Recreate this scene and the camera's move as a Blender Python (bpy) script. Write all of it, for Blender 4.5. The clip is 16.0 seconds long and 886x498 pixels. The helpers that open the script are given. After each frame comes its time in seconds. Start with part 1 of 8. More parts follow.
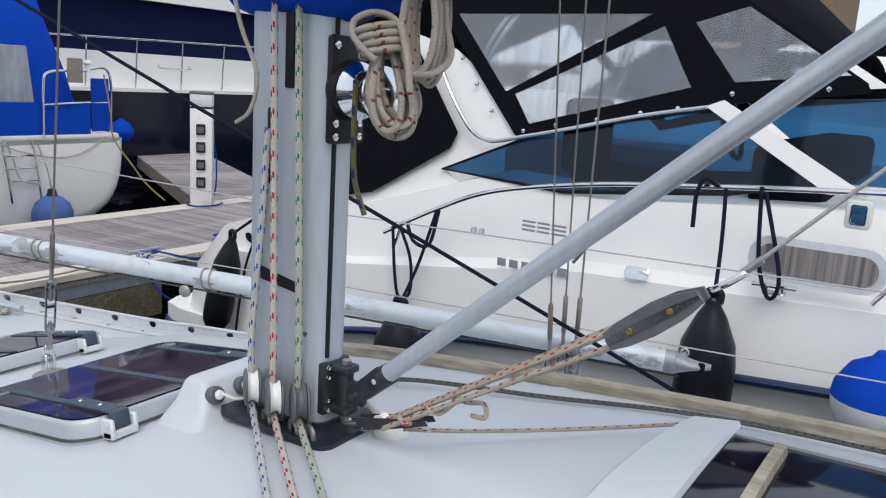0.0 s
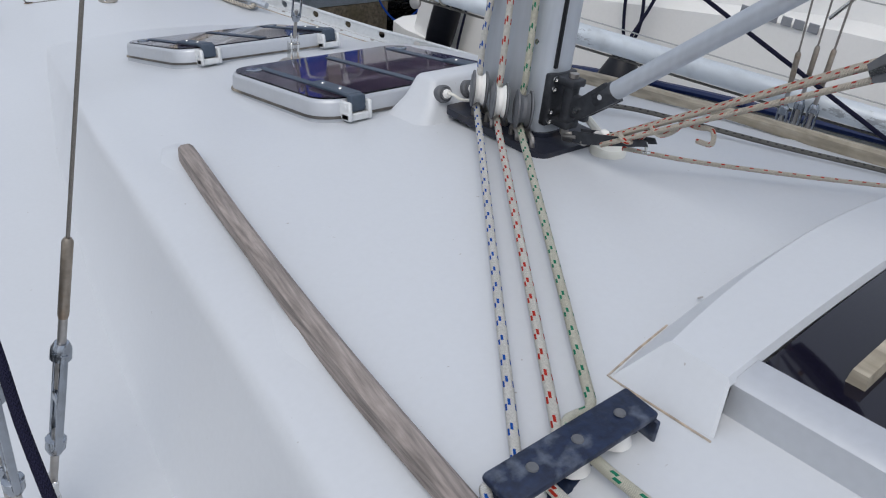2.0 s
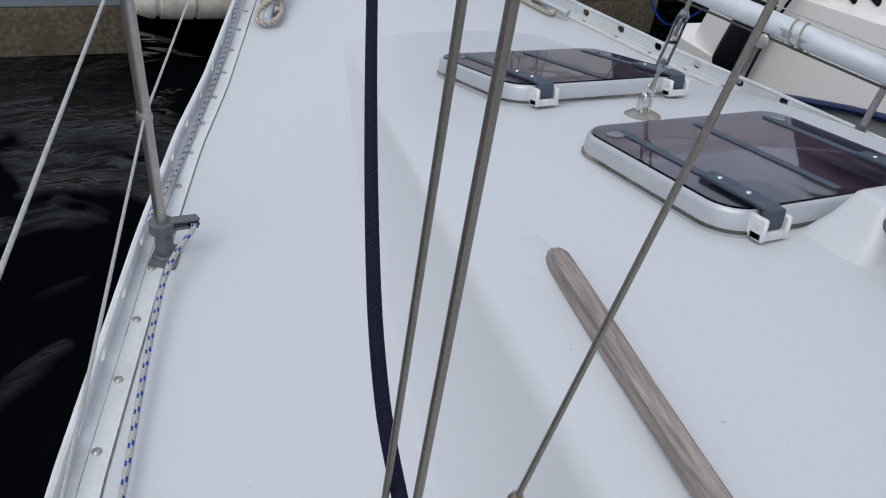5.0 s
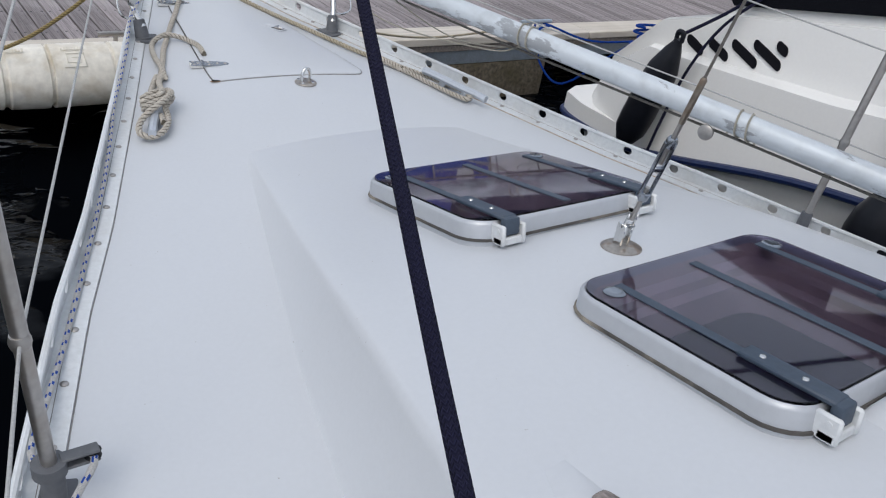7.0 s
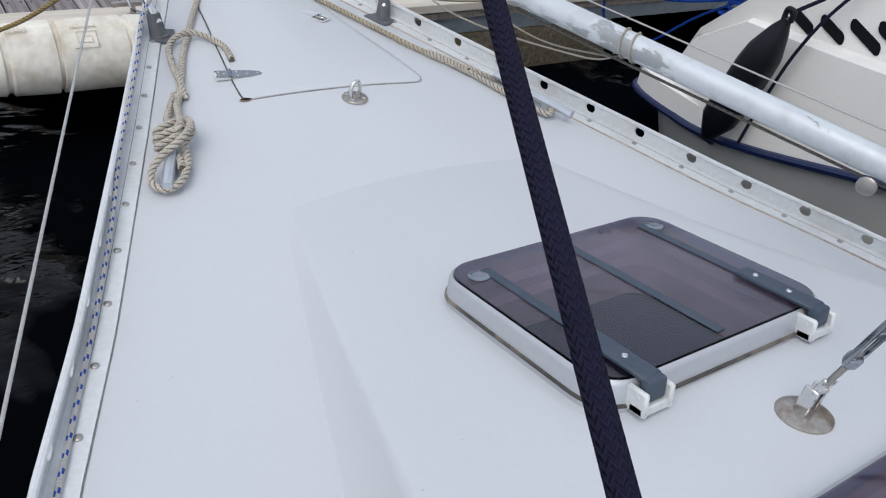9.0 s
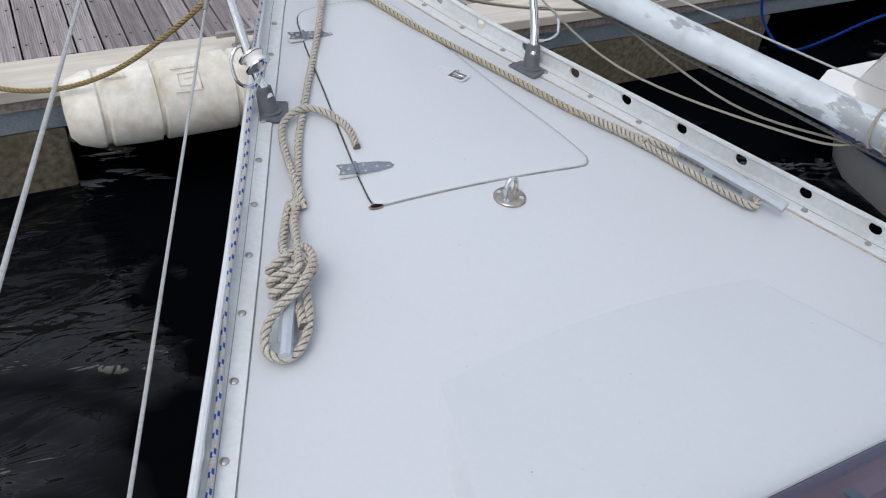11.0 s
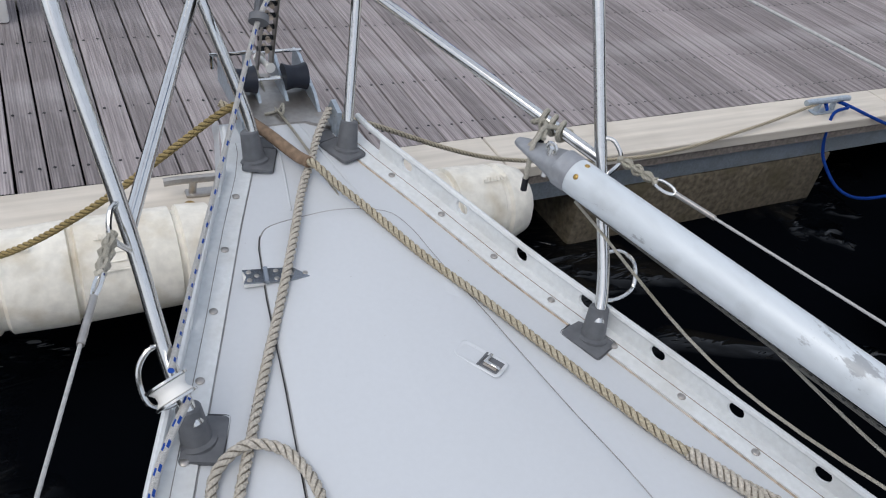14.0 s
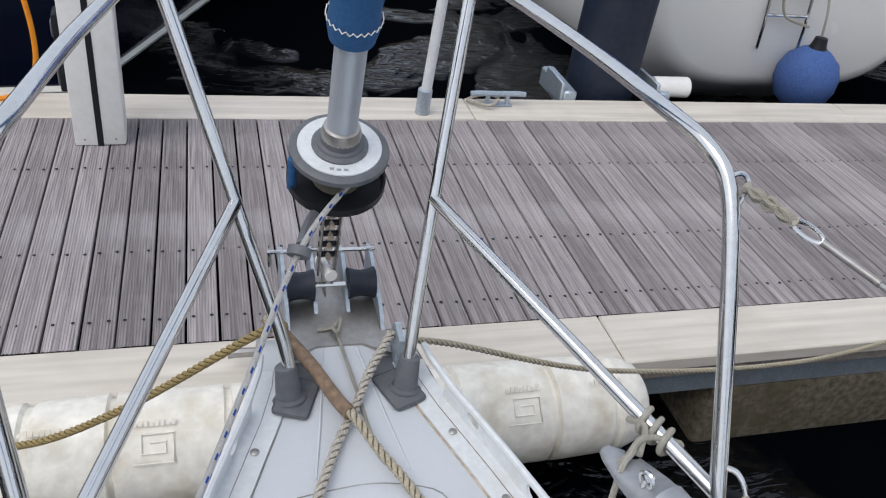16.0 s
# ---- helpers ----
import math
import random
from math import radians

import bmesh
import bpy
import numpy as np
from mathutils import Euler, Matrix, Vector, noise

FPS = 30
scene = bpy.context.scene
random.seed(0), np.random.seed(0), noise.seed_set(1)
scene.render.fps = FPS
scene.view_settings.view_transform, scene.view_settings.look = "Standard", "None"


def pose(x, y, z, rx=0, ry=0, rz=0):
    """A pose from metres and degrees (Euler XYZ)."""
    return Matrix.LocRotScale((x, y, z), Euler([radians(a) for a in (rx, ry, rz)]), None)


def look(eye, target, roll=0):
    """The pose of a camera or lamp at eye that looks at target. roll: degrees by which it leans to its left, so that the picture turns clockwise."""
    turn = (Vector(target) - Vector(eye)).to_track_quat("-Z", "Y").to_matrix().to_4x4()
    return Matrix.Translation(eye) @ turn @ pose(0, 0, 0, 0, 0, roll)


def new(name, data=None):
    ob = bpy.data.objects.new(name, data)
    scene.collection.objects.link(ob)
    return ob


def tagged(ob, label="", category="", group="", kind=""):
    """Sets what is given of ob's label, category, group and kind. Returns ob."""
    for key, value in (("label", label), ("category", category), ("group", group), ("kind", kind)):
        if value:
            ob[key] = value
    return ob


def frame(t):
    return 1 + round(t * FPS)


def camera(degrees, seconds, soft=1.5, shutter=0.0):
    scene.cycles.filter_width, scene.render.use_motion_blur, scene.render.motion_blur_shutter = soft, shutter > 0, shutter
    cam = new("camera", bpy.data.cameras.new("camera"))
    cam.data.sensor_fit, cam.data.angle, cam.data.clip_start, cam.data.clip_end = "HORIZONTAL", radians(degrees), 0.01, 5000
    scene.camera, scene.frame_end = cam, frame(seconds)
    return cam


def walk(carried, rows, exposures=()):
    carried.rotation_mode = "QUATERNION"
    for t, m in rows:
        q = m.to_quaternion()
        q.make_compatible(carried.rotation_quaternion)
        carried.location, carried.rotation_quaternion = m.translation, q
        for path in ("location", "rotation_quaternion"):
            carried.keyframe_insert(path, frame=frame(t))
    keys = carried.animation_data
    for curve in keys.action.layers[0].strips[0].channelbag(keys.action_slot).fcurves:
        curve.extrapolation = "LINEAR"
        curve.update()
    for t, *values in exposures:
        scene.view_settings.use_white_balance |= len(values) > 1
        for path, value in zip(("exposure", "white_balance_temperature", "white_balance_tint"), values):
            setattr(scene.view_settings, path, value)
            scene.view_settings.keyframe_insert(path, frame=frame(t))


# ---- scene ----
cam = camera(57.8, 16.0, soft=1.15)
PATH = [
    (0, (-1.239, 0.413, 1.170), (0.417, 1.456, 0.759), 3.58),
    (0.5, (-1.263, 0.403, 1.151), (0.314, 1.475, 0.547), 4.66),
    (1, (-1.261, 0.406, 1.141), (0.219, 1.488, 0.343), 4.91),
    (1.5, (-1.275, 0.404, 1.117), (0.054, 1.558, 0.167), 4.57),
    (2, (-1.295, 0.409, 1.091), (-0.095, 1.644, 0.074), 6.55),
    (2.5, (-1.346, 0.437, 1.076), (-0.349, 1.808, 0.015), 7.36),
    (3, (-1.404, 0.515, 1.080), (-0.554, 1.935, -0.043), 7.42),
    (3.5, (-1.436, 0.630, 1.098), (-0.642, 2.025, -0.094), 6.74),
    (4, (-1.447, 0.733, 1.097), (-0.651, 2.138, -0.083), 7.59),
    (4.5, (-1.395, 0.908, 1.087), (-0.591, 2.327, -0.070), 8.72),
    (7, (-1.317, 1.534, 1.116), (-0.200, 2.851, 0.108), 10.56),
    (7.5, (-1.289, 1.722, 1.110), (-0.094, 2.948, 0.076), 9.50),
    (8, (-1.256, 1.853, 1.123), (-0.069, 3.033, 0.027), 11.60),
    (8.5, (-1.149, 1.989, 1.145), (-0.035, 3.201, 0.009), 12.90),
    (9, (-1.082, 2.132, 1.158), (-0.061, 3.393, -0.012), 10.88),
    (9.5, (-1.082, 2.314, 1.178), (-0.070, 3.581, 0.007), 11.11),
    (10, (-1.034, 2.464, 1.178), (-0.119, 3.795, -0.003), 10.15),
    (12.5, (-0.761, 3.299, 1.186), (-0.003, 4.541, -0.186), 4.86),
    (13, (-0.727, 3.475, 1.186), (0.061, 4.713, -0.173), 5.43),
    (13.5, (-0.685, 3.579, 1.180), (0.155, 4.859, -0.107), 8.62),
    (14, (-0.550, 3.693, 1.197), (0.301, 5.028, -0.026), 10.77),
    (14.5, (-0.493, 3.802, 1.219), (0.307, 5.179, 0.009), 10.39),
    (15, (-0.454, 3.935, 1.233), (0.325, 5.351, 0.055), 9.72),
    (15.5, (-0.359, 4.032, 1.251), (0.371, 5.482, 0.082), 9.47),
    (16, (-0.244, 4.134, 1.298), (0.306, 5.694, 0.173), 8.93),
]
walk(cam, [(t, look(eye, target, roll)) for t, eye, target, roll in PATH], [(0, 0.56), (1.5, 0.34), (4.5, 0.28), (8.5, 0.40), (10, 0.45), (13.5, 0.42), (14.5, 0.38), (15.5, 0.44), (16, 0.50)])

# ---- world and light: bright overcast ----
world = bpy.data.worlds.new("sky")
scene.world = world
world.use_nodes = True
wn = world.node_tree.nodes
sky = wn.new("ShaderNodeTexSky")
sky.sky_type, sky.sun_disc = "NISHITA", False
sky.sun_elevation, sky.sun_rotation = radians(55), radians(237)
sky.air_density, sky.dust_density, sky.ozone_density = 1.0, 4.0, 1.0
soft_sky = wn.new("ShaderNodeMix")
soft_sky.data_type = "RGBA"
soft_sky.inputs[0].default_value = 0.72
soft_sky.inputs[7].default_value = (5.75, 6.25, 7.15, 1)
world.node_tree.links.new(sky.outputs[0], soft_sky.inputs[6])
world.node_tree.links.new(soft_sky.outputs[2], wn["Background"].inputs[0])
wn["Background"].inputs[1].default_value = 0.11
sun = new("sun", bpy.data.lights.new("sun", "SUN"))
sun.data.energy, sun.data.angle, sun.data.color = 0.8, radians(40), (1.0, 0.98, 0.95)
sun.matrix_world = look((0, 0, 20), (11.0, 7.0, 0))


# ---- materials ----
def material(name, color, rough=0.5, metal=0.0, grain=0.06, scale=40.0, bump=0.0, stain=0.0, stain_color=None, stain_scale=3.0, stretch=(1, 1, 1), coat=0.0, trans=0.0, ior=1.45, spec=0.5, vary=0.0):
    m = bpy.data.materials.new(name)
    m.use_nodes = True
    nt = m.node_tree
    b = nt.nodes["Principled BSDF"]
    b.inputs["Roughness"].default_value = rough
    b.inputs["Metallic"].default_value = metal
    b.inputs["Coat Weight"].default_value = coat
    b.inputs["Transmission Weight"].default_value = trans
    b.inputs["IOR"].default_value = ior
    b.inputs["Specular IOR Level"].default_value = spec
    co = nt.nodes.new("ShaderNodeTexCoord")
    mp = nt.nodes.new("ShaderNodeMapping")
    mp.inputs["Scale"].default_value = stretch
    nt.links.new(co.outputs["Object"], mp.inputs[0])
    n1 = nt.nodes.new("ShaderNodeTexNoise")
    n1.inputs["Scale"].default_value, n1.inputs["Detail"].default_value = scale, 5
    nt.links.new(mp.outputs[0], n1.inputs["Vector"])
    r1 = nt.nodes.new("ShaderNodeMapRange")
    r1.inputs[1].default_value, r1.inputs[2].default_value = 0.3, 0.7
    r1.inputs[3].default_value, r1.inputs[4].default_value = 1 - grain, 1 + grain
    nt.links.new(n1.outputs[0], r1.inputs[0])
    mul = nt.nodes.new("ShaderNodeVectorMath")
    mul.operation = "SCALE"
    nt.links.new(r1.outputs[0], mul.inputs[3])
    mul.inputs[0].default_value = color
    out = mul.outputs[0]
    if vary:
        oi = nt.nodes.new("ShaderNodeObjectInfo")
        rv = nt.nodes.new("ShaderNodeMapRange")
        rv.inputs[3].default_value, rv.inputs[4].default_value = 1 - vary, 1 + vary
        nt.links.new(oi.outputs["Random"], rv.inputs[0])
        mv = nt.nodes.new("ShaderNodeVectorMath")
        mv.operation = "SCALE"
        nt.links.new(out, mv.inputs[0])
        nt.links.new(rv.outputs[0], mv.inputs[3])
        out = mv.outputs[0]
    n2 = nt.nodes.new("ShaderNodeTexNoise")
    n2.inputs["Scale"].default_value, n2.inputs["Detail"].default_value = stain_scale, 7
    nt.links.new(co.outputs["Object"], n2.inputs["Vector"])
    if stain:
        r2 = nt.nodes.new("ShaderNodeMapRange")
        r2.inputs[1].default_value, r2.inputs[2].default_value = 0.5, 0.72
        r2.inputs[3].default_value, r2.inputs[4].default_value = 0, stain
        nt.links.new(n2.outputs[0], r2.inputs[0])
        mx = nt.nodes.new("ShaderNodeMix")
        mx.data_type = "RGBA"
        nt.links.new(r2.outputs[0], mx.inputs[0])
        nt.links.new(out, mx.inputs[6])
        mx.inputs[7].default_value = (*(stain_color or [c * 0.6 for c in color]), 1)
        out = mx.outputs[2]
    nt.links.new(out, b.inputs["Base Color"])
    rr = nt.nodes.new("ShaderNodeMapRange")
    rr.inputs[3].default_value, rr.inputs[4].default_value = max(0.02, rough * 0.8), min(1, rough * 1.25)
    nt.links.new(n2.outputs[0], rr.inputs[0])
    nt.links.new(rr.outputs[0], b.inputs["Roughness"])
    if bump:
        bp = nt.nodes.new("ShaderNodeBump")
        bp.inputs["Strength"].default_value, bp.inputs["Distance"].default_value = min(1, bump), 0.002
        nt.links.new(n1.outputs[0], bp.inputs["Height"])
        nt.links.new(bp.outputs[0], b.inputs["Normal"])
    return m


def rope_material(name, base, fleck=None, pitch=0.032, around=2.0, size=0.26, braid=2600.0, dirt_shade=0.15, second=None, plaits=4.0, cut=0.72):
    """Braided cover: UV x runs round the rope (0 to 1), UV y along it in metres; tracer yarns as flecks."""
    m = material(name, base, 0.85, 0, 0.12, 300, 0, spec=0.15)
    nt = m.node_tree
    b = nt.nodes["Principled BSDF"]
    uv = nt.nodes.new("ShaderNodeUVMap")
    sep = nt.nodes.new("ShaderNodeSeparateXYZ")
    nt.links.new(uv.outputs[0], sep.inputs[0])

    def calc(op, a, c, d=0.0):
        n = nt.nodes.new("ShaderNodeMath")
        n.operation = op
        for i, v in enumerate((a, c, d)):
            if isinstance(v, (int, float)):
                n.inputs[i].default_value = v
            else:
                nt.links.new(v, n.inputs[i])
        return n.outputs[0]

    src = b.inputs["Base Color"].links[0].from_socket
    dirty = nt.nodes.new("ShaderNodeMix")
    dirty.data_type = "RGBA"
    dn = nt.nodes.new("ShaderNodeTexNoise")
    dn.inputs["Scale"].default_value = 9
    co = nt.nodes.new("ShaderNodeTexCoord")
    nt.links.new(co.outputs["Object"], dn.inputs["Vector"])
    nt.links.new(calc("MULTIPLY", calc("SUBTRACT", dn.outputs[0], 0.35), dirt_shade * 4), dirty.inputs[0])
    dirty.clamp_factor = True
    nt.links.new(src, dirty.inputs[6])
    dirty.inputs[7].default_value = (base[0] * 0.55, base[1] * 0.52, base[2] * 0.42, 1)
    out = dirty.outputs[2]
    # plait: chevrons of crossing yarns, shade in their grooves painted into the colour
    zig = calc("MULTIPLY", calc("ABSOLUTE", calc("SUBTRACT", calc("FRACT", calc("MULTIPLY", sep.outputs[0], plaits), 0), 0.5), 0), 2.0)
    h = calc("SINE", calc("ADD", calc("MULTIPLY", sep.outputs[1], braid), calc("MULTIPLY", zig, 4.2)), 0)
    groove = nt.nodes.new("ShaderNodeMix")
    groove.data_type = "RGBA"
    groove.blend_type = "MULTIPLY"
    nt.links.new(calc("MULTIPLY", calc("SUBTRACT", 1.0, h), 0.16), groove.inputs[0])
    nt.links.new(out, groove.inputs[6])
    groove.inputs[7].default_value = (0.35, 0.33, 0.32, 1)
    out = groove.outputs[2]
    if fleck:
        for k, colour in enumerate([fleck] + ([second] if second else [])):
            cols = calc("ADD", calc("MULTIPLY", sep.outputs[0], around * 3.0), k * 1.0)
            col = calc("FLOOR", cols, 0)
            lane = calc("MODULO", calc("ADD", col, 0.25), 3.0)
            side = calc("LESS_THAN", lane, 1.0)
            along = calc("ADD", calc("DIVIDE", sep.outputs[1], pitch), calc("ADD", calc("MULTIPLY", side, 0.17), calc("MULTIPLY", calc("FRACT", cols, 0), 0.07)))
            dash = calc("MULTIPLY", calc("LESS_THAN", calc("FRACT", along, 0), size), calc("LESS_THAN", calc("FRACT", cols, 0), cut))
            f = calc("MULTIPLY", dash, calc("LESS_THAN", lane, 2.0))
            mx = nt.nodes.new("ShaderNodeMix")
            mx.data_type = "RGBA"
            nt.links.new(f, mx.inputs[0])
            nt.links.new(out, mx.inputs[6])
            mx.inputs[7].default_value = (*colour, 1)
            out = mx.outputs[2]
    nt.links.new(out, b.inputs["Base Color"])
    bp = nt.nodes.new("ShaderNodeBump")
    bp.inputs["Strength"].default_value, bp.inputs["Distance"].default_value = 0.9, 0.0012
    nt.links.new(h, bp.inputs["Height"])
    nt.links.new(bp.outputs[0], b.inputs["Normal"])
    return m


GEL = material("white gelcoat", (0.555, 0.575, 0.60), 0.32, 0, 0.012, 90, 0.05, 0.10, (0.51, 0.525, 0.535), 2.2)
GEL2 = material("motor cruiser gelcoat", (0.80, 0.79, 0.76), 0.25, 0, 0.012, 60, 0, 0.12, (0.66, 0.65, 0.6), 1.2)
CREAM = material("cream gelcoat", (0.74, 0.73, 0.66), 0.3, 0, 0.02, 30, 0, 0.15, (0.6, 0.58, 0.5), 1.5)
ALU = material("anodised aluminium", (0.52, 0.555, 0.60), 0.42, 0.5, 0.05, 60, 0.05, 0.25, (0.42, 0.45, 0.49), 6, (1, 1, 0.15))
ALU_W = material("dull white aluminium", (0.66, 0.68, 0.69), 0.5, 0.12, 0.06, 80, 0.1, 0.45, (0.50, 0.48, 0.44), 7)
POLE = material("worn white-painted spar", (0.60, 0.64, 0.67), 0.40, 0.2, 0.06, 40, 0.1, 0.5, (0.40, 0.42, 0.43), 14, (1, 0.1, 1))
STEEL = material("polished stainless steel", (0.68, 0.68, 0.67), 0.14, 1.0, 0.04, 60, 0, 0.2, (0.5, 0.46, 0.4), 8)
STEEL_T = material("worn chromed bronze", (0.33, 0.355, 0.39), 0.2, 1.0, 0.08, 80, 0.05, 0.4, (0.2, 0.19, 0.18), 14)
STEEL_D = material("dull stainless steel", (0.42, 0.40, 0.38), 0.38, 0.9, 0.1, 70, 0.1, 0.5, (0.3, 0.24, 0.18), 12)
GALV = material("galvanised steel", (0.44, 0.50, 0.56), 0.45, 0.7, 0.15, 90, 0.1, 0.5, (0.34, 0.36, 0.38), 10)
WIRE = material("stainless wire", (0.27, 0.25, 0.225), 0.4, 0.8, 0.15, 400, 0.2)
TEAK = material("weathered grey teak", (0.25, 0.215, 0.19), 0.8, 0, 0.35, 70, 0.8, 0.5, (0.15, 0.125, 0.105), 25, (1, 0.08, 1))
TEAK_R = material("weathered handrail teak", (0.262, 0.228, 0.21), 0.8, 0, 0.42, 150, 0.8, 0.2, (0.20, 0.17, 0.155), 60, (1, 18, 1))
tm = [n for n in TEAK_R.node_tree.nodes if n.type == "MAPPING"][0]
tm.vector_type = "TEXTURE"
tm.inputs["Rotation"].default_value = (-0.1, 0, -0.2)
TEAK_W = material("weathered pale teak", (0.34, 0.30, 0.235), 0.8, 0, 0.3, 60, 0.8, 0.6, (0.2, 0.175, 0.12), 15, (1, 0.08, 1))
PLANK = material("weathered pontoon decking", (0.262, 0.235, 0.238), 0.85, 0, 0.42, 110, 0.8, 0.6, (0.40, 0.375, 0.38), 3.2, (1, 0.03, 1), vary=0.28)
EDGE = material("pontoon edge timber", (0.60, 0.55, 0.48), 0.75, 0, 0.14, 25, 0.3, 0.5, (0.46, 0.41, 0.34), 3, (0.06, 1, 1))
CONCRETE = material("wet algae concrete", (0.115, 0.096, 0.068), 0.85, 0, 0.5, 35, 1.0, 0.8, (0.075, 0.065, 0.035), 6)
BLACKP = material("black plastic", (0.014, 0.015, 0.018), 0.4, 0, 0.15, 60, 0.1, 0.2, (0.035, 0.035, 0.04), 12, spec=0.25)
GREYP = material("grey plastic", (0.11, 0.115, 0.125), 0.5, 0, 0.12, 60, 0.15, 0.4, (0.19, 0.19, 0.2), 14)
NAVYP = material("worn navy plate", (0.010, 0.018, 0.045), 0.45, 0, 0.4, 90, 0.5, 0.75, (0.15, 0.175, 0.22), 34)
HATCHBAR = material("slate plastic", (0.045, 0.065, 0.095), 0.5, 0, 0.12, 90, 0.15, 0.3, (0.1, 0.12, 0.15), 14)
WHITEP = material("white plastic", (0.78, 0.77, 0.74), 0.4, 0, 0.03, 40, 0, 0.2, (0.55, 0.53, 0.48), 8)
FENDER_W = material("dirty white fender", (0.80, 0.765, 0.68), 0.5, 0, 0.10, 30, 0.15, 0.75, (0.50, 0.42, 0.29), 7)
FENDER_B = material("black fender", (0.008, 0.009, 0.013), 0.35, 0, 0.2, 30, 0, 0.2, (0.025, 0.025, 0.03), 6, spec=0.3)
FENDER_BLUE = material("faded blue fender cover", (0.06, 0.12, 0.32), 0.9, 0, 0.3, 120, 0.6, 0.3, (0.1, 0.17, 0.36), 7)
BLUE = material("blue canvas", (0.004, 0.055, 0.42), 0.85, 0, 0.14, 180, 0.5, 0.3, (0.004, 0.04, 0.28), 3, spec=0.1)
SAILBLUE = material("blue sail cloth", (0.025, 0.10, 0.24), 0.8, 0, 0.12, 140, 0.5, 0.4, (0.05, 0.14, 0.29), 8)
NAVY = material("navy canvas", (0.006, 0.009, 0.04), 0.8, 0, 0.2, 120, 0.4, spec=0.1)
NAVYHULL = material("navy hull", (0.004, 0.006, 0.016), 0.12, 0, 0.05, 20)
CANVAS = material("black canvas", (0.006, 0.0065, 0.009), 0.9, 0, 0.2, 150, 0.5, 0.2, (0.012, 0.012, 0.015), 5, spec=0.05)
SMOKE = material("smoked acrylic", (0.27, 0.265, 0.385), 0.03, 0, 0.03, 4, 0, 0, None, 3, trans=1.0, ior=1.4)
SMOKE2 = material("dark smoked acrylic", (0.006, 0.0055, 0.013), 0.05, 0, 0.05, 4, 0, 0.3, (0.014, 0.010, 0.015), 3, ior=1.49, spec=0.4)
# the unlit look of the cabin is put into this dark colour
CABIN = material("cabin with painted dimness", (0.045, 0.045, 0.06), 0.7, 0, 0.12, 5, 0, 0.3, (0.09, 0.05, 0.035), 6)
LINING = material("pink-beige hatch lining", (0.62, 0.50, 0.45), 0.45, 0, 0.06, 20, 0, 0.2, (0.5, 0.38, 0.33), 6)
# darker mottling in the tint imitates uneven reflections in the glass
TINT = material("blue tinted glass with painted reflections", (0.02, 0.13, 0.30), 0.02, 0, 0.1, 2, 0, 0.4, (0.012, 0.06, 0.13), 1.6, trans=1.0, ior=1.4)
# stretched streaks and a milky share of the colour imitate sky reflections
VINYL = material("clear vinyl with painted reflections", (0.66, 0.69, 0.73), 0.05, 0, 0.14, 9, 0.6, 0.5, (0.62, 0.64, 0.67), 2.6, (1, 3.0, 0.22), trans=0.86, ior=1.35)
VINYL2 = material("milky old vinyl", (0.40, 0.43, 0.47), 0.12, 0, 0.2, 7, 0.4, 0.5, (0.28, 0.30, 0.34), 3, (2, 2, 0.4), trans=0.25)
CHROME = material("chrome", (0.75, 0.76, 0.78), 0.07, 1.0, 0.02, 20)
BRASS = material("old brass", (0.4, 0.26, 0.08), 0.4, 0.8, 0.2, 60)
LEATHER = material("tan leather chafe sleeve", (0.24, 0.165, 0.11), 0.85, 0, 0.3, 60, 0.6, 0.6, (0.13, 0.09, 0.06), 25)
# near-black colour carries the shade of interiors and recesses
SHADE_BLACK = material("near-black for unlit recesses", (0.008, 0.008, 0.011), 0.8, spec=0.1)
CURTAIN = material("grey curtain", (0.22, 0.2, 0.19), 0.9, 0, 0.5, 60, 0.4, 0, None, 3, (1, 1, 0.02))
LETTER = material("grey vinyl lettering", (0.30, 0.31, 0.33), 0.4, 0.2)
NAVYSTRIPE = material("navy rubbing strake", (0.01, 0.02, 0.075), 0.3, 0, 0.1, 30, 0, 0.2, (0.03, 0.045, 0.1), 5)
RUST = material("rust-brown sealant", (0.40, 0.33, 0.26), 0.8, 0, 0.4, 60, 0, 1.0, (0.52, 0.51, 0.49), 7)
BLUEROPE = rope_material("blue polypropylene rope", (0.01, 0.07, 0.42))
ORANGE = material("orange hose", (0.75, 0.25, 0.01), 0.5)
R_BLUE = rope_material("white braid with blue flecks", (0.80, 0.79, 0.75), (0.01, 0.09, 0.42), 0.043, 3.0, 0.27, 2600, dirt_shade=0.08, cut=0.72)
R_RED = rope_material("white braid with red flecks", (0.78, 0.76, 0.70), (0.5, 0.035, 0.02), 0.043, 3.0, 0.29, 2600, dirt_shade=0.10, cut=0.76)
R_GREEN = rope_material("white braid with green flecks", (0.72, 0.71, 0.60), (0.02, 0.22, 0.12), 0.043, 3.0, 0.25, 2600, dirt_shade=0.25, cut=0.72)
R_VANG = rope_material("cream braid with red flecks", (0.66, 0.60, 0.51), (0.5, 0.05, 0.03), 0.030, 2.0, 0.27, dirt_shade=0.12)
R_COIL = rope_material("old cream braid with red-brown flecks", (0.66, 0.59, 0.51), (0.30, 0.10, 0.07), 0.05, 1.0, 0.12, dirt_shade=0.22)
R_FURL = rope_material("white furling line with blue flecks", (0.74, 0.73, 0.71), (0.03, 0.10, 0.45), 0.036, 2.0, 0.30, dirt_shade=0.06)
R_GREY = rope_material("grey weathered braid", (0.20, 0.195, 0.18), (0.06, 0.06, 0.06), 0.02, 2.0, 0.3)
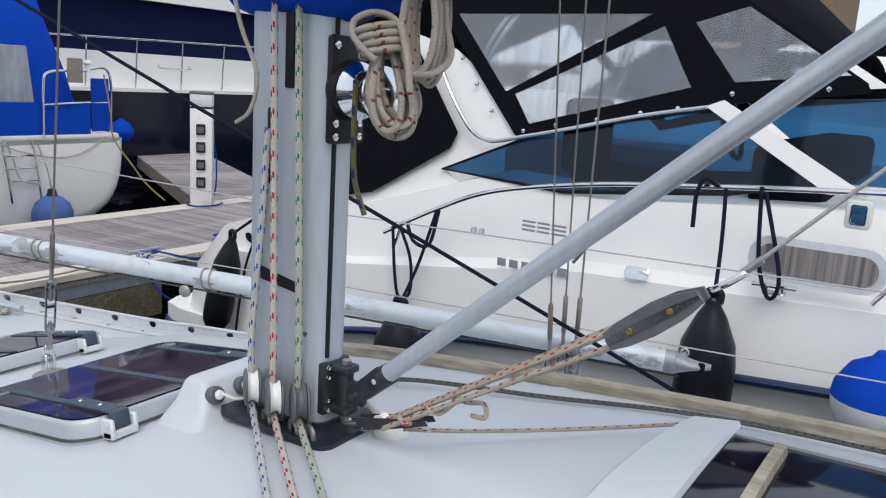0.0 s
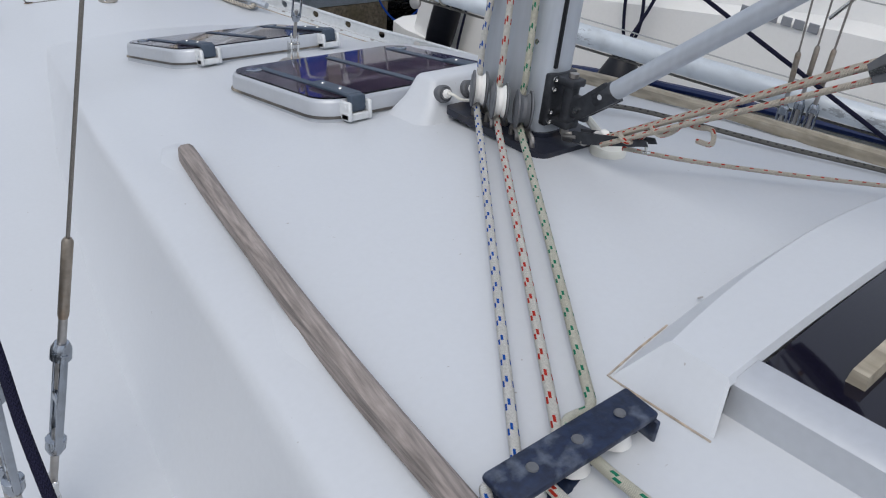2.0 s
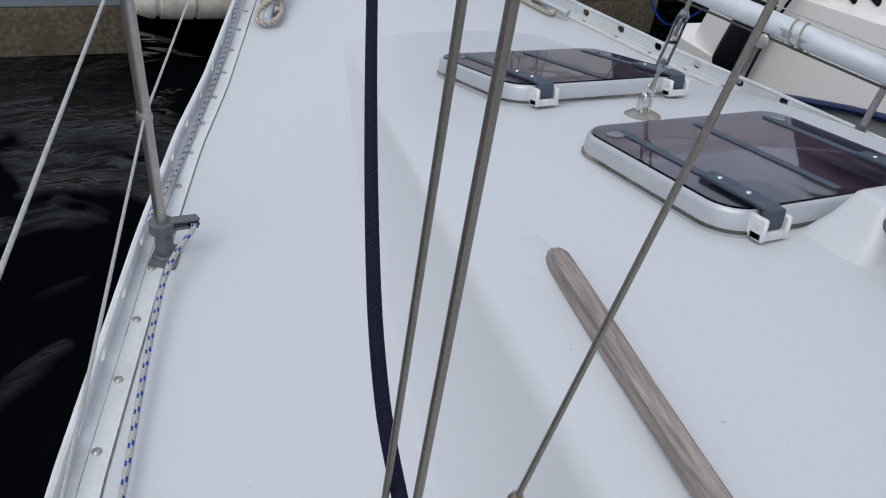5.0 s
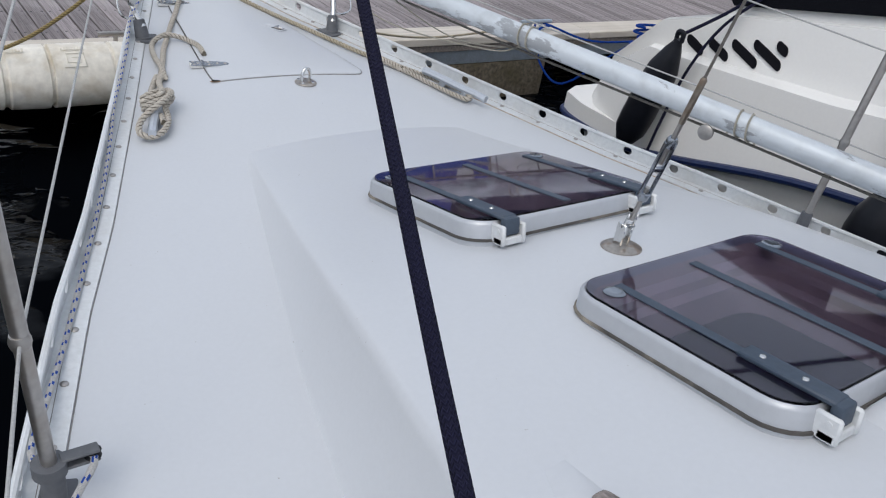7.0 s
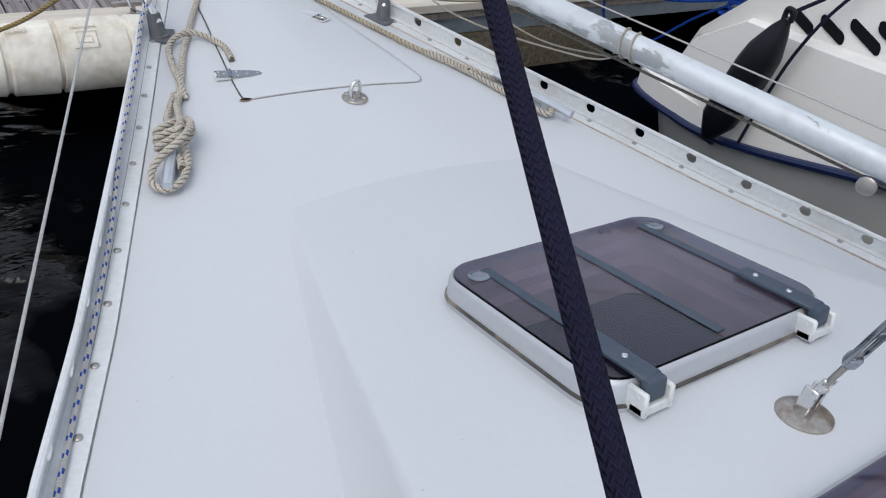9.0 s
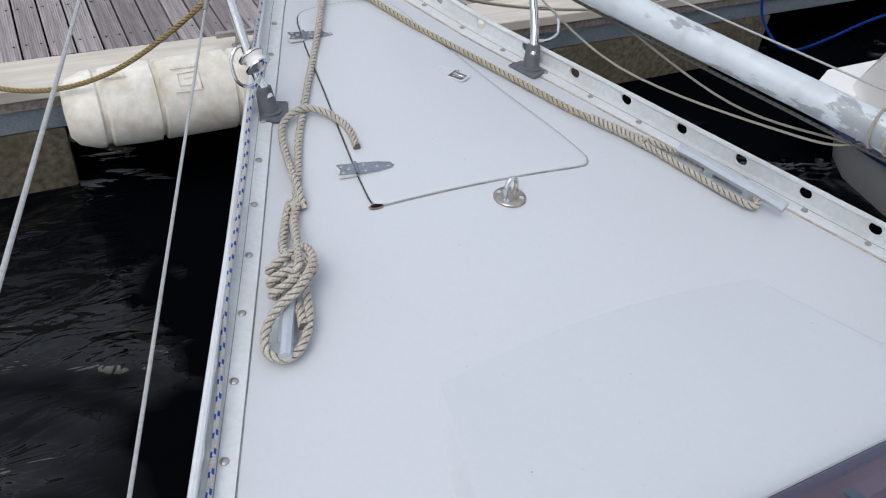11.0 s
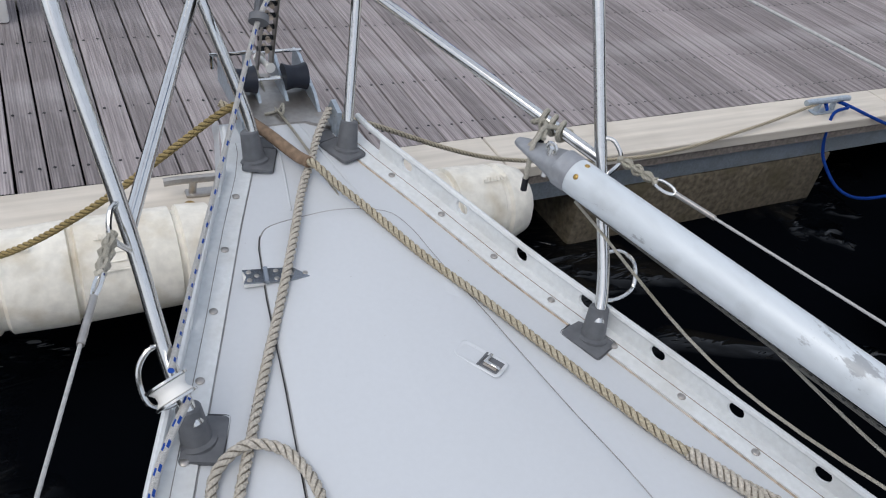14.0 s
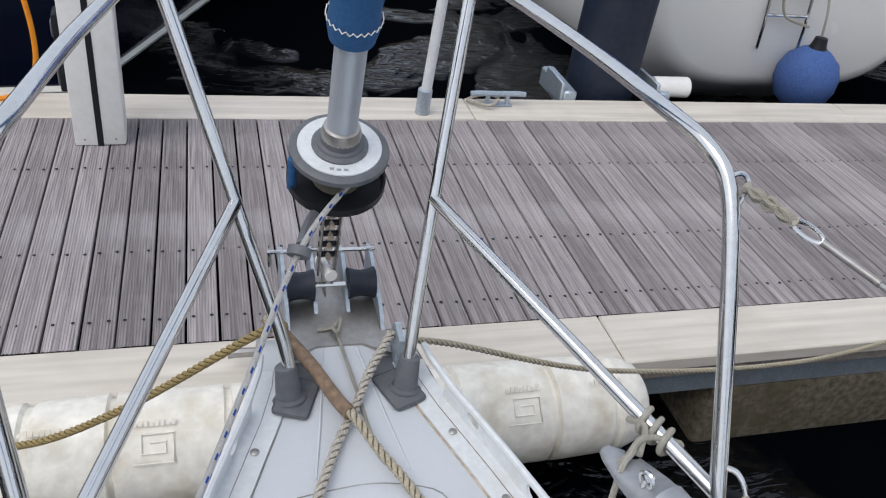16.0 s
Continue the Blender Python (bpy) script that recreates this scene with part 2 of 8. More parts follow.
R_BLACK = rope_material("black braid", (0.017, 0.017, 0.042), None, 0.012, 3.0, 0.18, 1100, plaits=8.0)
R_WHITE = rope_material("white cord", (0.64, 0.61, 0.53), dirt_shade=0.3)


def strand_material(name, base, dirt_shade, stain, stain_scale=14):
    """Three-strand rope: the lay between the strands soiled and shaded in the colour, slanting yarns on each strand."""
    m = material(name, base, 0.9, 0, 0.25, 220, 0, 0.5, stain, stain_scale)
    nt = m.node_tree
    b = nt.nodes["Principled BSDF"]
    uv = nt.nodes.new("ShaderNodeUVMap")
    sep = nt.nodes.new("ShaderNodeSeparateXYZ")
    nt.links.new(uv.outputs[0], sep.inputs[0])

    def calc(op, a, c):
        n = nt.nodes.new("ShaderNodeMath")
        n.operation = op
        for i, v in enumerate((a, c)):
            if isinstance(v, (int, float)):
                n.inputs[i].default_value = v
            else:
                nt.links.new(v, n.inputs[i])
        return n.outputs[0]

    # shade between the strands is painted into the lay along with its soiling
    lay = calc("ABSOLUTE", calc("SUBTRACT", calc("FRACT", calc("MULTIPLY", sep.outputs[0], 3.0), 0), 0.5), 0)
    lay_grime_shade = nt.nodes.new("ShaderNodeMapRange")
    lay_grime_shade.inputs[1].default_value, lay_grime_shade.inputs[2].default_value, lay_grime_shade.inputs[4].default_value = 0.34, 0.5, 0.92
    nt.links.new(lay, lay_grime_shade.inputs[0])
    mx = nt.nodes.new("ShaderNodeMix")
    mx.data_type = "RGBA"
    nt.links.new(lay_grime_shade.outputs[0], mx.inputs[0])
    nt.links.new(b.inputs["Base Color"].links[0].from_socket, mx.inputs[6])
    mx.inputs[7].default_value = (*dirt_shade, 1)
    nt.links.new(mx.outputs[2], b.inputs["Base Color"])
    yarn = calc("SINE", calc("ADD", calc("MULTIPLY", sep.outputs[0], 60.0), calc("MULTIPLY", sep.outputs[1], 1500.0)), 0)
    bp = nt.nodes.new("ShaderNodeBump")
    bp.inputs["Strength"].default_value, bp.inputs["Distance"].default_value = 0.6, 0.0008
    nt.links.new(yarn, bp.inputs["Height"])
    nt.links.new(bp.outputs[0], b.inputs["Normal"])
    return m


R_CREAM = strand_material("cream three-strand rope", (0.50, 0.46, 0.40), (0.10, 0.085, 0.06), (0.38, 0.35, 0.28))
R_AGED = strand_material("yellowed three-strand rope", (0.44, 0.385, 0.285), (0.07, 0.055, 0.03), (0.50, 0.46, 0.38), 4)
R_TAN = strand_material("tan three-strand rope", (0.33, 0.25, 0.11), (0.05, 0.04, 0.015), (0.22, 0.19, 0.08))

# flaked patches and crazing in the pole's paint
pt_ = POLE.node_tree
pb = pt_.nodes["Principled BSDF"]
psrc = pb.inputs["Base Color"].links[0].from_socket
pc = pt_.nodes.new("ShaderNodeTexCoord")
for k, (sc, lo, hi, amount, colour) in enumerate(((5.0, 0.565, 0.59, 0.8, (0.27, 0.28, 0.29)), (55.0, 0.69, 0.71, 0.7, (0.16, 0.16, 0.15)))):
    pn = pt_.nodes.new("ShaderNodeTexNoise")
    pn.inputs["Scale"].default_value, pn.inputs["Detail"].default_value, pn.inputs["Roughness"].default_value = sc, 12, 0.72
    pm = pt_.nodes.new("ShaderNodeMapping")
    pm.inputs["Scale"].default_value = (1.6, 0.5, 1.6) if k == 0 else (1, 0.35, 1)
    pt_.links.new(pc.outputs["Object"], pm.inputs[0])
    pt_.links.new(pm.outputs[0], pn.inputs["Vector"])
    pr = pt_.nodes.new("ShaderNodeMapRange")
    pr.inputs[1].default_value, pr.inputs[2].default_value, pr.inputs[4].default_value = lo, hi, amount
    pt_.links.new(pn.outputs[0], pr.inputs[0])
    px = pt_.nodes.new("ShaderNodeMix")
    px.data_type = "RGBA"
    pt_.links.new(pr.outputs[0], px.inputs[0])
    pt_.links.new(psrc, px.inputs[6])
    px.inputs[7].default_value = (*colour, 1)
    psrc = px.outputs[2]
pt_.links.new(psrc, pb.inputs["Base Color"])

# GEL specks: sparse dirt flecks and hair scratches on the deck
gt = GEL.node_tree
gb = gt.nodes["Principled BSDF"]
gsrc = gb.inputs["Base Color"].links[0].from_socket
gc = gt.nodes.new("ShaderNodeTexCoord")
gn1 = gt.nodes.new("ShaderNodeTexNoise")
gn1.inputs["Scale"].default_value, gn1.inputs["Detail"].default_value = 75, 2
gt.links.new(gc.outputs["Object"], gn1.inputs["Vector"])
gr1 = gt.nodes.new("ShaderNodeMapRange")
gr1.inputs[1].default_value, gr1.inputs[2].default_value, gr1.inputs[4].default_value = 0.765, 0.80, 0.55
gt.links.new(gn1.outputs[0], gr1.inputs[0])
gm1 = gt.nodes.new("ShaderNodeMix")
gm1.data_type = "RGBA"
gt.links.new(gr1.outputs[0], gm1.inputs[0])
gt.links.new(gsrc, gm1.inputs[6])
gm1.inputs[7].default_value = (0.22, 0.19, 0.15, 1)
gt.links.new(gm1.outputs[2], gb.inputs["Base Color"])

WATER = material("dark harbour water", (0.0015, 0.002, 0.003), 0.03, 0, 0.1, 3, ior=1.22)
wt = WATER.node_tree
wc = wt.nodes.new("ShaderNodeTexCoord")
w1 = wt.nodes.new("ShaderNodeTexNoise")
w1.inputs["Scale"].default_value, w1.inputs["Detail"].default_value, w1.inputs["Distortion"].default_value = 6.5, 3, 0.6
wm = wt.nodes.new("ShaderNodeMapping")
wm.inputs["Scale"].default_value = (0.6, 1.5, 1)
wt.links.new(wc.outputs["Object"], wm.inputs[0])
wt.links.new(wm.outputs[0], w1.inputs["Vector"])
w2 = wt.nodes.new("ShaderNodeTexNoise")
w2.inputs["Scale"].default_value, w2.inputs["Detail"].default_value, w2.inputs["Distortion"].default_value = 1.1, 3, 0.8
wt.links.new(wc.outputs["Object"], w2.inputs["Vector"])
wr = wt.nodes.new("ShaderNodeMapRange")
wr.inputs[1].default_value, wr.inputs[2].default_value, wr.inputs[3].default_value, wr.inputs[4].default_value = 0.50, 0.61, 0.0, 1.3
wt.links.new(w2.outputs[0], wr.inputs[0])
wx = wt.nodes.new("ShaderNodeMath")
wx.operation = "MULTIPLY"
wt.links.new(w1.outputs[0], wx.inputs[0])
wt.links.new(wr.outputs[0], wx.inputs[1])
wb = wt.nodes.new("ShaderNodeBump")
wb.inputs["Strength"].default_value, wb.inputs["Distance"].default_value = 1.0, 0.045
wt.links.new(wx.outputs[0], wb.inputs["Height"])
wt.links.new(wb.outputs[0], wt.nodes["Principled BSDF"].inputs["Normal"])
# reflection strength painted by patch noise: ruffled patches gleam more than the calm ones
ws = wt.nodes.new("ShaderNodeMath")
ws.operation = "MULTIPLY"
wt.links.new(wr.outputs[0], ws.inputs[0])
ws.inputs[1].default_value = 1.1
wt.links.new(ws.outputs[0], wt.nodes["Principled BSDF"].inputs["Specular IOR Level"])


# ---- mesh helpers ----
def tag_smooth(bm):
    for f in bm.faces:
        f.smooth = True
    return bm


def to_mesh(name, bm, mat, flat=False, sharp=0.7):
    bmesh.ops.recalc_face_normals(bm, faces=bm.faces)
    me = bpy.data.meshes.new(name)
    if not flat:
        tag_smooth(bm)
        for e in bm.edges:
            e.smooth = len(e.link_faces) != 2 or e.calc_face_angle(0) < sharp
    bm.to_mesh(me)
    bm.free()
    for m in mat if isinstance(mat, (list, tuple)) else [mat]:
        me.materials.append(m)
    return me


def thing(name, label, category, loc=(0, 0, 0), group="", kind=""):
    ob = new(name)
    ob.location = loc
    ob.empty_display_size = 0.05
    return tagged(ob, label, category, group, kind)


def part(name, bm, mat, parent, label="", sharp=0.7):
    root = parent
    while root.parent:
        root = root.parent
    bmesh.ops.translate(bm, verts=bm.verts, vec=-Vector(root.location))
    ob = new(name, to_mesh(name, bm, mat, sharp=sharp))
    ob.parent = parent
    return tagged(ob, label)


def solid(name, bm, mat, label, category, group="", kind=""):
    """A thing of one mesh; its origin at the middle of its base."""
    xs, ys, zs = zip(*[v.co for v in bm.verts])
    loc = Vector(((min(xs) + max(xs)) / 2, (min(ys) + max(ys)) / 2, min(zs)))
    bmesh.ops.translate(bm, verts=bm.verts, vec=-loc)
    ob = new(name, to_mesh(name, bm, mat))
    ob.location = loc
    return tagged(ob, label, category, group, kind)


def merge(*bms):
    out = bms[0]
    uv = out.loops.layers.uv.verify()
    for b in bms[1:]:
        src = b.loops.layers.uv.verify()
        at = [out.verts.new(v.co) for v in b.verts]
        b.verts.index_update()
        for f in b.faces:
            try:
                g = out.faces.new([at[v.index] for v in f.verts])
            except ValueError:
                continue
            g.material_index = f.material_index
            for la, lb in zip(g.loops, f.loops):
                la[uv].uv = lb[src].uv
        b.free()
    return out


def box(lo, hi, bevel=0.0, seg=2):
    bm = bmesh.new()
    bmesh.ops.create_cube(bm, size=1)
    for v in bm.verts:
        v.co = Vector([lo[i] + (v.co[i] + 0.5) * (hi[i] - lo[i]) for i in range(3)])
    if bevel:
        bmesh.ops.bevel(bm, geom=bm.edges[:], offset=bevel, segments=seg, affect="EDGES", profile=0.5)
    return bm


def moved(bm, m):
    bmesh.ops.transform(bm, matrix=m, verts=bm.verts)
    return bm


def frame_to(a, b, up=(0, 0, 1)):
    """Pose at a whose z axis points to b."""
    z = (Vector(b) - Vector(a)).normalized()
    x = Vector(up).cross(z)
    if x.length < 1e-4:
        x = Vector((1, 0, 0)).cross(z)
    x.normalize()
    y = z.cross(x)
    m = Matrix((x, y, z)).transposed().to_4x4()
    m.translation = a
    return m


def lathe(profile, a=(0, 0, 0), b=(0, 0, 1), seg=16):
    """Turned body: profile rows (radius, height) along the axis from a towards b."""
    bm = bmesh.new()
    rings = []
    for r, h in profile:
        if r < 1e-5:
            rings.append([bm.verts.new((0, 0, h))])
        else:
            rings.append([bm.verts.new((r * math.cos(6.28318 * i / seg), r * math.sin(6.28318 * i / seg), h)) for i in range(seg)])
    for p, q in zip(rings, rings[1:]):
        for i in range(seg):
            j = (i + 1) % seg
            if len(p) == 1 and len(q) > 1:
                bm.faces.new((p[0], q[i], q[j]))
            elif len(q) == 1 and len(p) > 1:
                bm.faces.new((p[i], p[j], q[0]))
            elif len(p) > 1:
                bm.faces.new((p[i], p[j], q[j], q[i]))
    for ring in (rings[0], rings[-1]):
        if len(ring) > 2:
            bm.faces.new(ring)
    return moved(bm, frame_to(a, b))


def rod(a, b, r, seg=10, r2=None):
    l = (Vector(b) - Vector(a)).length
    return lathe([(r, 0), (r2 or r, l)], a, b, seg)


def smooth_path(points, n=8, closed=False):
    p = [Vector(q) for q in points]
    if len(p) < 3:
        return p
    out = []
    m = len(p)
    for i in range(m if closed else m - 1):
        a, b, c, d = (p[(i - 1) % m] if closed or i else p[0] * 2 - p[1]), p[i], p[(i + 1) % m], (p[(i + 2) % m] if closed or i + 2 < m else p[-1] * 2 - p[-2])
        for k in range(n):
            t = k / n
            out.append(0.5 * (2 * b + (c - a) * t + (2 * a - 5 * b + 4 * c - d) * t * t + (3 * b - a - 3 * c + d) * t ** 3))
    if not closed:
        out.append(p[-1])
    return out


def frames(path, closed=False):
    out = []
    n = len(path)
    u = None
    for i, p in enumerate(path):
        a, b = path[(i - 1) % n] if closed or i else p, path[(i + 1) % n] if closed or i < n - 1 else p
        t = (b - a).normalized()
        if u is None:
            u = t.orthogonal().normalized()
        u = (u - t * u.dot(t)).normalized()
        out.append((p, t, u, t.cross(u)))
    return out


def tube(points, r, seg=8, n=8, closed=False, smooth=True, section=None):
    """Swept round (or section: list of (x, y)) with UV: x round it, y metres along it."""
    path = smooth_path(points, n, closed) if smooth else [Vector(p) for p in points]
    fr = frames(path, closed)
    sec = section or [(r * math.cos(6.28318 * i / seg), r * math.sin(6.28318 * i / seg)) for i in range(seg)]
    bm = bmesh.new()
    uv = bm.loops.layers.uv.verify()
    rings, dist, d = [], [], 0.0
    for i, (p, t, u, v) in enumerate(fr):
        if i:
            d += (p - path[i - 1]).length
        dist.append(d)
        rings.append([bm.verts.new(p + u * a + v * b) for a, b in sec])
    m = len(sec)
    for i in range(len(rings) - (0 if closed else 1)):
        j = (i + 1) % len(rings)
        for k in range(m):
            l = (k + 1) % m
            f = bm.faces.new((rings[i][k], rings[i][l], rings[j][l], rings[j][k]))
            dj = dist[j] if j else d + 0.01
            for loop, w in zip(f.loops, ((k / m, dist[i]), ((k + 1) / m, dist[i]), ((k + 1) / m, dj), (k / m, dj))):
                loop[uv].uv = w
    if not closed:
        bm.faces.new(rings[0][::-1])
        bm.faces.new(rings[-1])
    return bm


def laid(points, r, pitch=0.052, n=10, seg=18, strands=3):
    """Three-strand rope: a three-lobed section that twists along the path."""
    path = smooth_path(points, n)
    fine = []
    for a, b in zip(path, path[1:]):
        k = max(1, int((b - a).length / (pitch / 9)))
        fine += [a.lerp(b, i / k) for i in range(k)]
    fine.append(path[-1])
    fr = frames(fine)
    sec = [(6.28318 * i / seg, r * (0.66 + 0.38 * abs(math.cos(1.5 * 6.28318 * i / seg + 1.5708)) ** 0.6)) for i in range(seg)]
    bm = bmesh.new()
    uv = bm.loops.layers.uv.verify()
    rings, dist, d = [], [], 0.0
    for i, (p, t, u, v) in enumerate(fr):
        if i:
            d += (p - fine[i - 1]).length
        dist.append(d)
        turn = 6.28318 * d / pitch
        rings.append([bm.verts.new(p + (u * math.cos(a + turn) + v * math.sin(a + turn)) * q) for a, q in sec])
    for i in range(len(rings) - 1):
        for k in range(seg):
            l = (k + 1) % seg
            f = bm.faces.new((rings[i][k], rings[i][l], rings[i + 1][l], rings[i + 1][k]))
            for loop, w in zip(f.loops, ((k / seg, dist[i]), ((k + 1) / seg, dist[i]), ((k + 1) / seg, dist[i + 1]), (k / seg, dist[i + 1]))):
                loop[uv].uv = w
    bm.faces.new(rings[0][::-1])
    bm.faces.new(rings[-1])
    return bm


def loft(rows, closed=False, cap=False):
    """Skin through rows of points, all of the same count."""
    bm = bmesh.new()
    vs = [[bm.verts.new(p) for p in row] for row in rows]
    m = len(rows[0])
    for a, b in zip(vs, vs[1:]):
        for k in range(m if closed else m - 1):
            l = (k + 1) % m
            bm.faces.new((a[k], a[l], b[l], b[k]))
    if cap:
        bm.faces.new(vs[0][::-1])
        bm.faces.new(vs[-1])
    return bm


def prism(outline, depth):
    """Solid from a flat outline (3D points) pushed along the vector depth."""
    bm = bmesh.new()
    a = [bm.verts.new(p) for p in outline]
    b = [bm.verts.new(Vector(p) + Vector(depth)) for p in outline]
    bm.faces.new(a[::-1])
    bm.faces.new(b)
    for i in range(len(a)):
        j = (i + 1) % len(a)
        bm.faces.new((a[i], a[j], b[j], b[i]))
    return bm


def rounded(w, h, r, seg=5):
    """Outline of a rounded rectangle about the origin."""
    out = []
    for cx, cy, a0 in ((w / 2 - r, h / 2 - r, 0), (-w / 2 + r, h / 2 - r, 90), (-w / 2 + r, -h / 2 + r, 180), (w / 2 - r, -h / 2 + r, 270)):
        for i in range(seg + 1):
            a = radians(a0 + 90 * i / seg)
            out.append((cx + r * math.cos(a), cy + r * math.sin(a)))
    return out


def lerp_table(x, xs, ys):
    return float(np.interp(x, xs, ys))


# ---- the yacht's deck: shapes ----
def half(y):
    """Half beam to the inner line of the toe rail."""
    return lerp_table(y, [-3, -1, 0.5, 1.53, 1.97, 2.6, 3.02, 3.37, 4.05, 4.5, 5.05, 5.25, 5.45], [1.7, 1.75, 1.68, 1.5, 1.37, 1.155, 1.0, 0.85, 0.585, 0.415, 0.2, 0.115, 0.085])


def sheer(y):
    return lerp_table(y, [-3, 1.47, 2.62, 3.27, 4.22, 4.77, 5.24, 5.6], [-0.03, -0.03, -0.01, 0.007, 0.06, 0.09, 0.144, 0.165])


def deck_z(x, y):
    c = lerp_table(y, [4.2, 5.3], [0.045, 0.012])
    return sheer(y) + c * max(0.0, 1 - (x / (half(y) + 0.02)) ** 2)


def roof_mid(y):
    ys, zs = [-3, 0.4, 0.865, 1.36, 1.87, 2.125, 2.36, 2.48, 2.62, 2.87, 3.03, 3.4, 3.68, 3.82], [0.55, 0.46, 0.437, 0.405, 0.369, 0.330, 0.301, 0.290, 0.265, 0.205, 0.167, 0.102, 0.062, 0.042]
    return sum(lerp_table(y + d, ys, zs) for d in (-0.12, -0.04, 0.04, 0.12)) / 4


def roof_half(y):
    return lerp_table(y, [-3, 0.5, 1.0, 1.46, 1.94, 2.28, 2.72, 3.64, 3.82], [1.1, 0.97, 0.885, 0.81, 0.737, 0.68, 0.596, 0.375, 0.33])


def roof_z(x, y):
    return roof_mid(y) - 0.11 * x * x


yacht = thing("sailing_yacht", "white fibreglass sailing yacht moored bow-on to a pontoon", "sailing yacht", (0, 1, -0.95))
HATCHES = ((2.115, 0.615, 0.495), (2.87, 0.60, 0.49))
ys = [-2.6 + 0.1 * i for i in range(80)] + [5.35, 5.42]
rows = []
for y in ys:
    h = half(y) + 0.065
    rows.append([(h * k / 20, y, deck_z(h * k / 20, y)) for k in range(-20, 21)])
part("deck", loft(rows), GEL, yacht, "white gelcoat deck with fine scratches")
rows = []
for y in [-2.6 + 0.2 * i for i in range(40)] + [5.4, 5.46]:
    h, z = half(y) + 0.066, sheer(y)
    f = max(0.0, (y - 1.5) / 4)
    flare = 0.25 * f
    one = [(h, y, z), (h + 0.012, y, z - 0.03), (h + 0.006, y, z - 0.06), (h * (1 - flare * 0.5), y - 0.02 * f, z - 0.4), (h * (1 - flare), y - 0.1 * f, -0.95), (h * (0.9 - flare), y - 0.25 * f, -1.3)]
    rows.append([(-a, b, c) for a, b, c in one] + one[::-1])
part("hull", loft(rows), GEL, yacht, "white hull side")
for s in (-1, 1):
    part("deck_ridge", tube([(s * 0.035, 5.37, deck_z(0.035, 5.37) + 0.001), (s * 0.06, 5.2, deck_z(0.06, 5.2) + 0.001), (s * 0.085, 5.06, deck_z(0.085, 5.06) - 0.001)], 0.003, 5), GEL, yacht, "fine moulded ridge")
# coachroof: domed top, rounded shoulder, sloping side
rows = []
for y in [-2.6 + 0.1 * i for i in range(44)] + [1.8 + 0.03 * i for i in range(65)] + [3.76]:
    w = roof_half(y)
    e = lerp_table(y, [1.8, 2.6, 3.66], [0.105, 0.07, 0.02])
    zt, zb = roof_z(w, y), deck_z(w + e, y) - 0.006
    side = []
    for k, (fx, fz) in enumerate(((0, 0), (0.12, -0.02), (0.25, -0.10), (0.9, -0.93), (1.05, -0.985), (1.4, -1.0))):
        side.append((w + e * fx, y, zt + fz * (zt - zb) if zt > zb else zb - 0.004))
    topc = [(w * k / 12, y, max(roof_z(w * k / 12, y), -9)) for k in range(-11, 12)]
    rows.append([(-a, b, c) for a, b, c in side[::-1]] + topc + side)
roof = loft(rows)
# openings under the two hatches
holes = [f for f in roof.faces if any(all(abs(v.co.x) < w / 2 - 0.012 and abs(v.co.y - yc) < l / 2 - 0.012 for v in f.verts) for yc, w, l in HATCHES)]
bmesh.ops.delete(roof, geom=holes, context="FACES")
part("coachroof", roof, GEL, yacht, "white domed cabin roof with chamfered sides")


JOINT = material("grey joint line", (0.24, 0.235, 0.225), 0.8, 0, 0.3, 40, 0, 1.0, (0.45, 0.45, 0.45), 8)


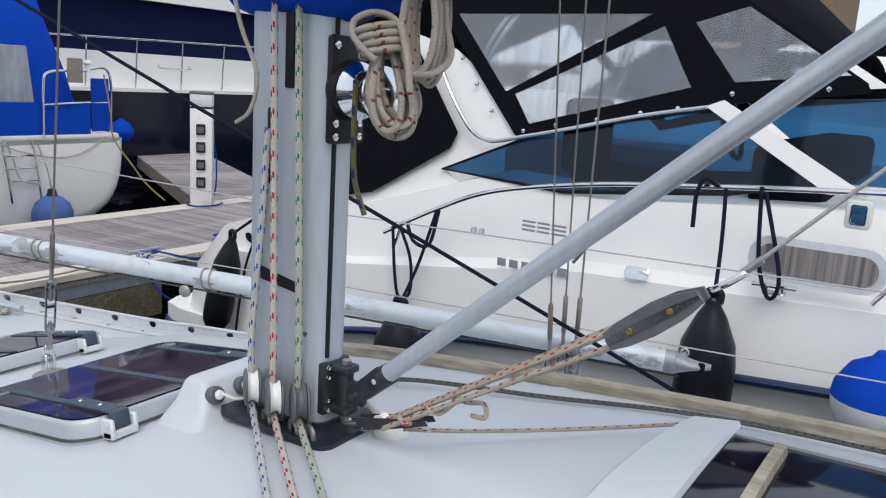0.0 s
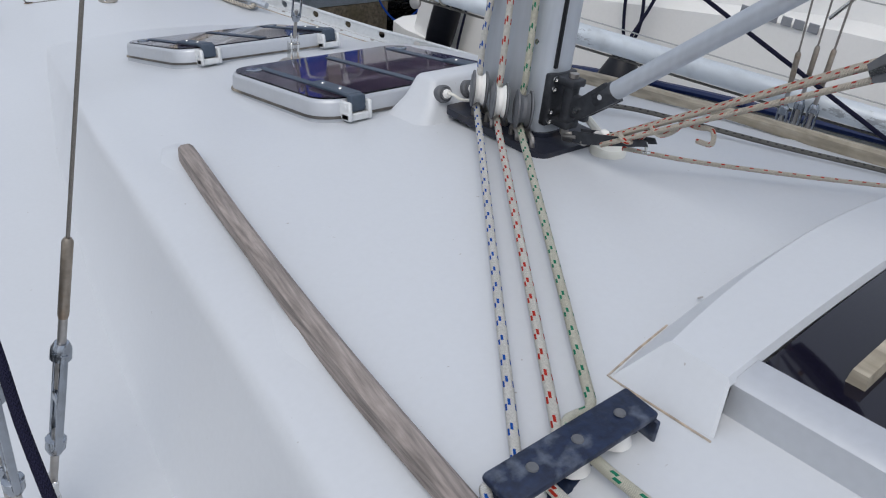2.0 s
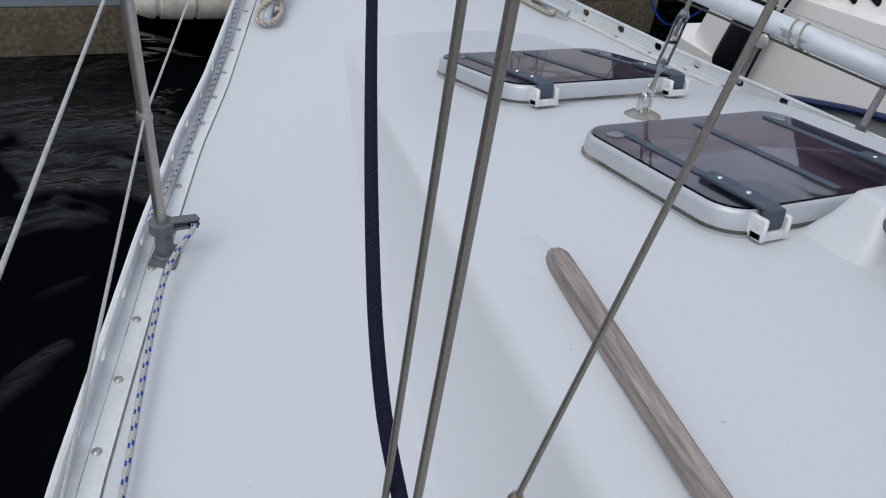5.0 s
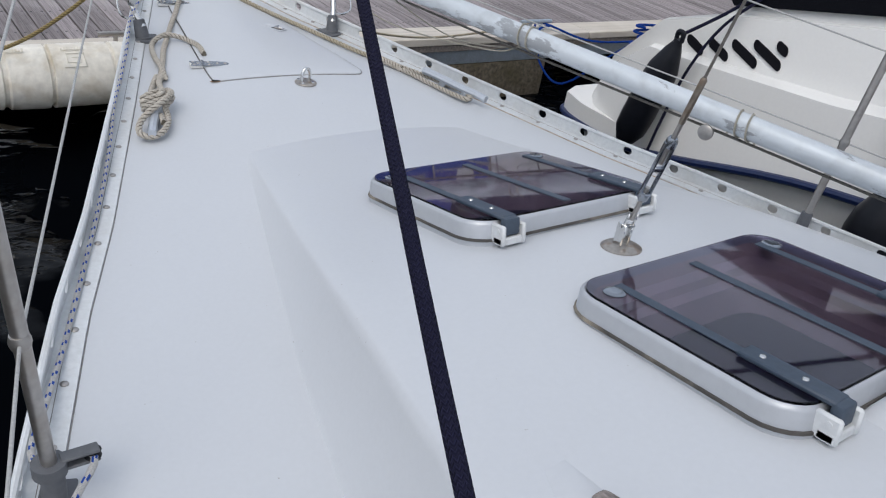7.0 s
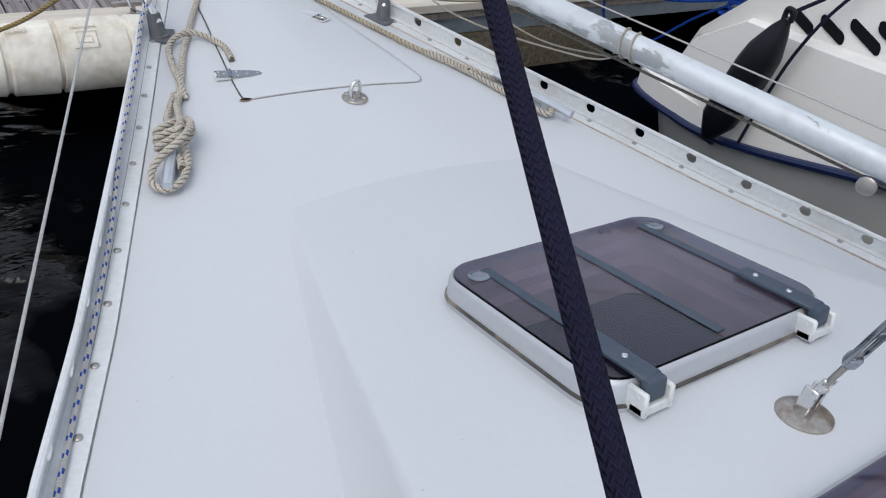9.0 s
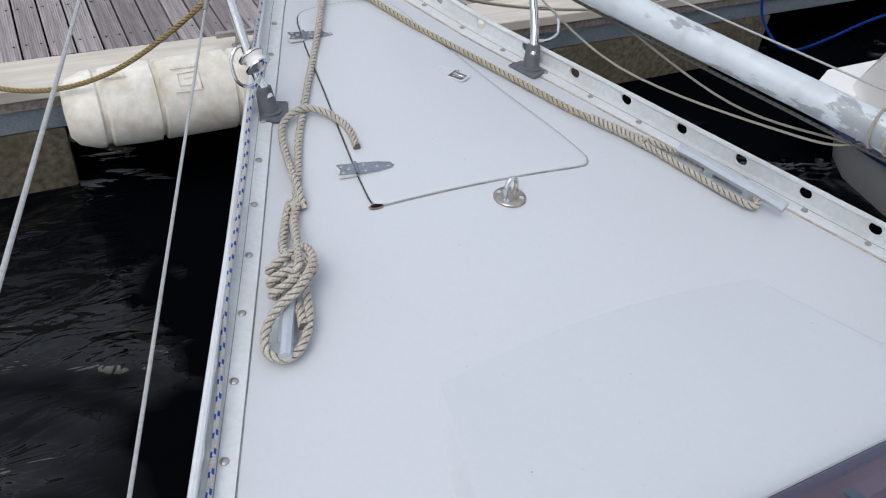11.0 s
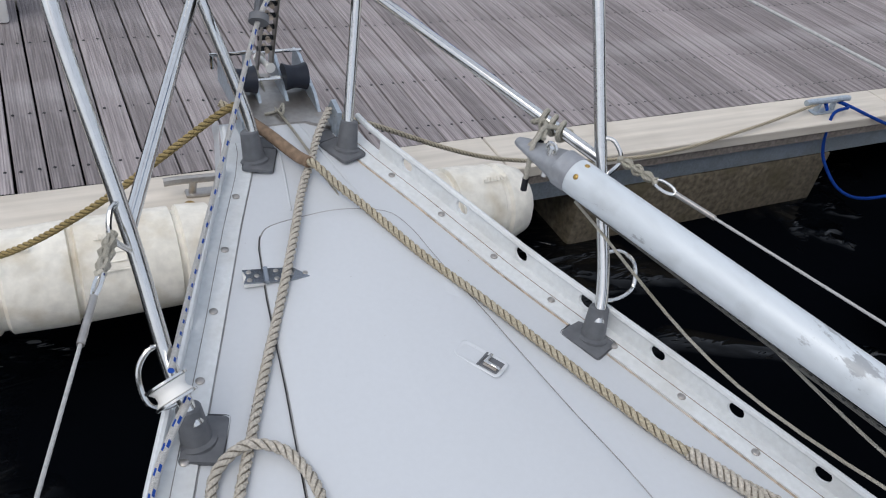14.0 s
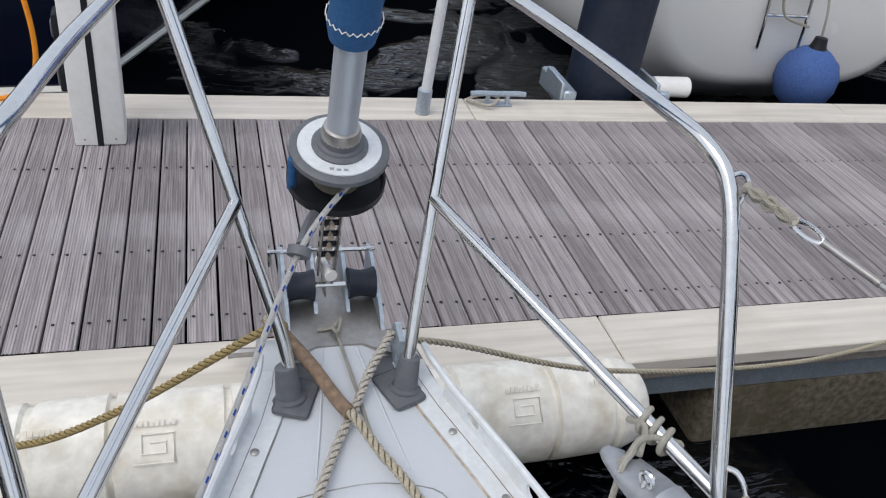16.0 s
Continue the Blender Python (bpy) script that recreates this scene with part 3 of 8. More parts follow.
def toe_rail(s):
    ob = thing("toe_rail", "perforated aluminium toe rail bolted along the deck edge", "toe rail", (s * 0.6, 4.0, 0.05), "toe rails")
    yy = [-2.4 + 0.08 * i for i in range(97)] + [5.32]
    # flange, then upright with a bead; the upright is cut by oval scuppers
    fl = []
    for y in yy:
        h, z = half(y), deck_z(half(y), y)
        fl.append([(s * (h - 0.002), y, z - 0.002), (s * (h - 0.002), y, z + 0.006), (s * (h + 0.03), y, z + 0.008), (s * (h + 0.064), y, z + 0.009), (s * (h + 0.064), y, z - 0.01)])
    part("flange", loft(fl), ALU_W, ob, "flat bolted flange with brown stains")
    wall = bmesh.new()
    pitch = 0.1812
    wins = []
    # scuppers at even steps along the rail
    dens = []
    d, last = 0.0, None
    for i in range(1541):
        q = Vector((half(-2.4 + i * 0.005) + 0.057, -2.4 + i * 0.005, 0))
        if last is not None:
            d += (q - last).length
        last = q
        dens.append((d, q.y))
    total = dens[-1][0]
    D, Y = [a for a, _ in dens], [b for _, b in dens]

    def at(dd, zz, th):
        y = lerp_table(dd, D, Y)
        h = half(y) + 0.057
        return wall.verts.new((s * (h + th), y, deck_z(half(y), y) + 0.006 + zz))

    H, R = 0.046, 0.0155
    first = (float(np.interp(4.289, Y, D)) - pitch / 2) % pitch
    count = int((total - 0.1) / pitch)
    for th in (0.0, 0.006):
        for k in range(count):
            d0, d1 = first + k * pitch - (0 if k else first), first + (k + 1) * pitch
            c = (first + k * pitch + d1) / 2
            ring = [at(c + R * 1.15 * math.cos(6.28318 * i / 16), 0.026 + R * math.sin(6.28318 * i / 16), th) for i in range(16)]
            zf = [(d1, 0.026), (d1, H), (c, H), (d0, H), (d0, 0.026), (d0, 0), (c, 0), (d1, 0)]
            out = [at(a, b, th) for a, b in zf]
            for i in range(8):
                j = (i + 1) % 8
                wall.faces.new((out[i], out[j], ring[(2 * j) % 16], ring[2 * i + 1], ring[2 * i]))
            if th:
                r0 = wins[k]
                for i in range(16):
                    wall.faces.new((ring[i], ring[(i + 1) % 16], r0[(i + 1) % 16], r0[i]))
            else:
                wins.append(ring)
    bmesh.ops.remove_doubles(wall, verts=wall.verts, dist=0.0005)
    part("upright", wall, ALU_W, ob, "upright web with round scupper holes")
    part("bead", tube([(s * (half(y) + 0.06), y, deck_z(half(y), y) + 0.051) for y in yy], 0.0075, 8, smooth=False), ALU_W, ob, "rounded top edge")
    head = lathe([(0.0085, 0), (0.0085, 0.0015), (0.006, 0.0035), (0, 0.004)], seg=10)
    me = to_mesh("bolt", head, STEEL_D)
    for k in range(int(total / 0.165)):
        y = lerp_table(float(np.interp(2.364, Y, D)) % 0.165 + k * 0.165, D, Y)
        b = new("bolt", me)
        b.parent = ob
        b.location = Vector((s * (half(y) + 0.022), y, deck_z(half(y), y) + 0.0075)) - ob.location
    # starboard: stained sealant; port: the flange's thin shadow line painted grey
    part("sealant_line", tube([(s * (half(y) - 0.004), y, deck_z(half(y), y) + 0.001) for y in yy], 0.0025 if s > 0 else 0.0013, 5, smooth=False), RUST if s > 0 else JOINT, ob, "stained sealant to starboard, painted shadow line to port")
    part("stain_line", tube([(s * (half(y) + 0.034), y, deck_z(half(y), y) + 0.0075) for y in yy], 0.0012, 5, smooth=False), LEATHER if s > 0 else JOINT, ob, "thin joint line along the flange")
    return ob


for s in (-1, 1):
    toe_rail(s)


# ---- water and pontoon ----
bm = bmesh.new()
bmesh.ops.create_grid(bm, x_segments=2, y_segments=2, size=400)
bmesh.ops.translate(bm, verts=bm.verts, vec=(0, 0, -0.9))
tagged(new("water", to_mesh("water", bm, WATER)), "dark rippled harbour water", "water", kind="structure")

DZ = -0.42
pontoon = thing("pontoon", "marina pontoon with weathered grey decking and pale timber edges", "pontoon", (1.5, 6.8, DZ - 0.5), kind="structure")
PX0, PX1 = -6.0, 13.0
for y0, y1 in ((5.83, 6.075), (7.61, 7.86)):
    x, k = PX0, 0
    while x < PX1:
        w = 2.35
        part("edge_board", box((x + 0.002, y0, DZ - 0.05), (min(PX1, x + w) - 0.002, y1, DZ + 0.004), 0.006, 1), EDGE, pontoon, "pale ribbed timber edge")
        x += w
part("side_beam", box((PX0, 5.865, DZ - 0.20), (PX1, 5.90, DZ - 0.052), 0.004, 1), GALV, pontoon, "galvanised steel side beam")
part("waling", box((PX0, 5.845, DZ - 0.098), (PX1, 5.866, DZ - 0.052), 0.004, 1), TEAK, pontoon, "dark timber waling under the edge")
part("side_beam", box((PX0, 7.79, DZ - 0.20), (PX1, 7.825, DZ - 0.052), 0.004, 1), GALV, pontoon, "galvanised steel side beam")
# black sheet that paints the shade in the gaps between planks
part("under_deck", box((PX0, 5.95, DZ - 0.12), (PX1, 7.75, DZ - 0.06)), SHADE_BLACK, pontoon)
for x0, x1 in ((-2.75, -0.86), (1.47, 3.03), (5.1, 6.7), (8.8, 10.4)):
    part("concrete_float", box((x0, 5.86, -1.2), (x1, 7.8, DZ - 0.2), 0.02, 2), CONCRETE, pontoon, "algae-stained concrete float")

# ---- motor cruiser ----
def plane_x(y, z):
    """Near side of the superstructure, leaning inboard."""
    return 2.6 + 0.3 * (z - 0.7)


cruiser = thing("motor_cruiser", "white motor cruiser with black canopy and blue tinted windows", "motor boat", (3.6, 1.5, -0.95))
SY = [4.86, 4.7, 4.4, 4.0, 3.3, 2.6, 1.9, 1.1, 0.5, -0.5, -1.6, -2.6, -3.4]
RUBZ = [-0.615, -0.61, -0.585, -0.495, -0.30, -0.19, -0.11, -0.04, 0.0, 0.05, 0.1, 0.14, 0.17]
GUNZ = [-0.46, -0.22, 0.0, 0.03, 0.09, 0.19, 0.29, 0.325, 0.35, 0.39, 0.43, 0.46, 0.48]
WINZ = [-0.44, -0.16, 0.15, 0.29, 0.44, 0.66, 0.63, 0.70, 0.74, 0.72, 0.62, 0.56, 0.5]
IN = [0.0, 0.0, 0.03, 0.10, 0.14, 0.2, 0.2, 0.2, 0.22, 0.3, 0.4, 0.3, 0.1]
XH = [2.45, 2.34, 2.28, 2.27, 2.29, 2.31, 2.32, 2.33, 2.36, 2.5, 2.8, 3.2, 3.75]
MID = 3.85
rows = []
for y, rz, gz, wz, ins, xh in zip(SY, RUBZ, GUNZ, WINZ, IN, XH):
    one = [(xh + 0.5, y, -1.25), (xh + 0.14, y, -0.9), (xh + 0.03, y, rz - 0.06), (xh, y, rz), (xh + 0.005, y, rz + 0.06), (xh + 0.03, y, (rz + gz) / 2), (xh + 0.05, y, gz), (xh + 0.09, y, gz + 0.015), (xh + 0.10 + ins * 0.3, y, gz + 0.04 * ins / 0.2), (xh + 0.07 + ins, y, wz), (xh + 0.12 + ins, y, wz + 0.01), (xh + 0.5 + ins, y, wz + 0.02)]
    rows.append(one + [(2 * MID - a, b, c) for a, b, c in one[::-1]])
HULL = rows
body = loft(rows, cap=True)
# open cockpit well between the side decks
well = [f for f in body.faces if 1.1 < f.calc_center_median().y < 3.9 and abs(f.calc_center_median().x - MID) < 0.6 and f.calc_center_median().z > 0.2]
bmesh.ops.delete(body, geom=well, context="FACES")
part("hull", body, GEL2, cruiser, "white hull with a stepped gunwale", 0.5)
for s in (0, 1):
    pts = [(a[0] - 0.012 if not s else 2 * MID - a[0] + 0.012, y, rz) for y, rz, a in zip(SY, RUBZ, [(x,) for x in XH])]
    part("rubbing_strake", tube(pts, 0.022, 8, 4), NAVYSTRIPE, cruiser, "navy rubbing strake")
# bathing platform at the stern
pl = [(2.5, 5.02), (2.36, 4.95), (2.3, 4.75), (2.3, 4.3), (5.4, 4.3), (5.4, 4.75), (5.34, 4.95), (5.2, 5.02)]
part("swim_platform", prism([(a, b, -0.60) for a, b in pl], (0, 0, 0.12)), GEL2, cruiser)
part("platform_strake", tube([(a - 0.005, b, -0.60) for a, b in pl[3::-1]] , 0.02, 8, 4), NAVYSTRIPE, cruiser)
# cockpit sides behind the windows
def side_panel(name, yz, mat, label, lift=0.0, th=0.012, parent=cruiser):
    ob = part(name, prism([(plane_x(y, z) - lift, y, z) for y, z in yz], (th, 0, -0.3 * th)), mat, parent, label)
    ob.visible_shadow = mat not in (TINT, VINYL)
    return ob


side_panel("arch", [(4.25, -0.05), (3.2, 0.36), (2.75, 0.62), (2.861, 0.68), (2.3, 0.93), (2.3, 0.95), (2.95, 1.35), (3.5, 1.5), (3.3, 0.9), (4.05, 0.33)], GEL2, "white side moulding and arch", -0.01, 0.02)
side_panel("window_header", [(2.3, 0.93), (1.436, 1.115), (1.35, 1.17), (2.3, 0.95)], GEL2, "white moulding over the side window", -0.01, 0.02)
win = side_panel("side_window", [(2.861, 0.68), (2.3, 0.93), (1.436, 1.115), (0.92, 0.815), (1.294, 0.735), (2.104, 0.645)], TINT, "blue tinted side window with black border", 0.004)
edge = [(2.861, 0.68), (2.3, 0.93), (1.436, 1.115), (0.92, 0.815), (1.294, 0.735), (2.104, 0.645)]
part("window_border", tube([(plane_x(y, z) - 0.008, y, z) for y, z in edge], 0.011, 4, closed=True, smooth=False), BLACKP, win)
side_panel("windscreen", [(1.30, 1.165), (0.55, 1.22), (-0.4, 1.0), (-0.4, 0.86), (0.82, 0.835)], TINT, "blue tinted windscreen", 0.0)
side_panel("screen_pillar", [(1.47, 1.125), (1.39, 1.16), (0.72, 0.80), (0.88, 0.79)], GEL2, "white windscreen pillar", 0.02, 0.03)
part("grab_rail", tube([(plane_x(3.05, 1.3) - 0.04, 3.05, 1.32), (plane_x(2.85, 1.0) - 0.04, 2.82, 1.02), (plane_x(2.6, 0.87) - 0.05, 2.62, 0.87), (plane_x(2.3, 0.93) - 0.04, 2.35, 0.91), (plane_x(1.8, 1.05) - 0.03, 1.8, 1.05), (plane_x(1.46, 1.12) - 0.03, 1.46, 1.12)], 0.012, 8), STEEL, cruiser, "stainless grab rail over the window")
# cockpit seen through the glass, its dimness painted as near-black parts
part("cockpit_sole", box((2.75, 0.9, 0.02), (5.0, 3.9, 0.12), 0.02, 1), SHADE_BLACK, cruiser, "cockpit sole painted near-black for the dim interior")
part("helm_seat", merge(box((2.95, 1.75, 0.12), (3.5, 2.25, 0.75), 0.06, 2), box((2.95, 2.2, 0.7), (3.5, 2.32, 1.12), 0.05, 2)), SHADE_BLACK, cruiser, "helm seat painted near-black for the dim interior")
part("dashboard", box((2.78, 0.9, 0.12), (4.9, 1.25, 0.98), 0.06, 2), SHADE_BLACK, cruiser, "dashboard painted near-black for the dim interior")
# added white block, gives the pale patches seen in the side window
part("wet_bar", box((4.3, 2.0, 0.12), (5.0, 3.4, 0.80), 0.04, 2), GEL2, cruiser, "pale block added behind the side window")
part("steering_wheel", tube([(3.2 + 0.17 * math.cos(k * 0.5236), 1.45 + 0.05 * math.sin(k * 0.5236), 1.02 + 0.16 * math.sin(k * 0.5236)) for k in range(12)], 0.014, 8, 4, closed=True), BLACKP, cruiser)
for p_ in ((2.95, 3.0), (2.9, 1.7)):
    part("canopy_hoop", tube([(plane_x(p_[0], 1.0) + 0.06, p_[0], 0.9), (plane_x(p_[0], 1.6) + 0.06, p_[0] - 0.3, 1.6), (3.85, p_[0] - 0.35, 1.85), (4.75, p_[0] - 0.3, 1.6), (4.95, p_[0], 0.9)], 0.014, 8), STEEL, cruiser, "stainless canopy hoop")
# canopy
can = thing("cockpit_canopy", "black canvas canopy with clear vinyl windows over the cruiser's cockpit", "canopy", (3.6, 2.2, 0.9))
def can_panel(name, yz, mat, label, lift, th=0.006, parent=can):
    ob = part(name, prism([(plane_x(y, z) - lift, y, z) for y, z in yz], (th, 0, -0.3 * th)), mat, parent, label)
    ob.visible_shadow = mat not in (TINT, VINYL)
    return ob


STRIPS = (
    [(2.43, 0.885), (2.38, 0.97), (1.56, 1.21), (1.48, 1.13)],
    [(2.43, 0.885), (2.38, 0.97), (2.50, 1.12), (2.56, 1.13), (2.97, 1.55), (3.20, 1.72), (3.06, 1.52)],
    [(2.50, 1.12), (2.56, 1.13), (1.83, 1.56), (1.75, 1.50)],
    [(2.97, 1.55), (1.83, 1.56), (1.60, 1.60), (1.60, 1.70), (3.20, 1.72)],
    [(1.56, 1.21), (1.75, 1.50), (1.83, 1.56), (1.60, 1.60), (1.60, 1.52), (1.36, 1.245), (1.48, 1.13)],
    [(1.48, 1.13), (1.36, 1.245), (0.87, 1.30), (0.80, 1.27), (0.78, 1.225)],
    [(0.87, 1.30), (0.80, 1.27), (1.42, 1.66), (1.60, 1.70), (1.60, 1.52), (1.36, 1.60)],
)
for st in STRIPS:
    can_panel("canvas_panel", st, CANVAS, "black canvas panel", 0.012)
    part("far_panel", prism([(2 * MID - plane_x(y, z), y, z) for y, z in st], (0.006, 0, 0)), CANVAS, can, "black canvas panel of the other side")
# the canvas is built as strips round the clear panes
can_panel("window_pane", [(2.56, 1.13), (2.97, 1.55), (1.83, 1.56)], VINYL, "clear vinyl window", 0.018)
can_panel("window_pane", [(2.38, 0.97), (2.50, 1.12), (1.75, 1.50), (1.56, 1.21)], VINYL, "clear vinyl window", 0.018)
can_panel("window_pane", [(1.36, 1.245), (1.60, 1.52), (1.36, 1.60), (0.87, 1.30)], VINYL, "creased clear vinyl window", 0.018)
can_panel("quarter_canvas", [(4.05, 0.33), (3.3, 0.50), (2.83, 0.80), (2.80, 0.89), (3.2, 1.35), (4.2, 1.2), (4.3, 0.5)], CANVAS, "black canvas quarter panel", 0.03)
rows = []
for y, z0, hgt in ((4.3, 1.25, 0.2), (3.2, 1.66, 0.28), (2.2, 1.64, 0.34), (1.42, 1.62, 0.3), (0.9, 1.33, 0.12)):
    x0 = plane_x(y, z0) - 0.01
    x1 = 2 * MID - x0
    rows.append([(x0 + (x1 - x0) * k / 12, y, z0 + hgt * math.sin(math.pi * k / 12) ** 0.6) for k in range(13)])
part("roof_canvas", loft(rows), CANVAS, can, "sagging black canvas roof")
stud = lathe([(0.014, 0), (0.012, 0.006), (0, 0.009)], (0, 0, 0), (-1, 0, 0), 10)
me = to_mesh("stud", stud, CHROME)
for y, z in ((2.40, 0.93), (2.22, 0.975), (2.0, 1.02), (1.78, 1.07), (1.60, 1.105), (1.36, 1.19), (2.62, 1.02), (2.75, 1.16), (2.88, 1.30), (0.95, 1.235), (1.15, 1.21)):
    o = new("stud", me)
    o.parent = can
    o.location = Vector((plane_x(y, z) - 0.018, y, z)) - can.location
# guard rail, cleat, portlight, lettering
rail = [(2.35, 3.073, 0.31), (2.36, 2.75, 0.48), (2.36, 2.402, 0.625), (2.37, 1.883, 0.725), (2.38, 1.353, 0.78), (2.40, 0.635, 0.836), (2.5, -0.5, 0.9), (2.75, -1.6, 0.95)]
gr = part("guard_rail", tube(rail, 0.0125, 8), STEEL, cruiser, "stainless guard rail")
for a, b in (((2.36, 1.62, 0.755), (2.38, 1.93, 0.33)), ((2.42, 0.3, 0.85), (2.4, 0.62, 0.38)), ((2.36, 2.95, 0.39), (2.36, 3.0, 0.25))):
    part("rail_post", tube([a, b], 0.011, 8, smooth=False), STEEL, gr)
port = [(2.352, 0.845 + a, 0.515 + b) for a, b in rounded(0.54, 0.19, 0.09)]
pf = part("portlight", prism(port, (0.02, 0, 0)), ALU_W, cruiser, "oval portlight with grey curtain")
part("curtain", prism([(2.345, 0.845 + a, 0.515 + b) for a, b in rounded(0.47, 0.125, 0.06)], (0.01, 0, 0)), CURTAIN, pf)
def cleat(a, b, up, mat, label="galvanised mooring cleat", scale=1.0, category="cleat"):
    """Two-horned cleat between the horn tips a and b."""
    a, b = Vector(a), Vector(b)
    up = Vector(up).normalized()
    mid = (a + b) / 2
    d = (b - a)
    L = d.length
    d.normalize()
    side = d.cross(up)
    h = L * 0.22 * scale
    ob = thing("cleat", label, category, mid)
    part("horn_bar", tube([a + up * h * 0.95, a + d * L * 0.15 + up * h, mid + up * h * 0.98, b - d * L * 0.15 + up * h, b + up * h * 0.95], L * 0.05, 8), mat, ob)
    for k in (-0.17, 0.17):
        part("leg", tube([mid + d * L * k + up * h * 0.95, mid + d * L * k * 1.15], L * 0.045, 8, smooth=False), mat, ob)
    m = Matrix((d, side, up)).transposed().to_4x4()
    m.translation = mid
    part("base", moved(box((-L * 0.27, -L * 0.08, 0), (L * 0.27, L * 0.08, L * 0.04), L * 0.02, 2), m), mat, ob)
    return ob


cleat((2.36, 1.08, 0.36), (2.36, 0.90, 0.365), (-0.5, 0, 0.9), STEEL, "stainless mooring cleat on the cruiser's side deck")


def lettering(text, size, m, mat, parent, name="lettering"):
    cu = bpy.data.curves.new(name, "FONT")
    cu.body, cu.size, cu.extrude = text, size, 0.001
    tmp = new("tmp", cu)
    dg = bpy.context.evaluated_depsgraph_get()
    me = bpy.data.meshes.new_from_object(tmp.evaluated_get(dg))
    bpy.data.objects.remove(tmp)
    me.materials.clear()
    me.materials.append(mat)
    me.transform(m)
    root = parent
    while root.parent:
        root = root.parent
    me.transform(Matrix.Translation(-Vector(root.location)))
    ob = new(name, me)
    ob.parent = parent
    return ob


# maker's marks as plain bars, model number as a plain shape
for i, (y, z) in enumerate(((2.34, 0.272), (2.27, 0.272), (2.20, 0.273), (2.13, 0.274), (2.07, 0.275), (2.0, 0.277))):
    part("mark", box((2.352, y - 0.05, z - 0.022), (2.358, y, z + 0.02), 0.002, 1), LETTER, cruiser, "grey mark")
for y, w in ((2.235, 0.075), (2.15, 0.07), (2.07, 0.08)):
    for dz in (0, 0.022, 0.044):
        part("mark", box((2.395, y - w, 0.445 + dz), (2.402, y, 0.456 + dz), 0.002, 1), LETTER, cruiser, "grey mark")
for y in (2.515, 2.47):
    part("skin_fitting", lathe([(0.02, 0), (0.018, 0.008), (0.01, 0.01), (0, 0.006)], (2.40, y, 0.40), (2.3, y, 0.40), 12), CHROME, cruiser, "chrome skin fitting")
part("fuel_cap", prism([(2.36 + 0.3 * b, 1.60 + a, 0.335 + b) for a, b in rounded(0.12, 0.045, 0.02)], (0.01, 0, 0.01)), STEEL, cruiser)
vent = part("speaker_box", box((2.37, 0.67, 0.68), (2.43, 0.77, 0.80), 0.015, 2), CREAM, cruiser, "cream vent box")
part("vent_face", box((2.364, 0.69, 0.70), (2.372, 0.75, 0.78), 0.006, 1), TINT, vent)
def side_x(y, z):
    """Near side of the hull moulding at a place along it and a height."""
    i = max(k for k in range(len(SY) - 1) if SY[k] >= y)
    f = (y - SY[i]) / (SY[i + 1] - SY[i])
    xs_, zs_ = [], []
    for a, b in zip(HULL[i][3:10], HULL[i + 1][3:10]):
        xs_.append(a[0] + (b[0] - a[0]) * f)
        zs_.append(a[2] + (b[2] - a[2]) * f)
    return lerp_table(z, zs_, xs_)


# engine-room vents on the quarter
for y, z, l in ((4.16, 0.085, 0.13), (4.02, 0.108, 0.155), (3.87, 0.135, 0.19), (3.75, 0.168, 0.20), (3.69, 0.22, 0.075)):
    o = [(side_x(y - 0.93 * a + 0.2 * b, z - 0.33 * a + b) - 0.006, y - 0.93 * a + 0.2 * b, z - 0.33 * a + b) for a, b in rounded(l, 0.05, 0.022)]
    part("engine_vent", prism(o, (0.02, 0, 0)), SHADE_BLACK, cruiser, "dark engine-room vent")


def fender(top, bottom, r, label, mat=FENDER_B):
    top, bottom = Vector(top), Vector(bottom)
    L = (top - bottom).length
    ob = thing("fender", label, "fender", bottom, "fenders")
    part("body", lathe([(0, 0), (r * 0.35, 0.005), (r * 0.55, 0.04), (r * 0.95, 0.12), (r, 0.2), (r, L * 0.62), (r * 0.9, L * 0.75), (r * 0.5, L * 0.91), (r * 0.28, L * 0.97), (r * 0.26, L)], bottom, top, 20), mat, ob)
    part("eye", tube([top + Vector((0, -r * 0.2, -0.01)), top + Vector((0, -r * 0.18, 0.035)), top + Vector((0, r * 0.18, 0.035)), top + Vector((0, r * 0.2, -0.01))], r * 0.14, 8), mat, ob)
    return ob


def line(name, pts, r, mat, label, category="rope", seg=8, n=8, smooth=True, group=""):
    return solid(name, tube(pts, r, seg, n, smooth=smooth), mat, label, category, group)


fender((2.17, 1.19, 0.33), (2.17, 1.19, -0.42), 0.125, "black teardrop fender hanging at the cruiser's side")
fender((2.13, 2.78, -0.02), (2.13, 2.78, -0.7), 0.14, "black fender hanging between the two hulls")
fender((2.18, 4.11, 0.14), (2.17, 4.27, -0.53), 0.092, "black fender on the cruiser's quarter with a chafed end")
line("fender_line", [(2.38, 1.25, 0.79), (2.3, 1.22, 0.55), (2.17, 1.19, 0.34)], 0.009, R_BLACK, "black line holding a fender")
line("fender_line", [(2.36, 1.28, 0.79), (2.34, 1.33, 0.82), (2.33, 1.36, 0.75), (2.33, 1.36, 0.6)], 0.01, R_BLACK, "loose black fender line end")
line("fender_line", [(2.36, 1.1, 0.81), (2.31, 1.06, 0.5), (2.3, 1.0, 0.35), (2.3, 0.97, 0.45), (2.36, 1.08, 0.79)], 0.009, R_BLACK, "looped black line of a fender")
line("fender_line", [(2.34, 2.72, 0.49), (2.25, 2.76, 0.2), (2.13, 2.78, 0.0)], 0.009, R_BLACK, "black line holding a fender")
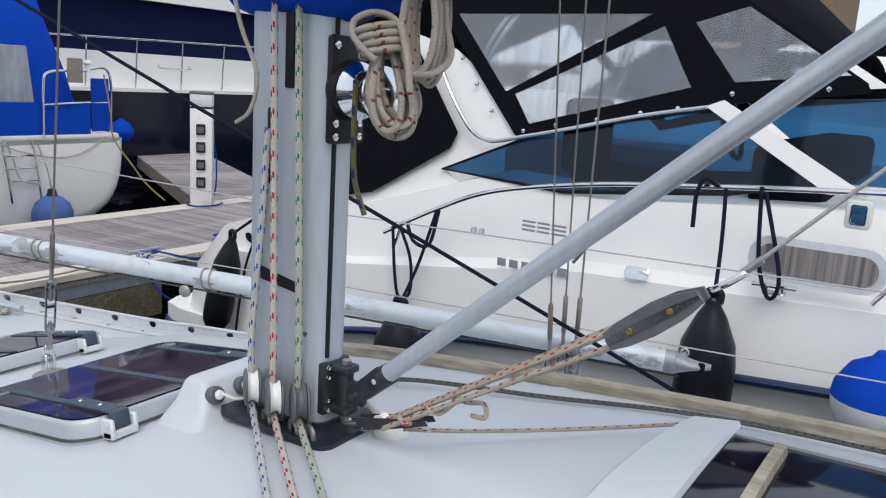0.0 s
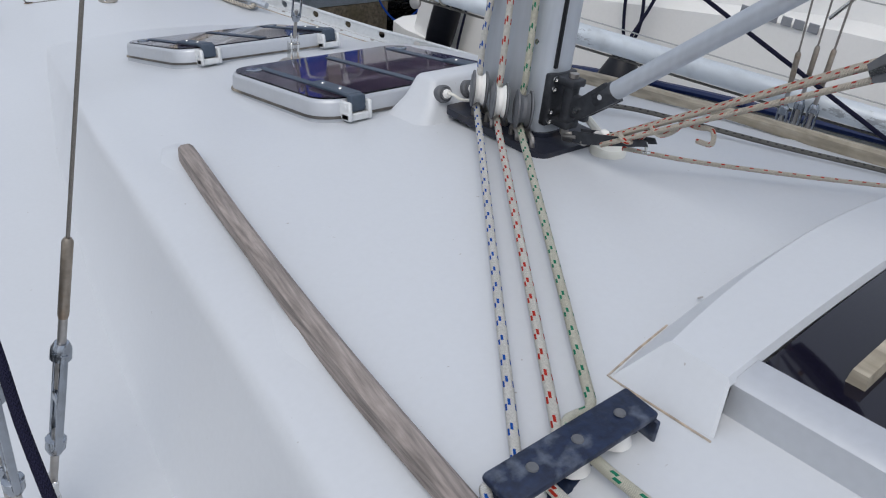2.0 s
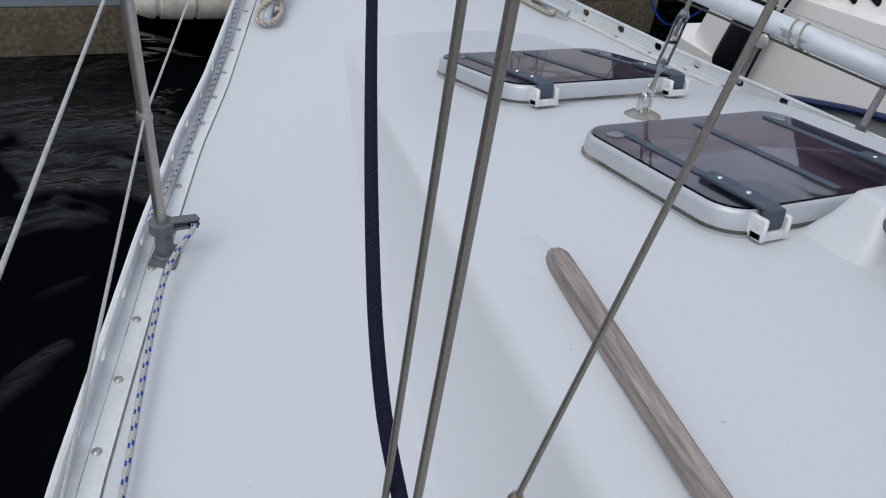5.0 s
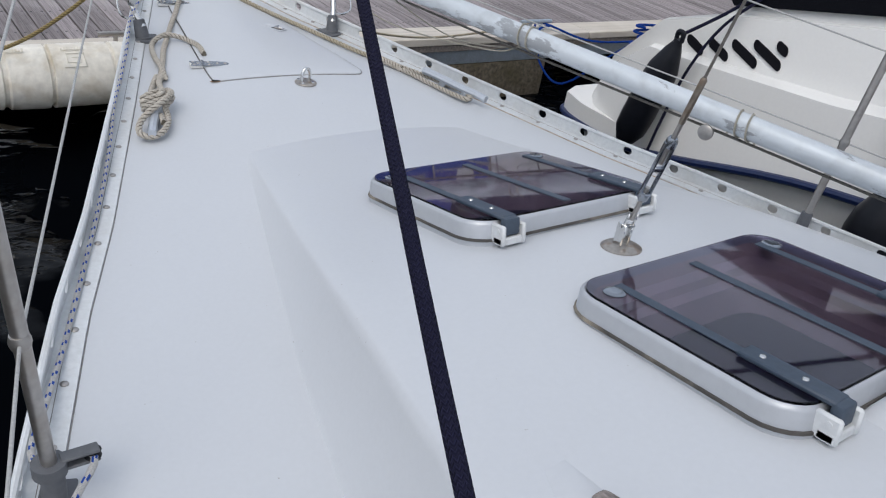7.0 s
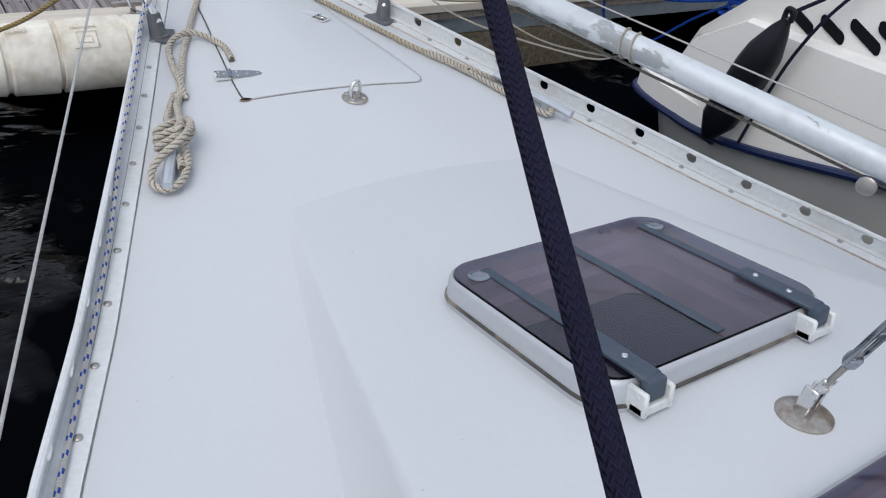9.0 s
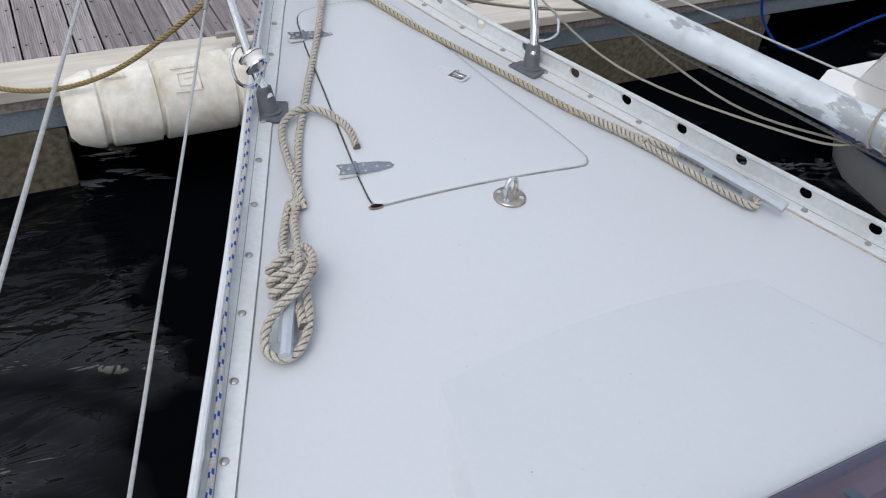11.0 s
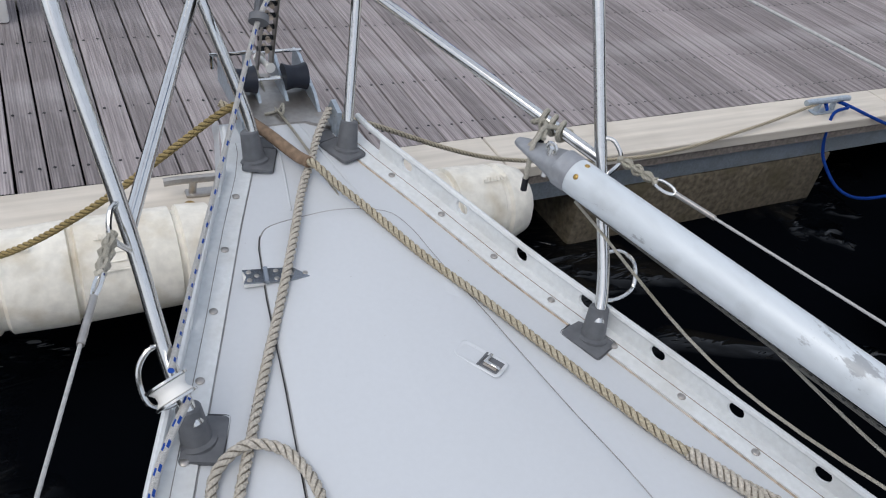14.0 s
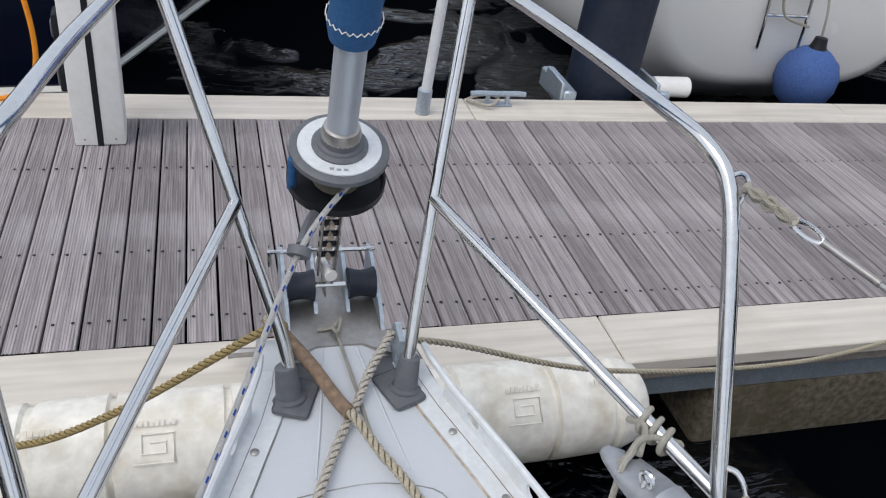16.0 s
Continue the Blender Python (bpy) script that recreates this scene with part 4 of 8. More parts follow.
line("fender_line", [(2.33, 3.0, 0.36), (2.3, 2.95, 0.1), (2.28, 2.9, -0.02), (2.28, 2.83, 0.02), (2.3, 2.85, 0.2), (2.34, 2.96, 0.37)], 0.009, R_BLACK, "looped black line of a fender")
line("fender_line", [(2.33, 2.9, 0.38), (2.31, 2.84, 0.3), (2.31, 2.74, 0.3), (2.33, 2.7, 0.49)], 0.01, R_BLACK, "slack black line of a fender")
line("fender_line", [(2.55, 3.9, 0.5), (2.36, 3.99, 0.32), (2.18, 4.11, 0.16)], 0.009, R_BLACK, "black line holding a fender")
line("fender_line", [(2.5, 3.88, 0.45), (2.33, 3.98, 0.25), (2.25, 4.05, 0.0), (2.23, 4.10, -0.3), (2.23, 4.13, -0.5)], 0.008, R_BLACK, "black line beside a fender")

# ---- spars and deck gear of the yacht ----
mast = thing("mast", "grey anodised aluminium mast stepped on the coachroof", "mast", (0.05, 1.58, 0.4))
MX, MY = 0.052, 1.592
sec = []
for k in range(48):
    a = 6.28318 * (k + 0.5) / 48
    c, s_ = math.cos(a), math.sin(a)
    sec.append((MX + 0.057 * math.copysign(abs(c) ** (0.7 if s_ < 0 else 0.62), c), MY + (0.107 if s_ < 0 else 0.130) * math.copysign(abs(s_) ** (0.6 if s_ < 0 else 0.85), s_)))
part("spar", loft([[(x, y, z) for x, y in sec] for z in (0.42, 1.0, 3.0, 9.0)], closed=True, cap=True), ALU, mast)

cleat((2.50, 4.50, 0.04), (2.62, 4.62, -0.05), (0, 0.4, 1), CHROME, "chrome mooring cleat on the cruiser's quarter", 1.0)
part("luff_groove", box((MX - 0.030, MY - 0.1085, 0.57), (MX - 0.022, MY - 0.096, 9.0), 0.001, 1), BLACKP, mast, "dark luff groove")
foot = [(MX + 0.002 + a, MY - 0.013 + b) for a, b in rounded(0.222, 0.328, 0.03)]
CASTING = material("worn navy-painted casting", (0.018, 0.021, 0.034), 0.42, 0.1, 0.25, 60, 0.3, 0.7, (0.085, 0.066, 0.05), 16)
IRON = material("dark anodised casting", (0.038, 0.041, 0.048), 0.42, 0.3, 0.25, 70, 0.25, 0.5, (0.085, 0.088, 0.095), 22)
part("foot_plate", prism([(x, y, 0.396) for x, y in foot], (0, 0, 0.016)), CASTING, mast, "worn navy mast foot plate")
part("foot_collar", prism([(MX + (x - MX) * 1.10, MY + (y - MY) * 1.07, 0.411) for x, y in sec], (0, 0, 0.011)), CASTING, mast, "dirty collar round the mast heel")


def deck_hatch(yc, w, l, slope, z0, label):
    """Acrylic hatch hinged on its aft edge; y forward."""
    ob = thing("deck_hatch", label, "hatch", (0, yc, z0), "deck hatches")
    M = Matrix.Translation((0, yc, z0)) @ Matrix.Rotation(slope, 4, "X")
    rings = []
    for dz, off, mat in ((-0.03, 0.0, 0), (0.006, 0.0, 0), (0.036, -0.003, 0), (0.043, -0.006, 0), (0.0455, -0.0105, 0), (0.043, -0.0135, 0), (0.030, -0.02, 0), (-0.02, -0.03, 0)):
        rings.append([M @ Vector((a, b, dz)) for a, b in rounded(w + 2 * off, l + 2 * off, 0.075 + off, 6)])
    part("frame", loft(rings, closed=True), GALV_P, ob, "pale grey rounded frame")
    part("seal", loft([[M @ Vector((a, b, 0.001)) for a, b in rounded(w + 0.008, l + 0.008, 0.079, 6)], [M @ Vector((a, b, 0.006)) for a, b in rounded(w + 0.006, l + 0.006, 0.078, 6)], [M @ Vector((a, b, 0.007)) for a, b in rounded(w - 0.001, l - 0.001, 0.075, 6)]], closed=True), SEALM, ob)
    part("pane", prism([M @ Vector((a, b, 0.042)) for a, b in rounded(w - 0.027, l - 0.027, 0.062, 6)], M.to_3x3() @ Vector((0, 0, 0.007))), SMOKE, ob, "smoked acrylic pane").visible_shadow = False
    part("well", loft([[M @ Vector((a, b, dz)) for a, b in rounded(w - 0.05 - o, l - 0.05 - o, 0.06, 5)] for dz, o in ((0.03, 0), (0.0, 0.01), (-0.01, 0.05), (-0.03, 0.055), (-0.04, 0.09), (-0.12, 0.10))], closed=True), LINING, ob, "beige moulded hatch lining")
    part("cabin_below", loft([[M @ Vector((a, b, dz)) for a, b in rounded(w + o, l + o, 0.06, 5)] for dz, o in ((-0.11, -0.14), (-0.115, 0.3), (-0.5, 0.3), (-0.55, 0.1))], closed=True, cap=True), CABIN, ob, "cabin below, dimness painted in its colour")
    sx = w * 0.36
    for x in (-sx, 0, sx):
        part("tread_strip", moved(box((x - 0.011, -l / 2 + 0.03, 0.049), (x + 0.011, l / 2 - 0.06, 0.052), 0.001, 1), M), HATCHBAR, ob, "grey non-slip strip")
    for x in (-sx, sx):
        h = part("hinge", moved(merge(box((x - 0.021, -l / 2 - 0.012, 0.050), (x + 0.021, -l / 2 + 0.16, 0.060), 0.003, 1), box((x - 0.021, -l / 2 - 0.026, 0.018), (x + 0.021, -l / 2 - 0.004, 0.058), 0.006, 2)), M), HATCHBAR, ob, "slate plastic hinge arm")
        part("hinge_block", moved(merge(box((x - 0.034, -l / 2 - 0.034, -0.002), (x - 0.023, -l / 2 + 0.01, 0.044), 0.004, 1), box((x + 0.023, -l / 2 - 0.034, -0.002), (x + 0.034, -l / 2 + 0.01, 0.044), 0.004, 1), box((x - 0.034, -l / 2 - 0.03, -0.002), (x + 0.034, -l / 2, 0.016), 0.003, 1)), M), ALU_W, h, "pale metal hinge block")
        for y in (-l / 2 + 0.05, -l / 2 + 0.125):
            part("screw", lathe([(0.006, 0), (0.005, 0.002), (0, 0.0025)], M @ Vector((x, y, 0.060)), M @ Vector((x, y, 1)), 10), STEEL, h)
        part("pin", rod(M @ Vector((x - 0.036, -l / 2 - 0.016, 0.030)), M @ Vector((x + 0.036, -l / 2 - 0.016, 0.030)), 0.006, 8), ALU_W, h)
    for x in (-w * 0.405, w * 0.405):
        k = part("lock_button", lathe([(0.022, 0), (0.022, 0.002), (0.018, 0.004), (0.011, 0.0042), (0, 0.003)], M @ Vector((x, l / 2 - 0.078, 0.049)), M @ Vector((x, l / 2 - 0.078, 1)), 20), STEEL_T, ob, "round metal lock button")
    return ob


SEALM = material("dark hatch seal", (0.07, 0.065, 0.06), 0.8, 0, 0.3, 40, 0, 1.0, (0.33, 0.29, 0.23), 9)
GALV_P = material("pale anodised hatch frame", (0.49, 0.51, 0.54), 0.4, 0.35, 0.03, 60, 0, 0.2, (0.5, 0.51, 0.53), 9)
deck_hatch(*HATCHES[0], -0.15, 0.329, "smoked acrylic deck hatch in a pale frame just before the mast")
deck_hatch(*HATCHES[1], -0.228, 0.208, "smoked acrylic forehatch in a pale frame on the sloping roof")

# moulded pod before the mast with cable glands
rows = []
for cx, cy, w, h, r, up in ((0.085, 1.7965, 0.465, 0.170, 0.035, -0.006), (0.085, 1.794, 0.425, 0.146, 0.03, 0.004), (0.085, 1.794, 0.362, 0.112, 0.024, 0.035), (0.085, 1.798, 0.318, 0.074, 0.018, 0.084), (0.085, 1.798, 0.306, 0.062, 0.016, 0.090), (0.085, 1.7975, 0.28, 0.04, 0.012, 0.092)):
    rows.append([(cx + a, cy + b, (roof_z(cx + a, cy + b) if up < 0.01 else roof_mid(cy + b) * 0.5 + roof_mid(1.75) * 0.5) + up) for a, b in rounded(w, h, r, 5)])
pod = part("mast_pod", loft(rows, closed=True, cap=True), GEL, yacht, "moulded pod for the mast cables", 1.0)
for x, y in ((-0.057, 1.742), (0.024, 1.742)):
    p, q = Vector((x, y, 0.440)), Vector((x - 0.12, y - 1.0, 0.80))
    g = part("cable_gland", lathe([(0.021, -0.02), (0.021, 0.006), (0.016, 0.009), (0.0145, 0.008), (0.0145, 0.014), (0, 0.014)], p, q, 18), GREYP, pod, "round dark cable gland")
    part("nut", lathe([(0.0115, 0.012), (0.0115, 0.017), (0.0095, 0.0185), (0.0095, 0.023), (0.0075, 0.025), (0, 0.025)], p, q, 8), WHITEP, g, "pale gland nut")
line("mast_cable", [(-0.059, 1.722, 0.448), (-0.058, 1.708, 0.450), (-0.045, 1.695, 0.441), (-0.020, 1.690, 0.436), (0.012, 1.690, 0.446)], 0.0036, CREAM, "white mast cable from the deck gland", "cable")
line("mast_cable", [(0.022, 1.722, 0.448), (0.020, 1.710, 0.456), (0.022, 1.700, 0.480), (0.026, 1.695, 0.510)], 0.0036, BLACKP, "black mast cable from the deck gland", "cable")

# steel bails along the port edge of the mast foot
for y in (1.475, 1.52, 1.60, 1.645):
    part("bail", tube([(MX - 0.094, y - 0.016, 0.410), (MX - 0.096, y - 0.014, 0.430), (MX - 0.090, y, 0.434), (MX - 0.084, y + 0.014, 0.430), (MX - 0.082, y + 0.016, 0.410)], 0.0062, 8, 5), STEEL_D, mast, "dull steel bail")
# halyard turning blocks round the mast foot
LEADS = [((-0.045, 1.638), (-0.725, 0.83), R_BLUE, (-0.012, 1.636, 1.05), "blue"), ((-0.057, 1.560), (-0.655, 0.83), R_RED, (-0.020, 1.620, 1.6), "red"), ((-0.043, 1.500), (-0.587, 0.835), R_GREEN, (-0.020, 1.556, 1.6), "green")]
for (bx, by), (ox, oy), mat, top, colour in LEADS:
    ob = thing("turning_block", "halyard turning block with a white sheave at the mast foot" if colour != "green" else "grey halyard turning block at the mast foot", "block", (bx, by, 0.42), "turning blocks")
    d = Vector((ox - bx, oy - by, 0)).normalized()
    ax = Vector((d.y, -d.x, 0.0))
    c = Vector((bx, by, 0.485))
    R = 0.036
    part("sheave", lathe([(R, -0.011), (R * 0.82, -0.004), (R * 0.82, 0.004), (R, 0.011)], c, c + ax, 24), GREYP if colour == "green" else WHITEP, ob)
    for s in (-1, 1):
        part("cheek", lathe([(0.041, s * 0.0125), (0.041, s * 0.016), (0.03, s * 0.019), (0, s * 0.019)], c, c + ax, 24), GREYP, ob, "dark grey cheek plate")
    part("shackle", tube([c + Vector((0.0, 0, -0.03)) + ax * 0.012, c + Vector((0.03, 0.0, -0.06)), c + Vector((0.0, 0, -0.03)) - ax * 0.012], 0.006, 6), STEEL_D, ob)
    # rope: down the mast, round the sheave, aft to the organiser
    lead = c - d * R
    pts = [Vector(top), lead * 0.35 + Vector(top) * 0.65, lead + Vector((0, 0, 0.12)), lead + Vector((0, 0, 0.03)), c + d * -0.02 + Vector((0, 0, -R * 0.9)), c + d * 0.05 + Vector((0, 0, -0.047))]
    for k in range(1, 7):
        f = k / 6
        x, y = bx + (ox - bx) * f, by + (oy - by) * f
        pts.append(Vector((x, y, max(roof_z(x, y) + 0.010, (c.z - 0.04) * (1 - f) + (roof_z(ox, oy) + 0.022) * f - 0.004))))
    e = Vector((ox, oy, 0)) + d * 0.12
    pts += [Vector((e.x, e.y, roof_z(e.x, e.y) + 0.022)), Vector((e.x + 0.03, e.y - 0.8, roof_z(e.x, e.y - 0.8) + 0.01))]
    line("halyard", pts, 0.0076, mat, "white braided halyard with %s flecks led aft over the roof" % colour, "rope", 10, 8)

# deck organiser: worn navy cover over sheaves
oz = roof_z(-0.62, 0.79)
org = thing("deck_organiser", "worn navy deck organiser that leads the halyards aft", "deck organiser", (-0.64, 0.79, oz))
A, B = Vector((-0.562, 0.780, roof_z(-0.56, 0.78) + 0.032)), Vector((-0.79, 0.80, roof_z(-0.79, 0.8) + 0.036))
dx = (B - A).normalized()
M = Matrix((dx, Vector((0, 0, 1)).cross(dx).normalized(), Vector((0, 0, 1)))).transposed().to_4x4()
M.translation = A
Lo = (B - A).length
part("cover", moved(box((0, -0.028, 0), (Lo, 0.028, 0.012), 0.004, 2), M), NAVYP, org, "navy cover with chipped paint")
part("base", moved(box((0.004, -0.03, -0.04), (Lo, 0.03, -0.032), 0.002, 1), M), NAVYP, org)
for k in (0.04, 0.11, 0.18):
    part("sheave", lathe([(0.024, -0.03), (0.019, -0.018), (0.024, -0.002)], M @ Vector((k, 0, 0)), M @ Vector((k, 0, 1)), 16), WHITEP, org)
    part("screw", lathe([(0.008, 0), (0.007, 0.002), (0, 0.0025)], M @ Vector((k, 0, 0.012)), M @ Vector((k, 0, 1)), 14), GREYP, org)
part("end_cap", moved(box((-0.002, -0.033, -0.034), (0.004, 0.033, 0.0), 0.002, 1), M), NAVYP, org)

# teak handrails on the roof
def handrail(s):
    ob = thing("handrail", "weathered grey teak handrail on the cabin roof" if s < 0 else "weathered pale teak handrail on the cabin roof", "handrail", (s * 0.7, 1.3, 0.33), "handrails")
    xs = lambda y: s * (0.887 - 0.0504 * y - 0.0463 * y * y)
    rows = []
    yy = [1.962, 1.958, 1.95, 1.93] + [1.90 - 0.045 * k for k in range(54)]
    for k, y in enumerate(yy):
        t = 1.962 - y
        ft = min(1, max(0.0, t) / 0.03) ** 0.5
        lift = 0.012 + (0.010 * math.sin((t - 0.16) / 0.68 * math.pi) ** 2 if t > 0.16 else 0.0)
        z = roof_z(xs(y), y)
        w = 0.009 + 0.0078 * ft
        rows.append([(xs(y) - w, y, z + lift - 0.012 * 1), (xs(y) - w, y, z + 0.030 * (0.5 + 0.5 * ft)), (xs(y) - w * 0.5, y, z + 0.037 * (0.5 + 0.5 * ft)), (xs(y) + w * 0.5, y, z + 0.037 * (0.5 + 0.5 * ft)), (xs(y) + w, y, z + 0.030 * (0.5 + 0.5 * ft)), (xs(y) + w, y, z + lift - 0.012)])
    part("rail", loft(rows, closed=True, cap=True), TEAK_R if s < 0 else TEAK_W, ob)
    for y in (1.965, 1.235, 0.52):
        pts = []
        for a in (-0.11, -0.06, 0.0, 0.06, 0.11):
            x = xs(y + a) + s * 0.014
            f = 1 - abs(a) / 0.11
            pts.append([(x + e, y + a, roof_z(x + e, y + a) - 0.003 + 0.011 * f * g) for e, g in ((-0.045 * (0.5 + 0.5 * f), 0), (-0.032 * (0.6 + 0.4 * f), 0.5), (-0.018, 1), (0.018, 1), (0.032 * (0.6 + 0.4 * f), 0.5), (0.045 * (0.5 + 0.5 * f), 0))])
        part("moulded_pad", loft(pts), GEL, ob, "white moulded pad")
    return ob


handrail(-1)
handrail(1)

# sliding hatch: chamfered white garage and smoked acrylic lid with a teak grip
gar = thing("hatch_surround", "white chamfered fibreglass surround before the sliding hatch", "hatch surround", (0.12, 0.8, 0.42))
CX = 0.02
n = 14
rows = []
for k in range(n + 1):
    u = -1 + 2 * k / n
    bow_ = 0.03 * (1 - u * u)
    xa, xb, xc = CX + u * 0.535, CX + u * 0.478, CX + u * 0.492
    za = roof_z(xa, 0.862) - 0.004
    zt = 0.482 + 0.028 * (1 - u * u)
    rows.append([(xa, 0.862 + bow_, za), (xb, 0.822 + bow_, zt - 0.014), (xb, 0.817 + bow_, zt - 0.010), (xc, 0.724, zt), (xc, 0.718, zt - 0.012)])
for s in (0, -1):
    e_ = rows[s]
    sx_ = -1 if s == 0 else 1
    xo = e_[0][0]
    endc = [(xo, 0.862, e_[0][2]), (xo + sx_ * 0.002, 0.80, roof_z(xo, 0.80) - 0.003), (xo + sx_ * 0.003, 0.795, roof_z(xo, 0.79) - 0.003), (xo - sx_ * 0.004, 0.705, roof_z(xo, 0.705) - 0.003), (xo - sx_ * 0.004, 0.70, roof_z(xo, 0.70) - 0.004)]
    rows = [endc] + rows if s == 0 else rows + [endc]
base_line = [(r_[0][0], r_[0][1] + 0.001, roof_z(r_[0][0], r_[0][1]) + 0.0008) for r_ in rows[1:-1]]
xo = CX - 0.537
base_line = [(xo, y_, roof_z(xo, y_) + 0.0008) for y_ in (0.70, 0.76, 0.82)] + base_line[:3]
# thin brown line at the foot of the moulding
part("seam", tube(base_line, 0.0017, 5, smooth=False), RUST, gar, "thin brown line along the base")
part("moulding", loft(rows), GEL, gar, "white chamfered moulding", 0.3)
for x_ in (-0.27, 0.12):
    part("screw", lathe([(0.005, 0), (0.004, 0.002), (0, 0.002)], (x_, 0.883, roof_z(x_, 0.88) + 0.006), (x_, 1.5, 1.2), 8), STEEL_D, gar)
lid = thing("sliding_hatch", "smoked acrylic sliding hatch with pale side frame and teak grip", "hatch", (0.12, 0.3, 0.45))
rows, rows2 = [], []
for k in range(n + 1):
    u = -1 + 2 * k / n
    x = CX + u * 0.44
    rows.append([(x, 0.72, 0.462 + 0.028 * (1 - u * u)), (x, 0.715, 0.472 + 0.028 * (1 - u * u)), (x, -0.2, roof_z(x, -0.2) + 0.05), (x, -0.21, roof_z(x, -0.2) + 0.03)])
part("pane", loft(rows), SMOKE2, lid, "smoked acrylic lid")
for s in (-1, 1):
    x = CX + s * 0.462
    bmx = loft([[(x + s * 0.02, y, roof_z(x, y) - 0.004), (x + s * 0.02, y, roof_z(x, y) + 0.046), (x + s * 0.012, y, roof_z(x, y) + 0.054), (x - s * 0.036, y, roof_z(x, y) + 0.060), (x - s * 0.036, y, roof_z(x, y) + 0.04)] for y in (0.72, 0.2, -0.2)])
    part("side_frame", bmx, GALV_P, lid, "pale grey side frame")
gx = [-0.35 + 0.0935 * k for k in range(9)]
part("grip", loft([[(x, 0.618 + 0.013 * q, 0.474 + 0.028 * (1 - ((x - CX) / 0.44) ** 2) + p) for q, p in ((-1, 0), (-0.8, 0.022), (0.8, 0.022), (1, 0))] for x in gx], cap=True), TEAK_W, lid, "weathered teak grip")

# chainplates, turnbuckles and wires
def wire(a, b, r=0.0033, label="thin stainless steel rigging wire", name="shroud", cat="rigging wire"):
    """Laid wire."""
    a, b = Vector(a), Vector(b)
    ob = solid(name, rod(a, b, r, 8), WIRE, label, cat, "standing rigging")
    return ob


TEA = material("tea-stained steel plate", (0.42, 0.385, 0.345), 0.3, 0.9, 0.15, 90, 0.05, 0.85, (0.26, 0.145, 0.075), 34)
SWAGE = material("tea-stained steel swage", (0.33, 0.285, 0.235), 0.36, 0.9, 0.15, 90, 0.1, 0.6, (0.26, 0.16, 0.09), 30)


def turnbuckle(foot, top, k=1.0, name="turnbuckle", label="open-body bronze-chromed turnbuckle with swaged stud"):
    """Rigging screw from foot towards top; returns the point where the wire leaves the swage."""
    foot, top = Vector(foot), Vector(top)
    d = (top - foot).normalized()
    m = frame_to(foot, top) @ Matrix.Diagonal((k, k, k, 1))
    ob = thing(name, label, "turnbuckle", foot, "turnbuckles")
    part("toggle", moved(merge(box((-0.013, -0.004, -0.012), (-0.008, 0.004, 0.035), 0.002, 1), box((0.008, -0.004, -0.012), (0.013, 0.004, 0.035), 0.002, 1), rod((-0.016, 0, 0), (0.016, 0, 0), 0.005, 8)), m), STEEL, ob, "polished toggle")
    part("lower_stud", moved(rod((0, 0, 0.02), (0, 0, 0.11), 0.0055, 10), m), STEEL_D, ob)
    z0 = 0.075
    body = merge(lathe([(0.0085, z0), (0.0125, z0 + 0.008), (0.013, z0 + 0.022), (0.009, z0 + 0.024)], seg=12), lathe([(0.009, z0 + 0.142), (0.013, z0 + 0.144), (0.0125, z0 + 0.158), (0.0085, z0 + 0.166)], seg=12),
                 box((-0.0145, -0.005, z0 + 0.012), (-0.0095, 0.005, z0 + 0.154), 0.0022, 2), box((0.0095, -0.005, z0 + 0.012), (0.0145, 0.005, z0 + 0.154), 0.0022, 2), box((-0.011, -0.0045, z0 + 0.078), (0.011, 0.0045, z0 + 0.090), 0.002, 1))
    part("body", moved(body, m), STEEL_T, ob, "chromed open body")
    part("upper_stud", moved(rod((0, 0, z0 + 0.10), (0, 0, z0 + 0.20), 0.0055, 10), m), STEEL_D, ob)
    part("swage", moved(lathe([(0.0055, z0 + 0.2), (0.0068, z0 + 0.205), (0.0068, z0 + 0.30), (0.0042, z0 + 0.305)], seg=10), m), SWAGE, ob, "long brown-stained swaged terminal")
    return foot + d * (z0 + 0.30) * k


